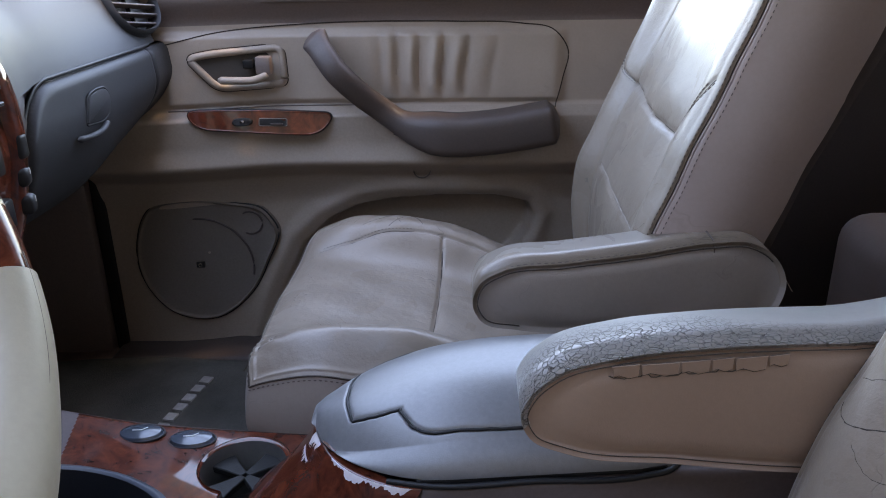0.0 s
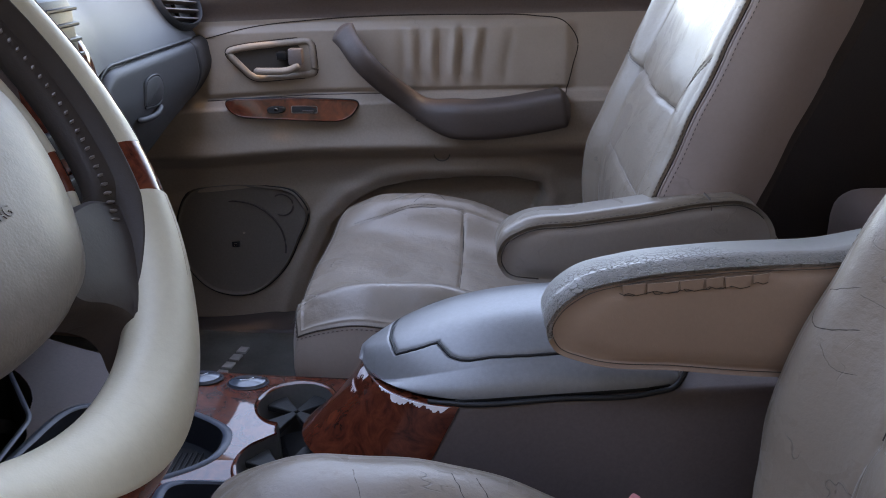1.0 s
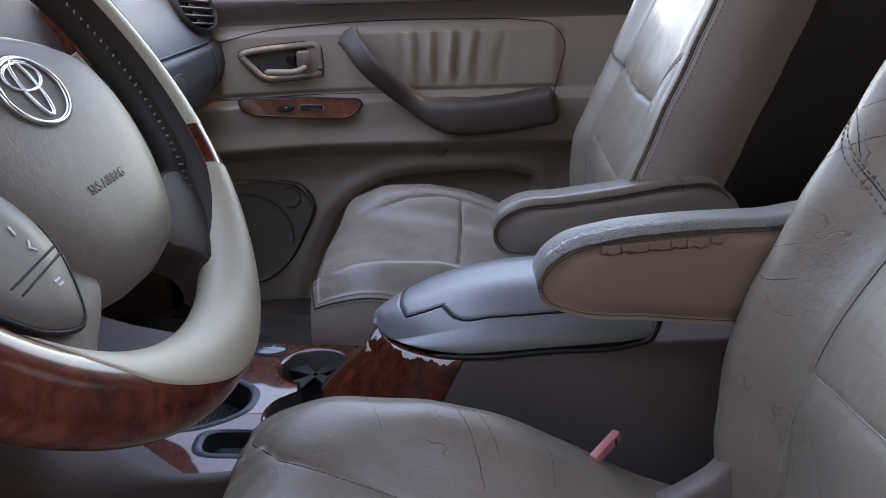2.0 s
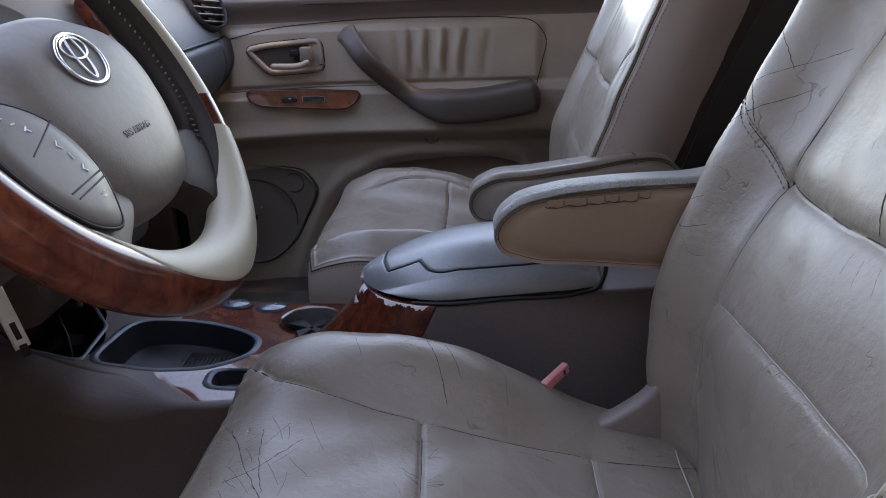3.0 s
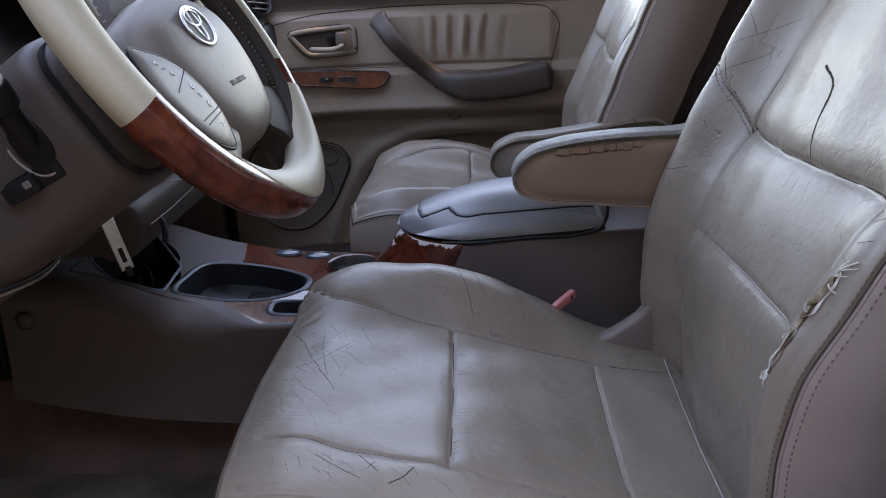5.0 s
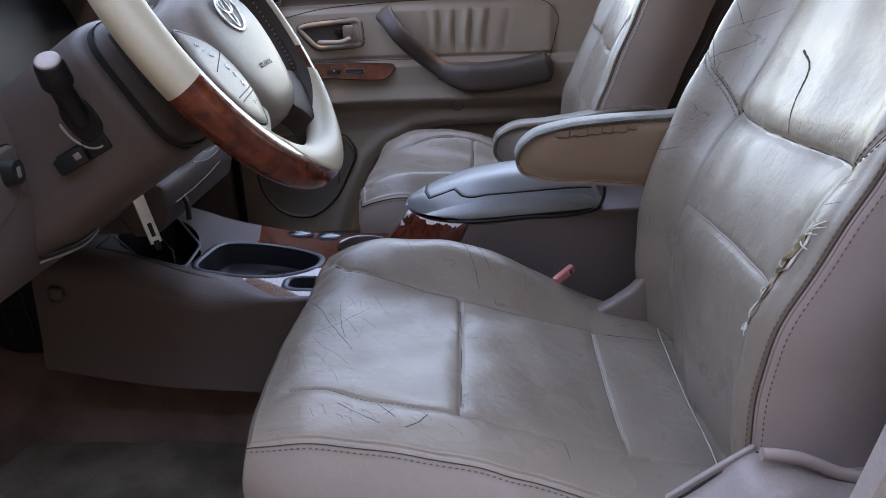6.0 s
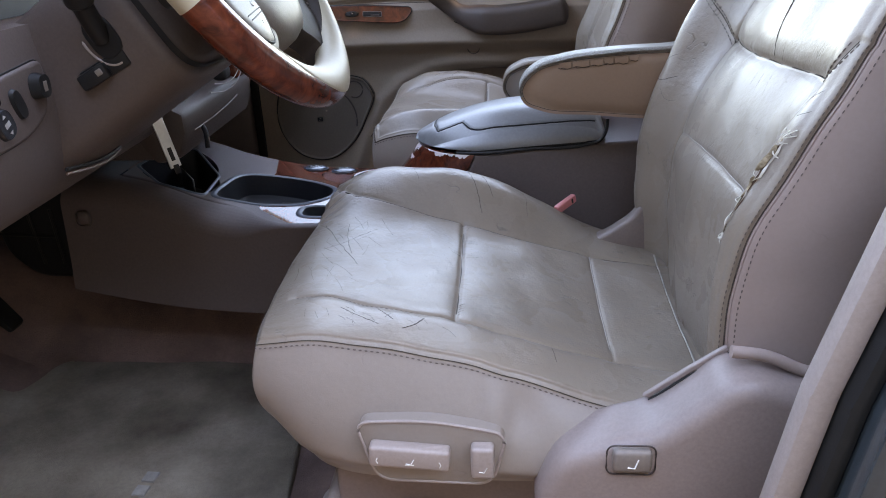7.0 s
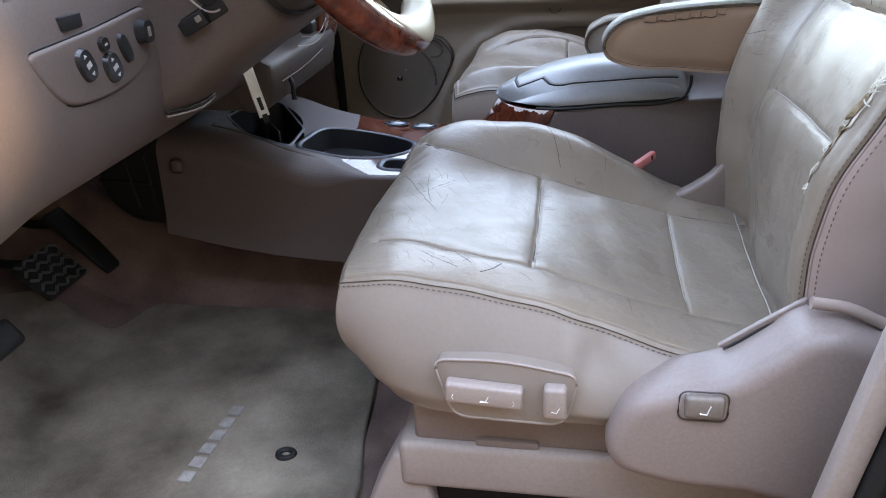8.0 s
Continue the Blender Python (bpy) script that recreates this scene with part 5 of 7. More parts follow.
def cons_far(x):
    return curve([(-0.76, 0.150), (-0.55, 0.158), (-0.40, 0.170), (-0.28, 0.166), (-0.16, 0.152), (0.1, 0.146)], x)


def shoulder(x):
    """Width of the rounded near shoulder: broad round the cubby, tight along the wood."""
    return 0.055 - 0.045 * sm(-0.43, -0.33, x)


ARC = [math.pi / 2 * k / 10 for k in range(11)]


def cons_body(U, V):
    x = -0.69 + 0.73 * U
    zt, yn, yf, w = cons_top(x), cons_near(x), cons_far(x), shoulder(x)
    zb = curve([(-0.72, 0.190), (-0.54, 0.156), (-0.377, 0.137), (-0.1, 0.10), (0.1, 0.08)], x)
    h = 0.7 * w
    ys = np.stack([yn - 0.016, yn - 0.008, yn - 0.003] + [yn + w * (1 - math.cos(a)) for a in ARC] + [(yn + yf) / 2 + 0 * x, yf - 0.012, yf - 0.003, yf], 0)
    zs = np.stack([zb, zb + 0.35 * (zt - h - zb), zb + 0.75 * (zt - h - zb)] + [zt - h + h * math.sin(a) for a in ARC] + [zt, zt, zt - 0.004, zb], 0)
    k = V * (len(ys) - 1)
    i = np.clip(k.astype(int), 0, len(ys) - 2)
    t = k - i
    g = lambda a: np.take_along_axis(a, i[None], 0)[0] * (1 - t) + np.take_along_axis(a, i[None] + 1, 0)[0] * t
    return x, g(ys), g(zs)


P, F = grid(cons_body, 120, 73)
# leave the top open where the trays and cups sink in
cen = P[F].mean(1)
keep = ~((cen[:, 0] > -0.61) & (cen[:, 0] < -0.135) & (cen[:, 1] > cons_near(cen[:, 0]) + shoulder(cen[:, 0]) + 0.001) & (cen[:, 1] < cons_far(cen[:, 0]) - 0.014))
link("front_body", P, F[keep], CONSOLE, console, "taupe console side", sharp=50)
part("side_screw", turn(box((-0.012, -0.006, -0.012), (0.012, 0.004, 0.012), 0.008, 3), Matrix.Translation((-0.652, -0.158, 0.305))), CONSOLE, console, "round screw cap")
part("rear_body", prism([(-0.130, 0.02), (0.30, 0.02), (0.30, 0.3945), (0.17, 0.3860), (-0.031, 0.3685), (-0.077, 0.275), (-0.100, 0.15)], "y", -0.055, 0.146, 0.006, 3), CONSOLE, console, "taupe console box")


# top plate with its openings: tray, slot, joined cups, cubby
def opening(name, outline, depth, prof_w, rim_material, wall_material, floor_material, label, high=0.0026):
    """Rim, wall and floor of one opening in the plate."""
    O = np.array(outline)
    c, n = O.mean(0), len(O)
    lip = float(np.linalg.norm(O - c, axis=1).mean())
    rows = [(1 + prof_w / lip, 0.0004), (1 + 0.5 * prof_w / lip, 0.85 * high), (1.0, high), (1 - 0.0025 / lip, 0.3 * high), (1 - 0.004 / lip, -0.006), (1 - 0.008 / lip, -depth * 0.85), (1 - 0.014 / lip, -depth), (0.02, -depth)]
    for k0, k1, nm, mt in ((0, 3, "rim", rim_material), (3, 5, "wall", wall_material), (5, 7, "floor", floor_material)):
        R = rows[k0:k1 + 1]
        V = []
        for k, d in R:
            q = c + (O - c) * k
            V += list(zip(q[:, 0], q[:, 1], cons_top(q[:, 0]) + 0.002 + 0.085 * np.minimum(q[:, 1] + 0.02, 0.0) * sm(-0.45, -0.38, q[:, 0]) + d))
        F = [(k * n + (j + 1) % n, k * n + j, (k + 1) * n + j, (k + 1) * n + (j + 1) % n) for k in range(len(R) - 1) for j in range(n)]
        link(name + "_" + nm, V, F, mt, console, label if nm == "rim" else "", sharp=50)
    a = np.arctan2(O[:, 1] - c[1], O[:, 0] - c[0])
    order = np.argsort(a)
    return c, a[order], np.linalg.norm(O - c, axis=1)[order]


def round_hole(cx, cy, a, b, p, n=64):
    t = np.linspace(0, 2 * np.pi, n, endpoint=False)
    r = (np.abs(np.cos(t) / a) ** p + np.abs(np.sin(t) / b) ** p) ** (-1 / p)
    return [(cx + q * math.cos(w), cy + q * math.sin(w)) for q, w in zip(r, t)]


CUPS = [(-0.222, 0.088, 0.045), (-0.216, -0.022, 0.046)]


def joined_cups(n=180):
    """Outline of two round cup openings that run into each other past a point of wood."""
    c = np.array((-0.212, 0.038))
    out = []
    for w in np.arange(n) * 2 * math.pi / n:
        d = np.array((math.cos(w), math.sin(w)))
        r = 0.022
        for cx, cy, cr in CUPS:
            m = np.array((cx, cy)) - c
            b = float(m @ d)
            s = cr * cr - (float(m @ m) - b * b)
            if s > 0 and b + math.sqrt(s) > 0:
                r = max(r, b + math.sqrt(s))
        out.append(tuple(c + d * r))
    return out


# tray plastic made near black, standing for the shade inside the openings
TRAYDARK = surface("shaded_tray_plastic", (0.014, 0.016, 0.020), 0.5, 0.15, 6.0, 1300.0, 0.2, spec=0.2)
CUPGREY = surface("cup_liner_grey", (0.075, 0.073, 0.07), 0.5, 0.1, 20.0, 900.0, 0.1)
HOLES = [
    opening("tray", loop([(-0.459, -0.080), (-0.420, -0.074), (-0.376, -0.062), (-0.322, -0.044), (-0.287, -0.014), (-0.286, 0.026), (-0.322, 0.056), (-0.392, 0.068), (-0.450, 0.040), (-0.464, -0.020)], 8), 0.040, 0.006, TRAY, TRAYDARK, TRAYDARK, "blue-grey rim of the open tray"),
    opening("slot", round_hole(-0.284, -0.074, 0.037, 0.020, 3.5), 0.02, 0.006, TRAY, TRAYDARK, BLACK, "blue-grey rim of the small slot"),
    opening("cup", joined_cups(), 0.07, 0.003, BURL, CUPGREY, BLACK, "rounded wood rim of the joined cup holders"),
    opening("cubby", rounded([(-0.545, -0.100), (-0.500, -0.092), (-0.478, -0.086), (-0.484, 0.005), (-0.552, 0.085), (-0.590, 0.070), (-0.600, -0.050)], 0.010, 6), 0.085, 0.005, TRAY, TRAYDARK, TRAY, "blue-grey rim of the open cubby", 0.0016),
]
TX0, TX1 = -0.605, -0.13


def top_grid(U, V):
    x = TX0 + (TX1 - TX0) * U
    y0, y1 = cons_near(x) + shoulder(x) - 0.009, cons_far(x) - 0.004
    y = y0 + (y1 - y0) * V
    return x, y, cons_top(x) + 0.002 + 0.085 * np.minimum(y + 0.02, 0.0) * sm(-0.45, -0.38, x) - 0.008 * sm(0.050, 0.0, V) ** 2 - 0.006 * sm(0.955, 1.0, V) ** 2


P, F = grid(top_grid, 330, 220)
cen = P[F].mean(1)
inner = np.zeros(len(F), bool)
for c, a, r in HOLES:
    w = np.arctan2(cen[:, 1] - c[1], cen[:, 0] - c[0])
    inner |= np.hypot(cen[:, 0] - c[0], cen[:, 1] - c[1]) < np.interp(w, np.r_[a - 2 * np.pi, a, a + 2 * np.pi], np.r_[r, r, r])
front = np.interp(cen[:, 1], [-0.150, -0.126, -0.10, -0.08, -0.06, 0.085, 0.17], [-0.290, -0.319, -0.358, -0.388, -0.400, -0.407, -0.424])
wood = ~inner & (cen[:, 0] > front)
link("wood_plate", P, F[wood], BURL, console, "glossy reddish burl wood top plate", sharp=50)
link("top_skin", P, F[~inner & ~wood], CONSOLE, console, "taupe console top", sharp=50)
tube("plate_rim", [(x, float(cons_near(np.array(x))) + 0.004, float(cons_top(np.array(x))) - 0.008) for x in np.linspace(-0.318, -0.15, 40)], 0.0040, BURL, console, "rounded near edge of the wood plate", sides=12)
for xb, yb in ((-0.347, 0.138), (-0.290, 0.132)):
    zt = float(cons_top(np.array(xb)))
    V, F = [], []
    for k, d in ((1.06, 0.001), (1.06, 0.0028), (1.0, 0.003), (0.97, 0.0025), (0.88, 0.0055), (0.5, 0.0075), (0.02, 0.008)):
        V += [(xb + 0.025 * k * math.cos(a), yb + 0.016 * k * math.sin(a), zt + d) for a in np.linspace(0, 2 * math.pi, 30, endpoint=False)]
    for k in range(6):
        F += [(k * 30 + j, k * 30 + (j + 1) % 30, (k + 1) * 30 + (j + 1) % 30, (k + 1) * 30 + j) for j in range(30)]
    b = link("seat_heater_switch", V, F, GLOSSY, console, "glossy blue-grey oval switch")
    two_tone(b, BLACK, [1] * 90 + [0] * 90)
    tube("mark", [(xb - 0.008, yb - 0.002, zt + 0.0078), (xb + 0.002, yb - 0.002, zt + 0.0082), (xb + 0.007, yb + 0.004, zt + 0.0076)], 0.0006, WHITE, b, "white symbol", sides=5)
# rubber fingers inside the cups
for cx, cy, cr in CUPS:
    for k in range(4):
        a = radians(50 + 90 * k)
        zt = float(cons_top(np.array(cx)))
        m = Matrix.Translation((cx, cy, zt - 0.012)) @ Matrix.Rotation(a, 4, "Z")
        part("rubber_finger", turn(prism([(0.043, -0.016), (0.022, -0.009), (0.002, -0.004), (0.002, 0.004), (0.022, 0.009), (0.043, 0.016)], "z", -0.006, 0.002, 0.001, 1), m), RUBBER, console, "black rubber cup finger")
# ribbed mat in the tray
zt = float(cons_top(np.array(-0.365)))
mat_ = part("tray_mat", prism([tuple(q) for q in rounded([(-0.446, -0.058), (-0.440, 0.030), (-0.392, 0.050), (-0.330, 0.043), (-0.304, 0.018), (-0.304, -0.012), (-0.330, -0.030), (-0.380, -0.046)], 0.012, 5)], "z", zt - 0.040, zt - 0.034, 0.001, 1), RUBBER, console, "black ribbed rubber tray mat")
for k in range(18):
    part("mat_rib", box((-0.420 + 0.006 * k, -0.024, zt - 0.0345), (-0.4175 + 0.006 * k, 0.034, zt - 0.0325), 0.0008, 1), RUBBER, mat_)
part("cubby_divider", turn(box((-0.0015, -0.042, -0.03), (0.0015, 0.042, 0.03), 0.001, 1), Matrix.Translation((-0.535, -0.010, 0.300)) @ Matrix.Rotation(radians(35), 4, "Z")), TRAY, console, "thin grey divider")


# wood collar round the lid's nose
LIDC, LIDA, LIDB = (-0.029, 0.0455), 0.101, 0.1005


def nose(t, grow):
    """Plan outline round the nose of the lid; t runs 0..1 from the near side to the far side."""
    ang = t * math.pi
    return LIDC[0] - (LIDA + grow) * np.sin(ang), LIDC[1] - (LIDB + grow * 0.3) * np.cos(ang)


def collar(U, V):
    drop = V
    ring = np.sin(U * math.pi)
    grow = 0.003 - 0.022 * sm(0.05, 0.0, drop) - 0.004 * sm(0.14, 0.04, drop) + 0.072 * drop ** 1.5 * ring ** 0.8
    x, y = nose(U, grow)
    x = x - 0.042 * drop * (1 - ring) ** 2
    return x, y, 0.3695 - 0.086 * np.clip(drop - 0.05, 0, 1) / 0.95


P, F = grid(collar, 140, 70)
link("wood_collar", P, F[:, ::-1], BURL, console, "burl wood collar, cracked lacquer, pale reflections painted on", sharp=0)
# reflections on the cracked lacquer, painted as pale strips along the upper edge
GLINT = surface("painted_lacquer_glint", (0.62, 0.55, 0.55), 0.3, 0.12, 60.0, 500.0, 0.2)


def glint_strip(u0, u1, v0, wide, seed):
    """A thin ragged painted reflection on the collar between u0 and u1, hanging from v0."""
    rag = random.Random(seed)
    n = 60
    w = [0.0]
    for k in range(n - 1):
        w.append(min(1.0, max(0.25, w[-1] + rag.uniform(-0.35, 0.35))))
    w = np.array(w) * wide * np.sqrt(np.clip(np.minimum(np.arange(n), n - 1 - np.arange(n)) / 6, 0, 1))

    def f(U, V):
        x, y, z = collar(u0 + (u1 - u0) * U, v0 + V * np.interp(U * (n - 1), np.arange(n), w))
        return x - 0.0005, y - 0.0006, z + 0.0004
    P, F = grid(f, n, 5)
    link("lacquer_glint", P, F[:, ::-1], GLINT, console, "pale strip painted as a ragged reflection on cracked lacquer", sharp=0)


glint_strip(0.02, 0.30, 0.045, 0.075, 5)
glint_strip(0.375, 0.45, 0.06, 0.16, 8)
glint_strip(0.39, 0.47, 0.28, 0.10, 9)


# padded lid
def lid_crown(x):
    return curve([(-0.125, 0.388), (-0.10, 0.4005), (-0.05, 0.4190), (0.0, 0.4305), (0.06, 0.4370), (0.12, 0.4380), (0.15, 0.4345), (0.172, 0.428)], x)


def lid_top(P, Q):
    x = 0.022 + 0.140 * P
    return x, 0.0455 + 0.080 * Q, lid_crown(x) - 0.0275 * np.abs(Q) ** 3


def lid_side(x, y, z, gx, gy, t):
    bottom = 0.3755 + 0.075 * np.clip(x + 0.03, 0, 1)
    out = 0.018 * (1 - (1 - t) ** 2)
    return x + gx * out, y + gy * out, z + (bottom - z) * t


P, F = pillow(330, 280, 0.0, lid_top, lid_side, 0.8)
# round the front of the plan like a nose
xr = np.clip((0.005 - P[:, 0]) / 0.136, 0, 1)
P[:, 1] = 0.0455 + (P[:, 1] - 0.0455) * np.sqrt(np.clip(1 - 0.95 * xr**2.3, 0.04, 1))
LS = [(0.168, -0.030, 0.427), (0.10, -0.031, 0.418), (0.05, -0.031, 0.414), (0.0, -0.031, 0.412), (-0.031, -0.030, 0.411), (-0.042, -0.026, 0.414), (-0.048, -0.016, 0.416), (-0.053, -0.004, 0.416)]
LS = [tuple(q) for q in smooth_path(LS, 6)] + [tuple(q) for q in smooth_path([(-0.0535, -0.004, 0.416), (-0.074, -0.002, 0.407), (-0.0965, 0.002, 0.399)], 6)] + [tuple(q) for q in smooth_path([(-0.0970, 0.004, 0.399), (-0.1015, 0.026, 0.400), (-0.1015, 0.065, 0.400), (-0.096, 0.089, 0.399)], 6)] + [tuple(q) for q in smooth_path([(-0.095, 0.090, 0.400), (-0.072, 0.094, 0.408), (-0.054, 0.096, 0.415), (-0.046, 0.110, 0.415), (-0.030, 0.120, 0.412), (0.05, 0.122, 0.414), (0.16, 0.122, 0.425)], 8)]
SNAP = [P[np.argmin(np.linalg.norm(P - np.array(q), axis=1))].copy() for q in LS]
d = near_run(P, SNAP)
P[:, 2] -= 0.0026 * np.exp(-(d / 0.0020) ** 2)
lid = link("lid", P, F, LID, console, "blue-grey padded vinyl lid", sharp=0)
tube("lid_edge_gap", smooth_path([(-0.060, -0.046, 0.3705), (-0.02, -0.0545, 0.3722), (0.06, -0.0550, 0.3785), (0.150, -0.0550, 0.3850), (0.168, -0.0545, 0.391), (0.177, -0.0525, 0.406), (0.179, -0.0500, 0.424)], 6), 0.0026, BLACK, lid, "black gap round the lid")
tube("lid_seam", [(q[0], q[1], q[2] - 0.0012) for q in SNAP], 0.0013, BLACK, lid, "dark seam groove with a pointed notch", sides=6)
part("lid_gap", prism([(-0.035, 0.3690), (0.165, 0.3858), (0.165, 0.3905), (-0.035, 0.3750)], "y", -0.0515, 0.142, 0.0005, 1), BLACK, console, "black gap under the lid")

# ---- front seats ----
def ragged(pts, seed, amount=0.25):
    """Add small side steps to a crack."""
    rag = random.Random(seed)
    P = smooth_path(pts, 4)
    out = [tuple(P[0])]
    for p, q in zip(P[:-1], P[1:]):
        d = q - p
        n = np.array((-d[1], d[0]))
        out.append(tuple(p + d * 0.5 + n * amount * rag.uniform(-0.28, 0.28)))
        out.append(tuple(q + n * amount * rag.uniform(-0.15, 0.15)))
    return out


def seat(name, yc, ym, m, dx, drive, label, so=0.0, hi=0.235, inn=-0.148):
    """A bucket seat. m: +1 where the entry side lies at larger y. dx(z): how far its backrest stands from the other's."""
    s = thing(name, (0.05, yc, 0.02), label, "car seat", "front seats")
    amp_e = 0.006 if drive else 0.040

    def height(x, v):
        z = curve([(-0.26, 0.322), (-0.235, 0.335), (-0.19, 0.344), (-0.12, 0.342), (-0.03, 0.326), (0.06, 0.299), (0.142, 0.272), (0.26, 0.255)], x)
        ai = curve([(-0.26, 0.006), (-0.222, 0.022), (-0.18, 0.036), (-0.115, 0.044), (-0.05, 0.050), (0.03, 0.044), (0.11, 0.024), (0.16, 0.010), (0.26, 0.0)], x)
        z = z + ai * np.exp(-(np.abs(v + 0.195) / 0.058) ** 2.4)
        z = z + amp_e * ai / 0.044 * np.exp(-(np.abs(v - 0.19) / 0.058) ** 2.4)
        z = z - 0.006 * np.exp(-(v / 0.11) ** 2) * sm(-0.2, -0.1, x)
        z = z - (0.0 if drive else 0.028) * sm(-0.190, -0.236, v) * sm(0.10, 0.0, x)
        seams = CSEAMS
        for pts, dep, w in zip(seams, (0.0022, 0.0022, 0.0035, 0.0018), (0.0020, 0.0020, 0.0024, 0.0020)):
            d = near_line(x, v, pts)
            z = z - dep * np.exp(-(d / w) ** 2) - 0.0018 * np.exp(-(d / 0.010) ** 2)
        z = z + 0.0020 * np.sin((0.55 * x + v) * 300) * np.exp(-((x + 0.232) / 0.026) ** 2 - ((v + 0.165) / 0.045) ** 2)
        return z + 0.0012 * np.sin(x * 61 + v * 23) * np.sin(v * 47 - x * 19)

    def top(P, Q):
        x, v = 0.005 + 0.248 * P, 0.228 * Q
        x = x + 0.010 * (Q * Q) * np.clip(-P, 0, 1) ** 3
        return x, v, height(x, v)

    def side(x, v, z, gx, gy, t):
        a = np.clip(t / 0.18, 0, 1) * math.pi / 2
        rest = np.clip((t - 0.18) / 0.82, 0, 1)
        r = 0.010
        zb = 0.198
        front = np.clip(-gx, 0, 1)
        entry = np.clip(gy, 0, 1)
        out = r * np.sin(a) - 0.0025 * np.exp(-((t - 0.10) / 0.03) ** 2)
        out = out + entry * (1 - 0.5 * front) * (0.038 * np.sin(np.clip(rest * 1.25, 0, 1) * math.pi / 2) - 0.012 * sm(0.8, 1.0, rest))
        out = out + front * (0.008 * np.sin(rest * math.pi) - 0.098 * rest**2.2)
        out = out + np.clip(-gy, 0, 1) * 0.015 * np.sin(rest * math.pi)
        # soft puckers in the skirt
        out = out + entry * 0.0075 * np.sin(x * 70 + 2 * np.sin(x * 33)) * np.exp(-((rest - 0.25) / 0.22) ** 2) * sm(-0.02, 0.06, x)
        zz = z - r * (1 - np.cos(a))
        zz = zz + (zb - zz) * rest
        return x + gx * out, yc + m * (v + gy * out), zz

    N, M = 320, 320
    P, F = pillow(N, M, 0.16, top, side, 0.76)
    if m > 0:
        F = F[:, ::-1]
    p = np.abs(2 * np.arange(N) / (N - 1) - 1)
    q = np.abs(2 * np.arange(M) / (M - 1) - 1)
    A = np.maximum(p[:, None], q[None, :])
    A = np.maximum.reduce([A[:-1, :-1], A[1:, :-1], A[1:, 1:], A[:-1, 1:]]).ravel()
    cushion = link("cushion", P, F[:, ::-1], LEATHER, s, "creased taupe leather seat cushion", sharp=0)
    two_tone(cushion, LEATHER_SIDE, A > 0.80)

    def rimpt(p, q, t, lift=0.0):
        a = max(abs(p), abs(q))
        ph, qh = np.array(p / a), np.array(q / a)
        x, v, z = top(ph * np.sqrt(1 - 0.16 * qh * qh / 2), qh * np.sqrt(1 - 0.16 * ph * ph / 2))
        gx, gy = np.sign(ph) * abs(ph) ** 6, np.sign(qh) * abs(qh) ** 6
        g = np.hypot(gx, gy)
        x, y, z = side(x, v, z, gx / g, gy / g, np.array(t))
        return (float(x + gx / g * lift), float(y + m * gy / g * lift), float(z) + 0.0003)
    edge = [(0.80 - 1.8 * k, 1.0) for k in np.linspace(0, 1, 60)] + [(-1.0, 1.0 - 2.0 * k) for k in np.linspace(0, 1, 60)]
    if not drive:
        edge = edge + [(-1.0 + 1.5 * k, -1.0) for k in np.linspace(0, 1, 60)]
    stitches("edge_stitching", [[rimpt(p, q, 0.190, 0.0004) for p, q in edge]], STITCH_DARK, cushion, "row of edge stitching", 0.0032, 0.0028, 0.0007)

    tube("edge_seam", [rimpt(p, q, 0.150, 0.0) for p, q in edge], 0.0005 if drive else 0.0011, CRACKDARK, cushion, "dark edge seam", sides=6)

    # ---- backrest ----
    REF = [(0.22, 0.252), (0.26, 0.250), (0.36, 0.243), (0.45, 0.251), (0.54, 0.290), (0.63, 0.333), (0.75, 0.392), (0.90, 0.465), (0.98, 0.50)]
    ent = 0.170 + so
    seams_b = [
        ([(inn, 0.24), (inn, 0.46), (inn - 0.002, 0.567), (inn + 0.015, 0.75), (-0.135, 0.95)], 0.003, 0.0028, 0.005),
        ([(ent, 0.24), (ent, 0.47), (ent, 0.580), (ent - 0.02, 0.75), (0.135, 0.95)], 0.003, 0.0028, 0.004),
        ([(inn, 0.570), (-0.08, 0.570), (0.0, 0.574), (0.08, 0.578), (ent, 0.584)], 0.004, 0.0032, 0.009),
        ([(inn, 0.451), (-0.08, 0.462), (0.013, 0.472), (0.08, 0.472), (ent - 0.02, 0.470)], 0.0018, 0.0026, 0.003),
        ([(inn, 0.563), (inn - 0.036, 0.600), (-hi + 0.004, 0.648)], 0.002, 0.0025, 0.002),
        ([(ent, 0.584), (0.20 + 0.3 * so, 0.605), (0.214, 0.625)], 0.002, 0.0025, 0.002),
    ]

    def bface(v, z):
        x = curve(REF, z) + dx(z)
        x = x - ((0.034 if drive else 0.020) + (0.016 if drive else 0.008) * sm(0.42, 0.60, z)) * np.exp(-(np.abs(v + hi - 0.018) / 0.036) ** 2.2)
        x = x - 0.022 * np.exp(-(np.abs(v - 0.198) / 0.030) ** 2.2)
        x = x - 0.010 * np.exp(-(v / 0.10) ** 2)
        for pts, dep, w, puff in seams_b:
            d = near_line(v, z, pts)
            x = x + dep * np.exp(-(d / w) ** 2) + (0.7 if drive else 0.35) * puff * np.exp(-(d / 0.016) ** 1.5)
        return x + 0.0012 * np.sin(z * 51 + v * 33) * np.sin(v * 41 - z * 27)

    def btop(P, Q):
        z = 0.60 + 0.345 * P
        v = (0.5 * (0.216 + hi) - 0.02 * sm(0.6, 0.95, z)) * Q + 0.5 * (0.216 - hi)
        return bface(v, z), v, z

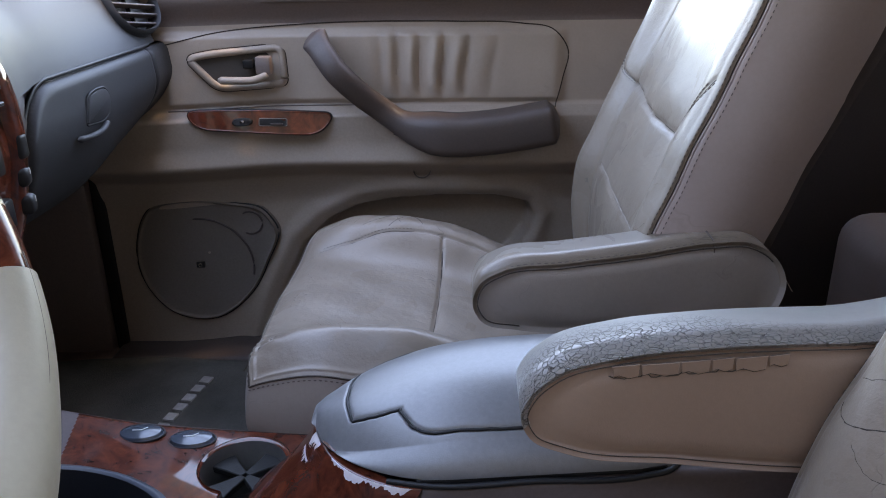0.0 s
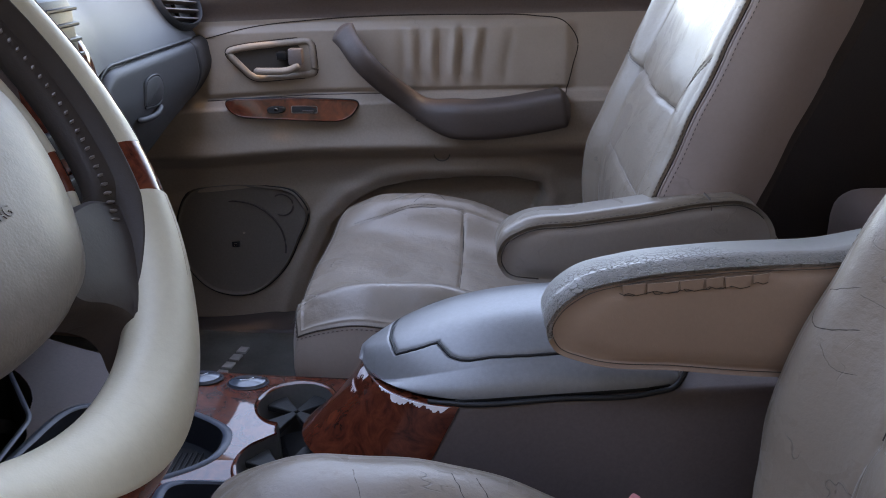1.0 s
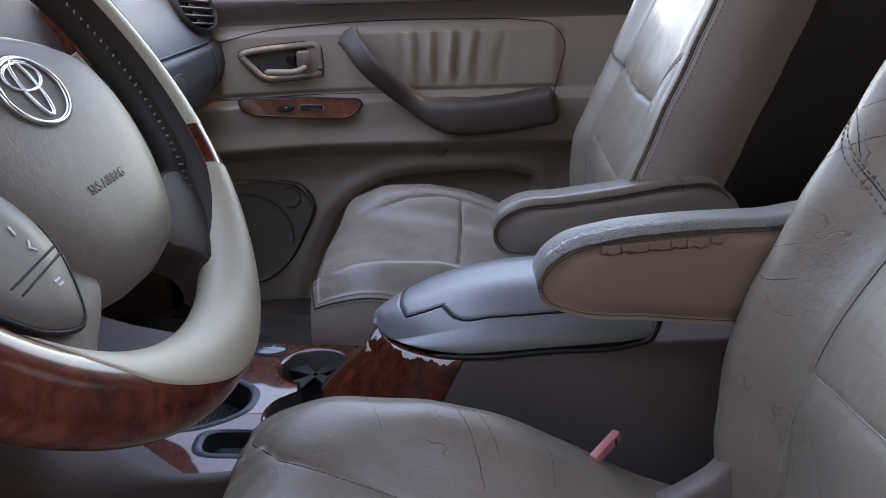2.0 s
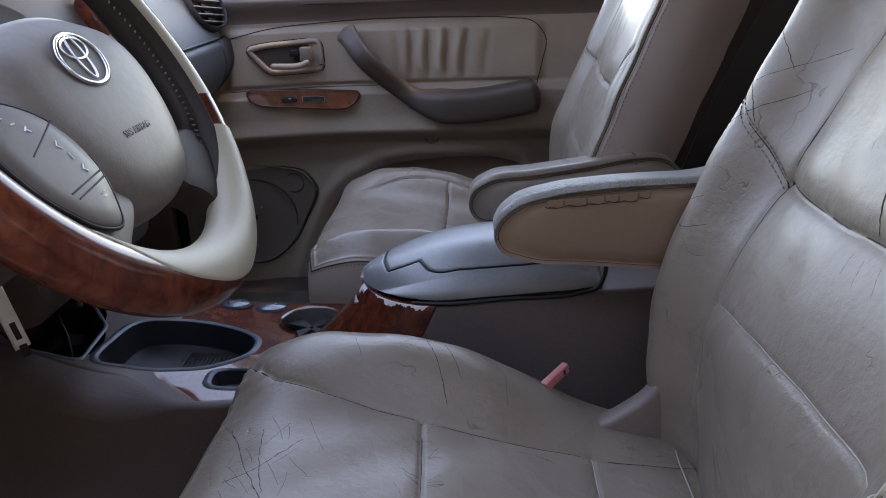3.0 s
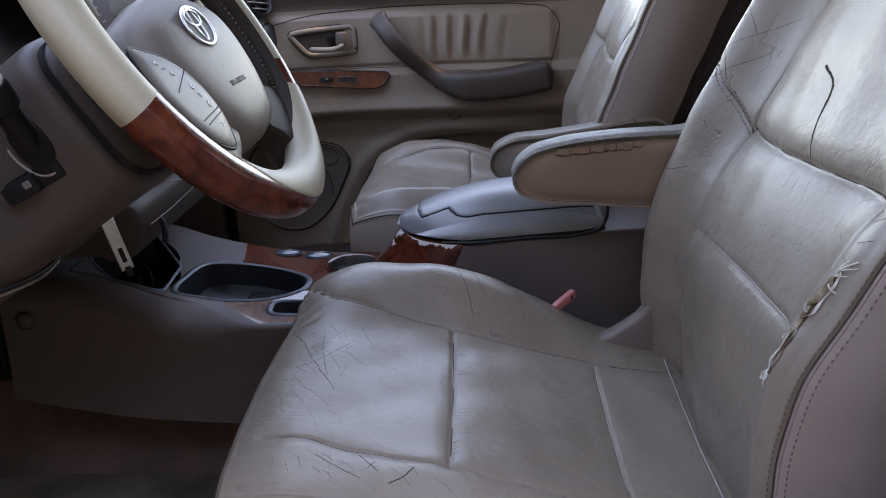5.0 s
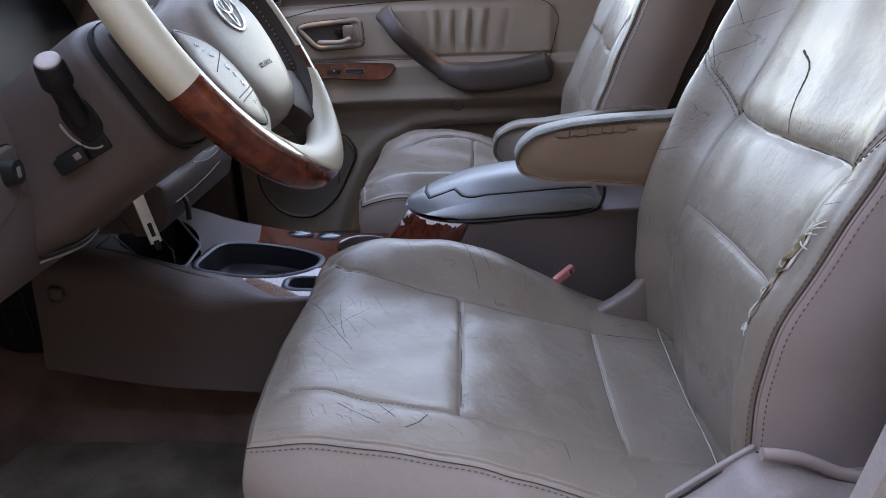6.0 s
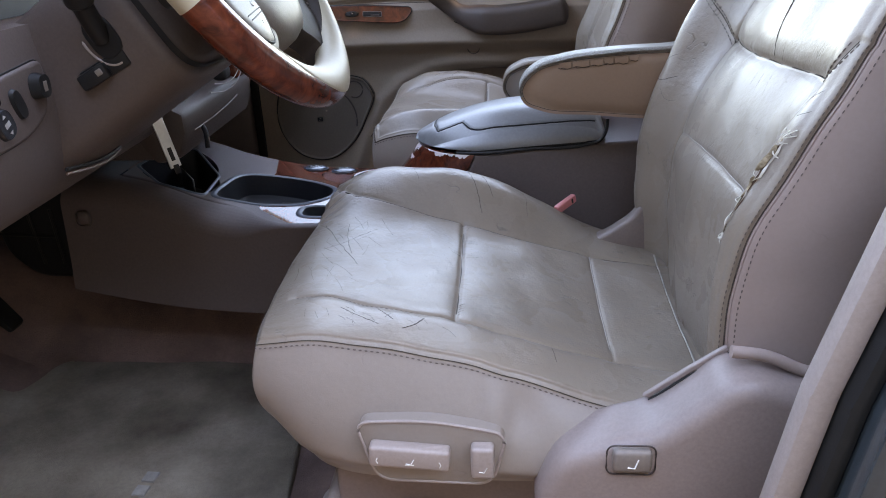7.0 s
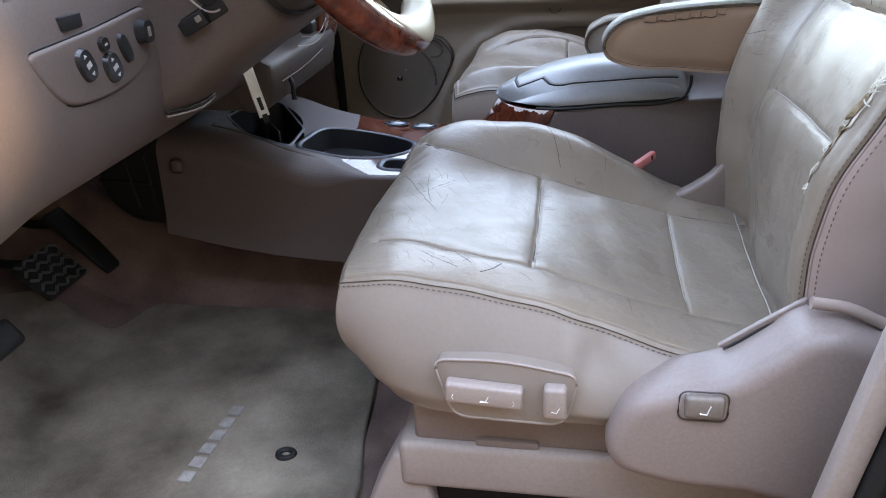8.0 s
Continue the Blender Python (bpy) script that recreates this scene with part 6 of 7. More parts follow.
    def bside(x, v, z, gz, gv, t):
        a = np.clip(t / 0.22, 0, 1) * math.pi / 2
        rest = np.clip((t - 0.22) / 0.78, 0, 1)
        out = 0.014 * np.sin(a) - 0.004 * np.exp(-((t - 0.16) / 0.035) ** 2) + np.abs(gv) * 0.012 * np.sin(rest * math.pi)
        back = 0.014 * (1 - np.cos(a)) + (0.120 if drive else 0.108) * rest
        return x + back, ym + m * (v + gv * out), z + gz * out - 0.02 * rest * np.abs(gv)

    P, F = pillow(N, M, 0.10, btop, bside, 0.76)
    if m < 0:
        F = F[:, ::-1]
    back = link("backrest", P, F[:, ::-1], LEATHER, s, "creased taupe leather backrest with seamed panels", sharp=0)
    two_tone(back, BACK_SIDE, A > 0.80)

    def brim(p, q, t):
        a = max(abs(p), abs(q))
        ph, qh = np.array(p / a), np.array(q / a)
        x, v, z = btop(ph * np.sqrt(1 - 0.10 * qh * qh / 2), qh * np.sqrt(1 - 0.10 * ph * ph / 2))
        gz, gv = np.sign(ph) * abs(ph) ** 6, np.sign(qh) * abs(qh) ** 6
        g = np.hypot(gz, gv)
        x, y, z = bside(x, v, z, gz / g, gv / g, np.array(t))
        return (float(x) - 0.0004, float(y), float(z))
    for sg in (-1, 1):
        tube("edge_seam", [brim(p, sg, 0.165) for p in np.linspace(-0.95, 0.92, 120)], 0.0008, CRACKDARK, back, "dark edge seam", sides=6)
        tube("edge_fold", [brim(p, sg, 0.185) for p in np.linspace(-0.95, 0.92, 120)], 0.0010, BACK_SIDE, back, "raised seam fold", sides=6)
        for tt in (0.11, 0.235):
            stitches("edge_stitching", [[brim(p, sg, tt) for p in np.linspace(-0.92, 0.9, 120)]], STITCH_DARK, back, "edge stitching", 0.0032, 0.0028, 0.0006)
    part("back_shell", prism([(0.33, 0.24), (0.36, 0.30), (0.44, 0.54), (0.60, 0.90), (0.54, 0.91), (0.38, 0.52), (0.29, 0.25)], "y", ym - 0.19, ym + 0.19, 0.015), PLASTIC_LOW, s, "hard seat back shell").location.x = float(dx(0.5)) - 0.015

    def on_back(pts, lift=0.0004, off=0.0):
        q = smooth_path(pts, 6)
        return [(float(bface(np.array(v + off), np.array(z))) - lift, ym + m * (v + off), z) for v, z in q]

    def on_cushion(pts, lift=0.0004):
        return [(x, yc + m * v, float(height(np.array(x), np.array(v))) + lift) for x, v in smooth_path(pts, 6)]

    for k in (4, 5):
        for off in (-0.004, 0.004):
            stitches("seam_stitching", [on_back(seams_b[k][0], 0.0004, off)], STITCH_DARK, back, "", 0.004, 0.002, 0.0006)
        tube("bolster_seam", on_back(seams_b[k][0], -0.0004), 0.0009, CRACKDARK, back, "dark bolster seam", sides=5)
    tube("panel_seam", on_back(seams_b[2][0], -0.0003), 0.0011, CRACKDARK, back, "dark panel seam", sides=5)
    tube("panel_seam", on_back([(inn, 0.455), (inn - 0.001, 0.51), (inn - 0.002, 0.567), (inn + 0.010, 0.70), (inn + 0.013, 0.80), (-0.135, 0.92)], -0.0003), 0.0012, CRACKDARK, back, "dark panel seam", sides=5)
    tube("panel_piping", on_back(seams_b[3][0], -0.0002), 0.0010, PALE, back, "pale worn piping", sides=6)
    tube("panel_piping", on_back([(inn, 0.448), (inn - 0.003, 0.40), (inn - 0.006, 0.33)], -0.0004), 0.0007, PALE, back, "pale worn piping", sides=6)
    for pts, r in (BACKCRACKS if drive else BACKCRACKS[:2]):
        run = on_back(ragged(pts, len(pts) * 7 + int(1e4 * abs(pts[0][0]))), -0.0002)[::3]
        wide = r > 0.0015
        tube("crack", run, (0.95 if wide else 0.5) * r, CRACKDARK, back, "dark leather crack", sides=6, taper=[0.2] + [random.Random(k).uniform(0.55, 1.1) * (1.0 - 0.6 * k / len(run) if wide else 1.0) for k in range(len(run) - 2)] + [0.2])
    tube("cross_seam", on_cushion(CSEAMS[2], -0.0002), 0.0010, CRACKDARK, cushion, "dark seam across the cushion", sides=5)
    tube("side_seam", on_cushion(CSEAMS[0], -0.0002), 0.0008, CRACKDARK, cushion, "dark bolster seam", sides=5)
    tube("side_seam", on_cushion(CSEAMS[1][:4], -0.0002), 0.0007, CRACKDARK, cushion, "dark bolster seam", sides=5)
    tube("rear_piping", on_cushion(CSEAMS[3], -0.0001), 0.0010, PALE, cushion, "pale worn piping", sides=6)
    tube("joint_piping", on_cushion([(0.236, -0.160), (0.235, 0.0), (0.236, 0.150)], 0.0030), 0.0012, PALE, cushion, "pale worn piping at the backrest", sides=6)
    stitches("seam_stitching", [on_cushion([(x, v + 0.003) for x, v in CSEAMS[1][:4]], 0.0)], STITCH_DARK, cushion, "", 0.003, 0.0025, 0.0006)
    for pts, r in (SEATCRACKS if drive else SEATCRACKS[6:14] + [q for q in PASSCRACKS if min(p[1] for p in q[0]) > -0.2]):
        run = on_cushion(ragged(pts, len(pts) * 7 + int(1e4 * abs(pts[0][0]))), -0.0002)[::3]
        tube("crack", run, 0.58 * r, CRACKDARK, cushion, "dark leather crack", sides=5, taper=[0.2] + [random.Random(k).uniform(0.5, 1.1) for k in range(len(run) - 2)] + [0.2])

    # hairline wrinkles: a web on the worn front, short puckers along the seams
    if drive:
        fr = random.Random(41)
        webs = []
        for k in range(24):
            x0, v0 = fr.uniform(-0.236, -0.150), fr.uniform(-0.105, 0.12)
            an, ln = fr.choice((0.9, 2.2, 1.5)) + fr.uniform(-0.25, 0.25), fr.uniform(0.015, 0.055)
            webs.append([(x0, v0), (x0 + ln * 0.5 * math.cos(an) + fr.uniform(-0.002, 0.002), v0 + ln * 0.5 * math.sin(an)), (x0 + ln * math.cos(an), v0 + ln * math.sin(an))])
        for k in range(26):
            v0, sg = fr.uniform(-0.108, 0.155), fr.choice((-1, 1, 1))
            ln = fr.uniform(0.006, 0.020)
            webs.append([(-0.033 + sg * 0.004, v0), (-0.033 + sg * (0.004 + ln / 2), v0 - 0.002), (-0.033 + sg * (0.004 + ln), v0 - fr.uniform(0.002, 0.010))])
        for k in range(9):
            x0 = fr.uniform(-0.20, -0.02)
            ln = fr.uniform(0.010, 0.030)
            v0 = fr.uniform(0.166, 0.196)
            webs.append([(x0, v0), (x0 + ln * 0.5, v0 + ln * 0.35), (x0 + ln * 0.8, v0 + ln * 0.8)])
        for k, pts in enumerate(webs):
            run = on_cushion(ragged(pts, 300 + k, 0.15), -0.0001)[::3]
            tube("wrinkle", run, fr.uniform(0.00018, 0.00034), CRACKDARK, cushion, "hairline leather wrinkle", sides=4, taper=[0.2] + [0.9] * (len(run) - 2) + [0.2])

    # base: rails and hinge cover
    part("base", box((-0.178, yc - 0.250, 0.076), (0.26, yc + 0.250, 0.142), 0.010, 3), SILLTRIM, s, "taupe seat base cover")
    for k in (-1, 1):
        part("rail_foot", prism([(-0.228, 0.0), (-0.222, 0.045), (-0.185, 0.120), (-0.150, 0.118), (-0.135, 0.0)], "y", yc + k * 0.215 - 0.03, yc + k * 0.215 + 0.03, 0.008, 3), SILLTRIM, s, "pale rail foot cover")
        part("rail", box((-0.16, yc + k * 0.20 - 0.02, 0.012), (0.28, yc + k * 0.20 + 0.02, 0.08), 0.006), BLACK, s, "black seat rail")
    part("base_step", box((-0.160, yc - 0.238, 0.130), (0.26, yc + 0.238, 0.205), 0.008, 3), PLASTIC, s, "moulded step of the base cover")
    part("base_notch", box((-0.088, yc - 0.244, 0.136), (-0.016, yc + 0.244, 0.150), 0.004, 2), PLASTIC, s, "small raised block on the base")
    return s, cushion, on_back


# seams and cracks of the cushions as (along, across), of the backrests as (across, up)
CSEAMS = [
    [(-0.244, -0.200), (-0.196, -0.152), (-0.143, -0.135), (-0.085, -0.122), (-0.028, -0.115), (0.051, -0.117), (0.14, -0.130), (0.25, -0.14)],
    [(-0.210, 0.134), (-0.168, 0.139), (-0.125, 0.158), (-0.074, 0.163), (-0.033, 0.162), (0.05, 0.163), (0.143, 0.145), (0.25, 0.15)],
    [(-0.038, -0.116), (-0.033, 0.025), (-0.030, 0.162)],
    [(0.140, -0.132), (0.141, 0.010), (0.143, 0.142)],
]
SEATCRACKS = [
    ([(-0.228, -0.092), (-0.189, -0.009), (-0.155, 0.052)], 0.0010), ([(-0.211, 0.0), (-0.187, -0.015), (-0.150, -0.068)], 0.0009), ([(-0.193, -0.083), (-0.184, -0.030), (-0.171, 0.018)], 0.0009),
    ([(-0.240, -0.105), (-0.213, -0.061)], 0.0007), ([(-0.220, 0.024), (-0.189, 0.028)], 0.0007), ([(-0.212, 0.009), (-0.183, 0.055)], 0.0007),
    ([(-0.153, 0.170), (-0.129, 0.189), (-0.105, 0.205)], 0.0010), ([(-0.113, 0.168), (-0.103, 0.180), (-0.092, 0.192)], 0.0011), ([(-0.102, 0.190), (-0.095, 0.176)], 0.0009),
    ([(-0.081, 0.206), (-0.070, 0.194), (-0.061, 0.176)], 0.0014), ([(-0.167, 0.175), (-0.159, 0.195)], 0.0007), ([(-0.178, 0.182), (-0.170, 0.200)], 0.0007), ([(-0.190, 0.176), (-0.186, 0.196)], 0.0006), ([(-0.135, 0.196), (-0.130, 0.214)], 0.0006),
    ([(-0.036, -0.205), (-0.020, -0.165), (-0.012, -0.135)], 0.0010), ([(-0.016, -0.208), (0.004, -0.160)], 0.0009), ([(-0.115, -0.200), (-0.103, -0.165)], 0.0007), ([(0.050, -0.190), (0.052, -0.150)], 0.0006),
    ([(0.074, 0.166), (0.076, 0.178), (0.078, 0.196)], 0.0008), ([(-0.033, -0.100), (-0.025, -0.112), (-0.017, -0.112)], 0.0006), ([(-0.030, -0.064), (-0.018, -0.086)], 0.0006), ([(-0.028, -0.030), (-0.014, -0.044)], 0.0006), ([(-0.060, -0.022), (-0.042, 0.013)], 0.0006), ([(-0.055, -0.060), (-0.042, -0.040)], 0.0005), ([(-0.026, 0.05), (-0.015, 0.045)], 0.0006), ([(-0.026, 0.09), (-0.012, 0.088)], 0.0006), ([(0.06, -0.105), (0.08, -0.108), (0.10, -0.104)], 0.0007),
]
PASSCRACKS = [([(-0.198, -0.09), (-0.182, -0.098), (-0.164, -0.12)], 0.0008), ([(-0.181, -0.083), (-0.165, -0.097), (-0.132, -0.197)], 0.0008), ([(-0.137, -0.227), (-0.132, -0.235), (-0.128, -0.243)], 0.0008), ([(-0.154, -0.233), (-0.149, -0.238), (-0.143, -0.242)], 0.0008), ([(-0.118, -0.224), (-0.112, -0.231), (-0.108, -0.24)], 0.0008), ([(-0.106, -0.217), (-0.1, -0.226), (-0.094, -0.234)], 0.0008), ([(-0.153, -0.081), (-0.143, -0.094), (-0.124, -0.153)], 0.0008), ([(-0.166, -0.224), (-0.155, -0.22), (-0.137, -0.217)], 0.0008), ([(-0.112, -0.101), (-0.097, -0.13), (-0.086, -0.121)], 0.0008), ([(-0.088, -0.224), (-0.081, -0.232), (-0.076, -0.238)], 0.0008)]
BACKCRACKS = [
    ([(-0.205, 0.50), (-0.19, 0.485), (-0.18, 0.487)], 0.0006), ([(-0.20, 0.54), (-0.185, 0.535)], 0.0006),
    ([(-0.033, 0.656), (0.005, 0.642), (0.017, 0.613), (0.033, 0.582)], 0.0019), ([(-0.225, 0.705), (-0.205, 0.690), (-0.190, 0.668)], 0.0010), ([(-0.228, 0.662), (-0.208, 0.642), (-0.196, 0.618)], 0.0012),
    ([(-0.228, 0.606), (-0.205, 0.628), (-0.172, 0.652)], 0.0009), ([(-0.232, 0.512), (-0.215, 0.508), (-0.190, 0.517)], 0.0010), ([(-0.226, 0.532), (-0.200, 0.545)], 0.0008), ([(-0.215, 0.655), (-0.18, 0.678), (-0.16, 0.69)], 0.0008),
    ([(0.196, 0.575), (0.212, 0.585)], 0.0009), ([(0.198, 0.560), (0.214, 0.568)], 0.0009), ([(0.195, 0.548), (0.213, 0.546)], 0.0008), ([(0.05, 0.600), (0.056, 0.580)], 0.0007), ([(0.02, 0.565), (0.025, 0.548)], 0.0006), ([(0.035, 0.565), (0.045, 0.545)], 0.0006), ([(0.055, 0.567), (0.07, 0.548)], 0.0006),
]
driver, d_cushion, d_on = seat("bucket_seat", -0.367, -0.380, -1, lambda z: 0.0 * z, True, "worn taupe leather driver seat with torn backrest seam", 0.018, 0.235, -0.148)
passenger, p_cushion, p_on = seat("bucket_seat", 0.390, 0.428, 1, lambda z: -0.054 - 0.06 * (z - 0.5), False, "worn taupe leather passenger seat", -0.012, 0.205, -0.133)

# arm rests
def armrest(pts, y0, y1, band, cheek, parent, label):
    V, F, I = slab(loop(pts, 8), y0, y1, 0.005, 6, 0.003)
    zc = np.array([np.mean([V[k][2] for k in f]) for f in F])
    xc = np.array([np.mean([V[k][0] for k in f]) for f in F])
    mid = np.interp(xc, [min(p[0] for p in pts), min(p[0] for p in pts) + 0.03, max(p[0] for p in pts)], [pts[0][1] - 0.012, pts[0][1] + 0.012, pts[0][1] + 0.02])
    I = np.where(zc < mid, 1, np.array(I))
    a = link("armrest", V, F, band, parent, label, sharp=0)
    two_tone(a, cheek, I)
    return a


DA = [(0.041, 0.487), (0.047, 0.503), (0.064, 0.519), (0.105, 0.532), (0.16, 0.539), (0.25, 0.543), (0.36, 0.545), (0.375, 0.50), (0.30, 0.446), (0.22, 0.445), (0.147, 0.451), (0.071, 0.459), (0.048, 0.470)]
da = armrest(DA, -0.130, -0.076, LEATHER_CRACKED, ARM_SIDE, driver, "folding armrest, badly cracked on top, tan sides")
DAL = loop(DA, 8)
IN = inset(DAL, 0.0045)
tube("arm_seam", [(x, -0.1298, z) for x, z in IN], 0.0004, CRACKDARK, da, "dark edge seam", closed=True)
# peeling flakes below the cracked top
rng = random.Random(11)
xs = 0.098
while xs < 0.205:
    w = rng.uniform(0.012, 0.026)
    zt = 0.5275 + 0.08 * (xs - 0.098)
    h = rng.uniform(0.006, 0.010)
    poly = [(xs, zt), (xs + w * 0.5, zt + 0.001), (xs + w - 0.001, zt + 0.002), (xs + w - 0.0015, zt - h * 0.8), (xs + w * 0.6, zt - h), (xs + w * 0.25, zt - h * 0.75), (xs + 0.001, zt - h * 0.95)]
    # dark copy set a little lower paints the shade under each flake
    part("flake_shadow", prism([(x + 0.0003, z - (0.0010 if z < zt else 0.0)) for x, z in poly], "y", -0.1328, -0.1320, 0.0003, 1), CRACKDARK, da, "dark strip painted as the shade under the flake")
    part("peeling_flake", prism(poly, "y", -0.1338, -0.1329, 0.0003, 1), ARM_SIDE, da, "peeling leather flake")
    xs += w
jag = []
for k in range(30):
    x = 0.096 + 0.098 * k / 29
    jag.append((x, -0.1332, 0.5185 + 0.08 * (x - 0.096) + rng.uniform(-0.0008, 0.0008) + (0.003 if k % 7 == 0 else 0)))
tube("peel_edge", jag, 0.0004, CRACKDARK, da, "ragged dark peeling edge", sides=5)
PA = [(0.012, 0.428), (0.019, 0.452), (0.040, 0.466), (0.105, 0.475), (0.18, 0.485), (0.255, 0.497), (0.289, 0.497), (0.317, 0.480), (0.330, 0.452), (0.320, 0.418), (0.27, 0.402), (0.16, 0.398), (0.06, 0.400), (0.021, 0.410)]
pa = armrest(PA, 0.165, 0.232, LEATHER, LEATHER_SIDE, passenger, "folding leather armrest with stitched edge")
PAL = loop(PA, 8)
IN = inset(PAL, 0.005)
stitches("arm_stitching", [[(x, 0.1695, z + 0.0052) for x, z in IN if z > 0.455 and x < 0.25]], STITCH_DARK, pa, "", 0.004, 0.003, 0.0005)
k0 = min(range(len(IN)), key=lambda k: IN[k][1] + 0.6 * abs(IN[k][0] - 0.06))
run = [IN[(k0 + k) % len(IN)] for k in range(len(IN))]
run = run if run[4][0] < run[0][0] else [run[0]] + run[:0:-1]
last = next(k for k, q in enumerate(run) if q[0] > 0.315)
tube("arm_seam", [(x, 0.1652, z) for x, z in run[:last]], 0.0007, CRACKDARK, pa, "dark edge seam", sides=6)
tube("cross_seam", [(0.254, 0.1645, 0.474), (0.254, 0.166, 0.4905), (0.254, 0.174, 0.4975), (0.254, 0.225, 0.4975)], 0.0009, STITCH_DARK, pa)
tube("loose_thread", smooth_path([(0.322, 0.19, 0.440), (0.328, 0.185, 0.458), (0.334, 0.188, 0.453), (0.346, 0.185, 0.435)], 6), 0.0004, THREADS, pa, "loose pale thread")

# driver's seat: hinge cover, switches, tear
HC = [(0.054, 0.195), (0.060, 0.225), (0.075, 0.250), (0.112, 0.268), (0.164, 0.284), (0.203, 0.314), (0.232, 0.338), (0.252, 0.342), (0.290, 0.332), (0.40, 0.315), (0.40, 0.12), (0.19, 0.150), (0.10, 0.158), (0.064, 0.172)]
hc = part("hinge_cover", prism([tuple(q) for q in loop(HC, 5)], "y", -0.670, -0.590, 0.018, 6), HINGE, driver, "smooth taupe plastic hinge cover")
part("cover_flange", prism([(0.160, 0.288), (0.166, 0.286), (0.205, 0.316), (0.238, 0.341), (0.236, 0.346), (0.202, 0.321)], "y", -0.609, -0.603, 0.001, 1), HINGE, hc, "pale loose flange along the cover")
tube("cover_gap", [(x, -0.610, z) for x, z in smooth_path([(0.166, 0.2845), (0.205, 0.315), (0.239, 0.340)], 6)], 0.0013, BLACK, hc)
tube("cover_lip", [(x, -0.635, z) for x, z in smooth_path([(0.232, 0.356), (0.262, 0.352), (0.30, 0.336), (0.40, 0.322)], 6)], 0.0058, BACK_SIDE, hc, "rolled leather fold over the cover", sides=18)
btn = part("lumbar_switch", box((0.125, -0.676, 0.2465), (0.162, -0.664, 0.2715), 0.005, 3), SWITCH, hc, "taupe lumbar switch with white seat symbol")
tube("switch_rim", [(0.1425 + a, -0.6708, 0.259 + b) for a, b in rounded([(-0.0225, -0.0165), (0.0225, -0.0165), (0.0225, 0.0165), (-0.0225, 0.0165)], 0.009)], 0.0009, DARKBROWN, hc, "dark gap round the switch", closed=True)
tube("symbol", [(0.139, -0.6762, 0.2545), (0.1455, -0.6762, 0.2535), (0.1485, -0.6762, 0.2635)], 0.0008, WHITE, btn, "white seat symbol", sides=5)
SPN = rounded([(-0.123, 0.278), (-0.050, 0.281), (0.027, 0.267), (0.012, 0.206), (-0.104, 0.209)], [0.016, 0.03, 0.016, 0.018, 0.018], 6)
span = part("switch_panel", prism([tuple(q) for q in SPN], "y", -0.6465, -0.62, 0.0025, 3), LEATHER_SIDE, driver, "taupe power seat switch panel")
tube("panel_edge", [(x, -0.6458, z) for x, z in SPN], 0.0017, SILLTRIM, span, "raised pale edge", closed=True)
s1 = part("slide_switch", turn(box((-0.040, -0.016, -0.012), (0.040, 0.0, 0.012), 0.004, 3), Matrix.Translation((-0.069, -0.6450, 0.245)) @ Matrix.Rotation(radians(4), 4, "Y")), SILLTRIM, span, "long power seat slide switch")
s2 = part("recline_switch", turn(box((-0.0115, -0.016, -0.018), (0.0115, 0.0, 0.018), 0.004, 3), Matrix.Translation((0.003, -0.6450, 0.241))), SILLTRIM, span, "upright recline switch")
for x0, z0, pt, run in ((-0.101, 0.244, s1, [(0.001, 0.003), (-0.0005, 0), (0.001, -0.003)]), (-0.068, 0.242, s1, [(-0.004, -0.001), (0.001, -0.002), (0.004, 0.004)]), (-0.038, 0.240, s1, [(-0.001, 0.003), (0.0005, 0), (-0.001, -0.003)]), (0.004, 0.234, s2, [(-0.0045, -0.001), (0.0005, -0.002), (0.0035, 0.004)]), (-0.068, 0.2395, s1, [(-0.005, 0), (0.004, 0)])):
    tube("symbol", [(x0 + a, -0.6613, z0 + b) for a, b in run], 0.0005, WHITE, pt, "white symbol", sides=5)

tear = thing("torn_seam_foam", (0.235, -0.585, 0.46), "torn leather seam showing yellowed foam and threads", "tear")
TEARPATH = smooth_path([(0.184, 0.437), (0.193, 0.458), (0.1965, 0.485), (0.1985, 0.505), (0.201, 0.525), (0.205, 0.543)], 10)
TEARHOLE = surface("torn_dark_brown", (0.085, 0.045, 0.028), 0.9, 0.5, 150.0, 700.0, 0.6, spec=0.1)


def tear_strip(name, k0, k1, left, right, lift, material, label, seed, rough=0.5):
    """A ragged strip along the tear between two of its points; left and right: its reach to both sides."""
    rag = random.Random(seed)
    run = TEARPATH[k0:k1 + 1]
    V, F = [], []
    n = len(run)
    knots = [[rag.uniform(-1, 1) for q in range(n // 3 + 3)] for side in range(3)]
    wave = lambda side, i: float(np.interp(i / 3, np.arange(n // 3 + 3), knots[side]))
    for i, (v, z) in enumerate(run):
        end = min(1.0, min(i, n - 1 - i) / 3 + 0.15)
        lo, hi = left * end * (1 + rough * wave(0, i)), right * end * (1 + rough * wave(1, i))
        for j in range(5):
            w = lo + (hi - lo) * j / 4
            x, y, zz = d_on([(v + w, z), (v + w, z + 0.001)], 0.0)[0]
            V.append((x - lift * (0.25 + math.sin(math.pi * (j + 0.5) / 5)) * (0.85 + 0.4 * wave(2, i)), y, z))
    for i in range(n - 1):
        F += [(i * 5 + j, i * 5 + j + 1, i * 5 + j + 6, i * 5 + j + 5) for j in range(4)]
    return link(name, V, F, material, tear, label, sharp=0)


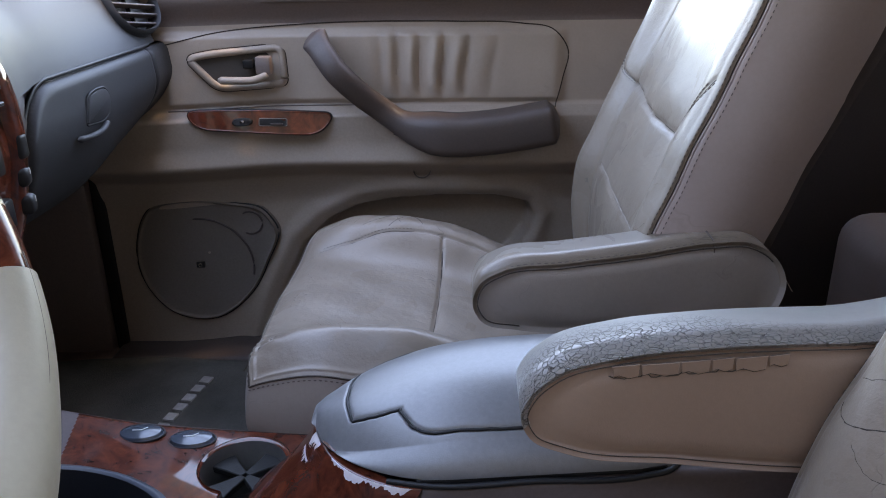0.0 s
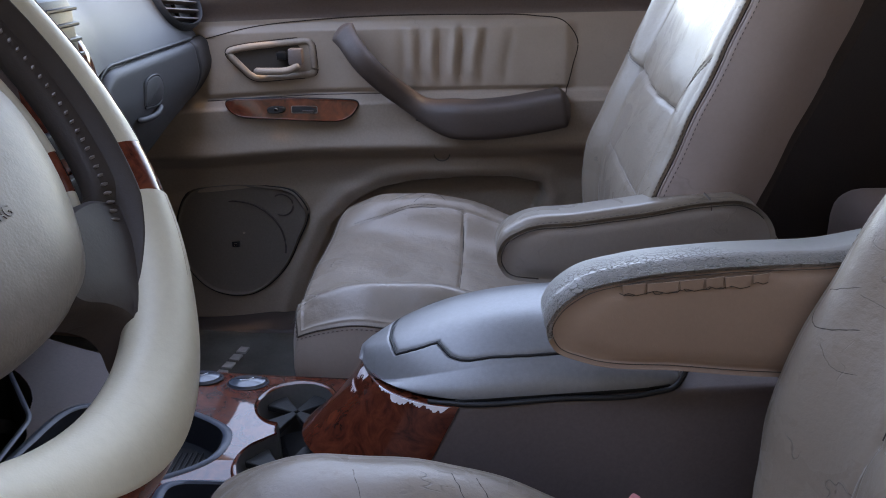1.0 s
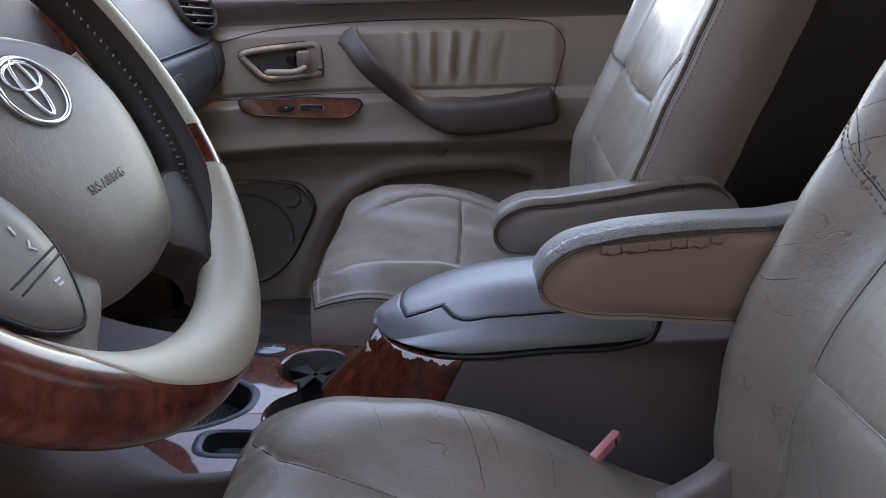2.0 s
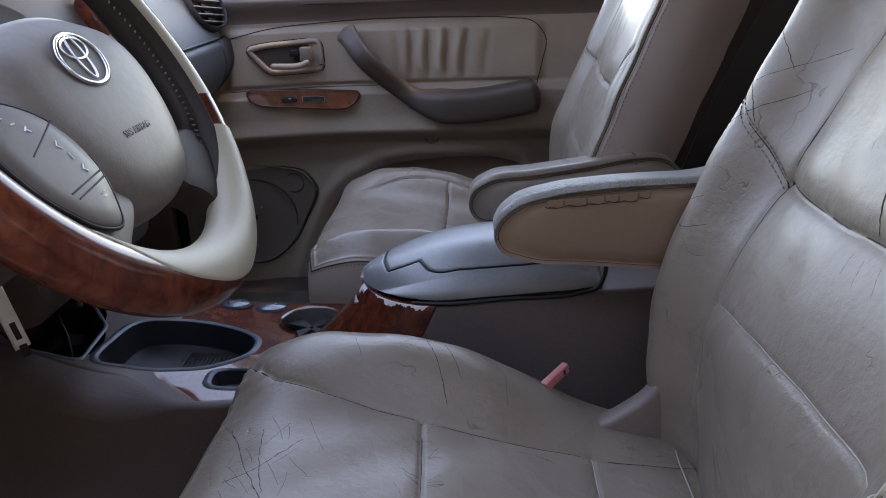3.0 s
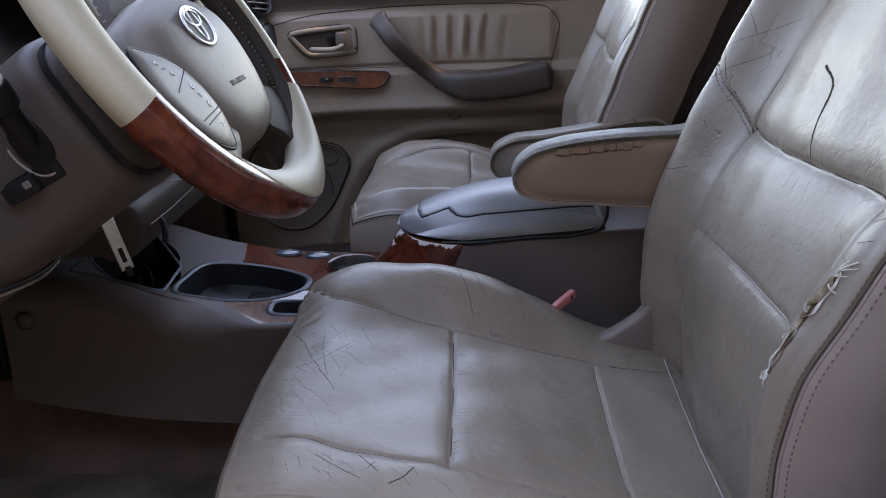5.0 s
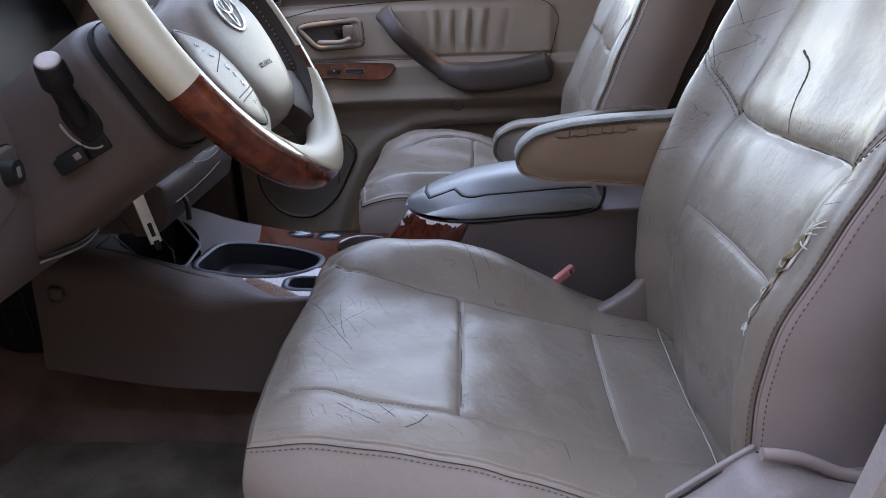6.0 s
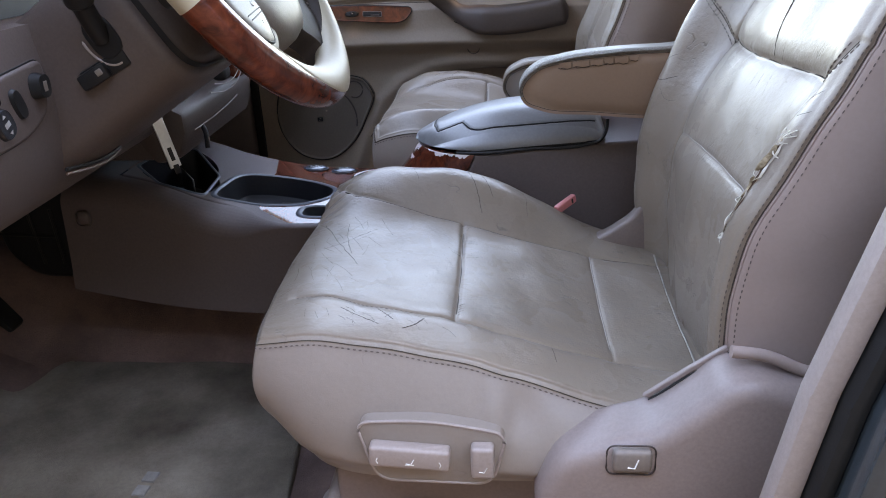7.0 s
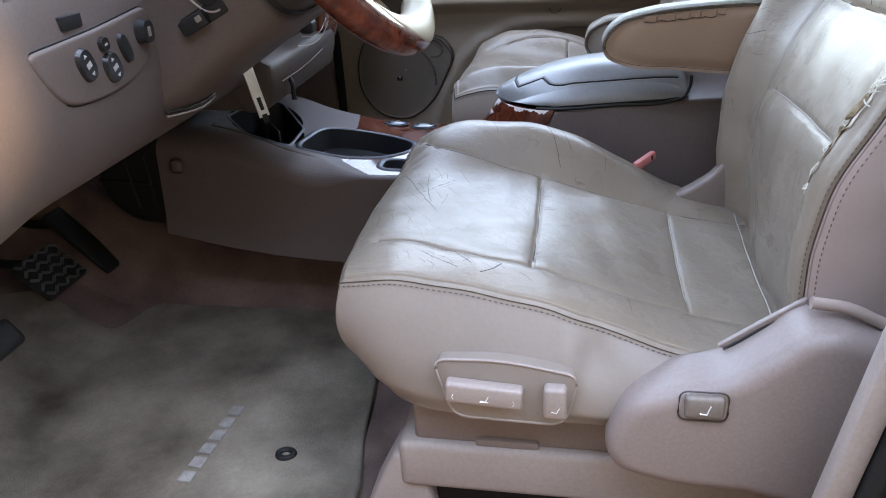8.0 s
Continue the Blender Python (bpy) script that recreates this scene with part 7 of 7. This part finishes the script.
tear_strip("hole", 4, 46, -0.0042, 0.0042, 0.0007, TEARHOLE, "dark brown torn hole", 1)
tear_strip("foam", 33, 46, -0.0036, 0.0054, 0.0050, FOAM, "yellow-brown torn foam", 2, 0.35)
tear_strip("foam", 20, 30, -0.0044, 0.0018, 0.0034, FOAM, "yellow-brown torn foam", 4, 0.4)
tear_strip("torn_lip", 2, 26, -0.0056, -0.0038, 0.0016, THREADS, "pale torn leather backing", 5, 0.35)
tear_strip("torn_lip", 28, 49, 0.0044, 0.0064, 0.0022, THREADS, "pale torn leather backing", 6, 0.4)
tear_strip("torn_lip", 4, 24, 0.0034, 0.0050, 0.0018, LEATHER, "curled torn leather lip", 7, 0.5)
tear_strip("tuft", 0, 6, -0.0085, 0.0025, 0.0024, THREADS, "frayed white tuft", 8, 0.45)
for k, (i, dv, dz) in enumerate(((8, -0.004, 0.016), (7, -0.006, 0.010), (1, -0.012, 0.002), (1, -0.010, -0.003), (2, 0.004, -0.006), (46, 0.004, 0.014), (48, 0.010, 0.012), (49, 0.012, 0.006), (47, 0.009, 0.002), (44, 0.010, -0.006), (30, -0.008, 0.006), (18, -0.006, 0.004))):
    v, z = TEARPATH[i]
    run = [d_on([(v + dv * q, z + dz * q), (v + dv * q, z + dz * q + 0.001)], 0.0016 + 0.003 * math.sin(math.pi * q))[0] for q in (0.0, 0.35, 0.7, 1.0)]
    tube("frayed_thread", smooth_path(run, 4), 0.00045 if k % 3 else 0.0007, THREADS, tear, sides=5)

# safety belt buckles
bk = thing("belt_buckle", (0.123, -0.137, 0.30), "red-topped safety belt buckle beside the driver seat", "belt buckle")
bmx = Matrix.Translation((0.096, -0.154, 0.311)) @ Vector((0.032, 0.032, 0.012)).to_track_quat("Z", "Y").to_matrix().to_4x4()
part("body", turn(box((-0.007, -0.009, -0.055), (0.007, 0.009, -0.008), 0.004, 2), bmx), BLACK, bk)
part("release_button", turn(box((-0.0048, -0.0065, 0.0), (0.0048, 0.0065, 0.042), 0.0025, 2), bmx), RED, bk, "faded red release button")
part("tongue_slot", turn(box((-0.0052, -0.0042, 0.030), (0.0052, 0.0042, 0.0345), 0.0008, 1), bmx), BLACK, bk, "dark slot near the tip")
part("side_cover", prism([tuple(q) for q in rounded([(0.14, 0.272), (0.170, 0.285), (0.205, 0.310), (0.222, 0.337), (0.250, 0.335), (0.27, 0.15), (0.15, 0.14)], 0.012, 4)], "y", -0.185, -0.158, 0.006, 3), PLASTIC, driver, "inner hinge cover")

# ---- mats, pedals ----
def floor_mat(name, outline, z, label, mark, up_side=True):
    mt = thing(name, (outline[0][0], outline[0][1], z), label, "floor mat", "floor mats")
    O = loop(outline, 5)
    c = O.mean(0)
    prof = [(1.0, -0.012), (1.0, 0.004), (0.99, 0.0075), (0.975, 0.006), (0.96, 0.007), (0.8, 0.007), (0.6, 0.007), (0.4, 0.007), (0.2, 0.007), (0.01, 0.007)]
    V, F = [], []
    for k, d in prof:
        for q in O:
            x, y = c + (q - c) * k
            toe = 0.55 * max(0.0, -0.80 - x) ** 1.3 * 1.3
            V.append((x, y, z + d + toe + 0.002 * math.sin(x * 31 + y * 13) * math.sin(y * 27 - x * 9)))
    n = len(O)
    for k in range(len(prof) - 1):
        F += [(k * n + j, k * n + (j + 1) % n, (k + 1) * n + (j + 1) % n, (k + 1) * n + j) for j in range(n)]
    F.append(tuple(range((len(prof) - 1) * n, len(prof) * n)))
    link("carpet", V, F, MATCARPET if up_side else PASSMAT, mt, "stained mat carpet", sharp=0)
    # embroidered mark as plain bars
    (ax, ay), (bx_, by) = mark
    run = Vector((bx_ - ax, by - ay, 0))
    up = Vector((run.y, -run.x, 0)).normalized() * 0.0095
    for k in range(6):
        a, b = Vector((ax, ay, 0)) + run * (k / 6), Vector((ax, ay, 0)) + run * ((k + 0.7) / 6)
        part("embroidered_bar", prism([tuple(p.xy) for p in (a - up, b - up, b + up, a + up)], "z", z + 0.0065, z + 0.0105, 0.0006, 1), MATPRINT, mt, "pale embroidered bar")
    return mt


dm = floor_mat("driver_floor_mat", [(-0.262, -0.60), (-0.280, -0.43), (-0.310, -0.25), (-0.40, -0.100), (-0.50, -0.089), (-0.64, -0.087), (-0.755, -0.086), (-0.790, -0.115), (-0.803, -0.160), (-0.822, -0.208), (-0.870, -0.205), (-0.955, -0.190), (-1.02, -0.30), (-1.01, -0.50), (-0.95, -0.66), (-0.85, -0.71), (-0.60, -0.72), (-0.36, -0.70)], -0.004, "stained brown driver floor mat with pale bars", ((-0.496, -0.568), (-0.487, -0.393)))
tube("retainer_hole", [(-0.376 + 0.011 * math.cos(a), -0.497 + 0.009 * math.sin(a), 0.004) for a in np.linspace(0, 2 * math.pi, 20, endpoint=False)], 0.005, BLACK, dm, "black mat retainer hole", closed=True)
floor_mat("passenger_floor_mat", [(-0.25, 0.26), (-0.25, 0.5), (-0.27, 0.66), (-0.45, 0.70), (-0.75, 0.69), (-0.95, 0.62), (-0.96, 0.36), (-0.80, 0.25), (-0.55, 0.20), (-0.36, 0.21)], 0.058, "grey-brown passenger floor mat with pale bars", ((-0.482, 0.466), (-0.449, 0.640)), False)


PEDALRIB = surface("scuffed_rubber", (0.07, 0.068, 0.066), 0.45, 0.2, 20.0, 700.0, 0.3)


def pedal(name, at, w, h, rot, label, ribs):
    pd = thing(name, at, label, "pedal")
    m = Matrix.Translation(at) @ Matrix.Rotation(radians(rot), 4, "Y")
    part("pad", turn(box((-0.007, -w / 2, -h / 2), (0.007, w / 2, h / 2), 0.006, 2), m), RUBBER, pd, "black rubber pad")
    if ribs:
        for i in range(5):
            for j in range(7):
                a = -w / 2 + w * (j + 0.5) / 7
                b = -h / 2 + h * (i + 0.5) / 5
                part("rib", turn(box((0.0, -w / 14, -0.0025), (0.004, w / 14, 0.0025), 0.001, 1), m @ Matrix.Translation((0.006, a, b)) @ Matrix.Rotation(radians(35 if (i + j) % 2 else -35), 4, "X")), PEDALRIB, pd)
    tube("arm", smooth_path([tuple(m @ Vector((-0.005, 0, h * 0.3))), tuple(m @ Vector((-0.06, 0, h * 0.3 + 0.06))), tuple(m @ Vector((-0.09, 0, h * 0.3 + 0.25)))], 6), 0.009, BLACK, pd, "black steel pedal arm")
    return pd


pedal("brake_pedal", (-0.905, -0.217, 0.126), 0.108, 0.085, -48, "black ribbed rubber brake pedal", True)
pedal("accelerator_pedal", (-0.925, -0.085, 0.124), 0.052, 0.16, -45, "smooth black accelerator pedal", False)
# parking brake pedal end and wiring under the dash
pk = thing("parking_brake_pedal", (-0.75, -0.525, 0.185), "grey ribbed parking brake pedal tip", "pedal")
part("pad", turn(box((-0.012, -0.03, -0.022), (0.012, 0.03, 0.022), 0.009, 3), Matrix.Translation((-0.75, -0.525, 0.185)) @ Matrix.Rotation(radians(-35), 4, "Y")), RUBBER, pk)
tube("arm", smooth_path([(-0.76, -0.525, 0.19), (-0.80, -0.525, 0.26), (-0.84, -0.525, 0.40)], 6), 0.009, BLACK, pk)
bx = thing("heater_box", (-0.85, -0.06, 0.12), "black plastic heater box beside the console", "heater box")
part("body", prism([tuple(q) for q in rounded([(-0.865, 0.45), (-0.850, 0.215), (-0.800, 0.168), (-0.690, 0.165), (-0.690, 0.45)], 0.03, 5)], "y", -0.10, 0.10, 0.02, 3), BLACK, bx)
for a, b in (((-0.845, -0.101, 0.255), (-0.745, -0.101, 0.250)), ((-0.790, -0.101, 0.33), (-0.775, -0.101, 0.20)), ((-0.745, -0.101, 0.30), (-0.740, -0.101, 0.20))):
    tube("rib", [a, b], 0.003, BLACK, bx)

# ---- rear bench ----
bench = thing("rear_bench", (0.85, 0.0, 0.0), "dark taupe rear bench seat behind the front seats", "car seat")
part("bench_cushion", box((0.62, -0.66, 0.12), (1.05, 0.70, 0.36), 0.05, 5), BACK_SIDE, bench)
part("bench_back", turn(box((-0.06, -0.66, 0.0), (0.06, 0.70, 0.56), 0.05, 5), Matrix.Translation((1.02, 0, 0.32)) @ Matrix.Rotation(radians(14), 4, "Y")), BACK_SIDE, bench)
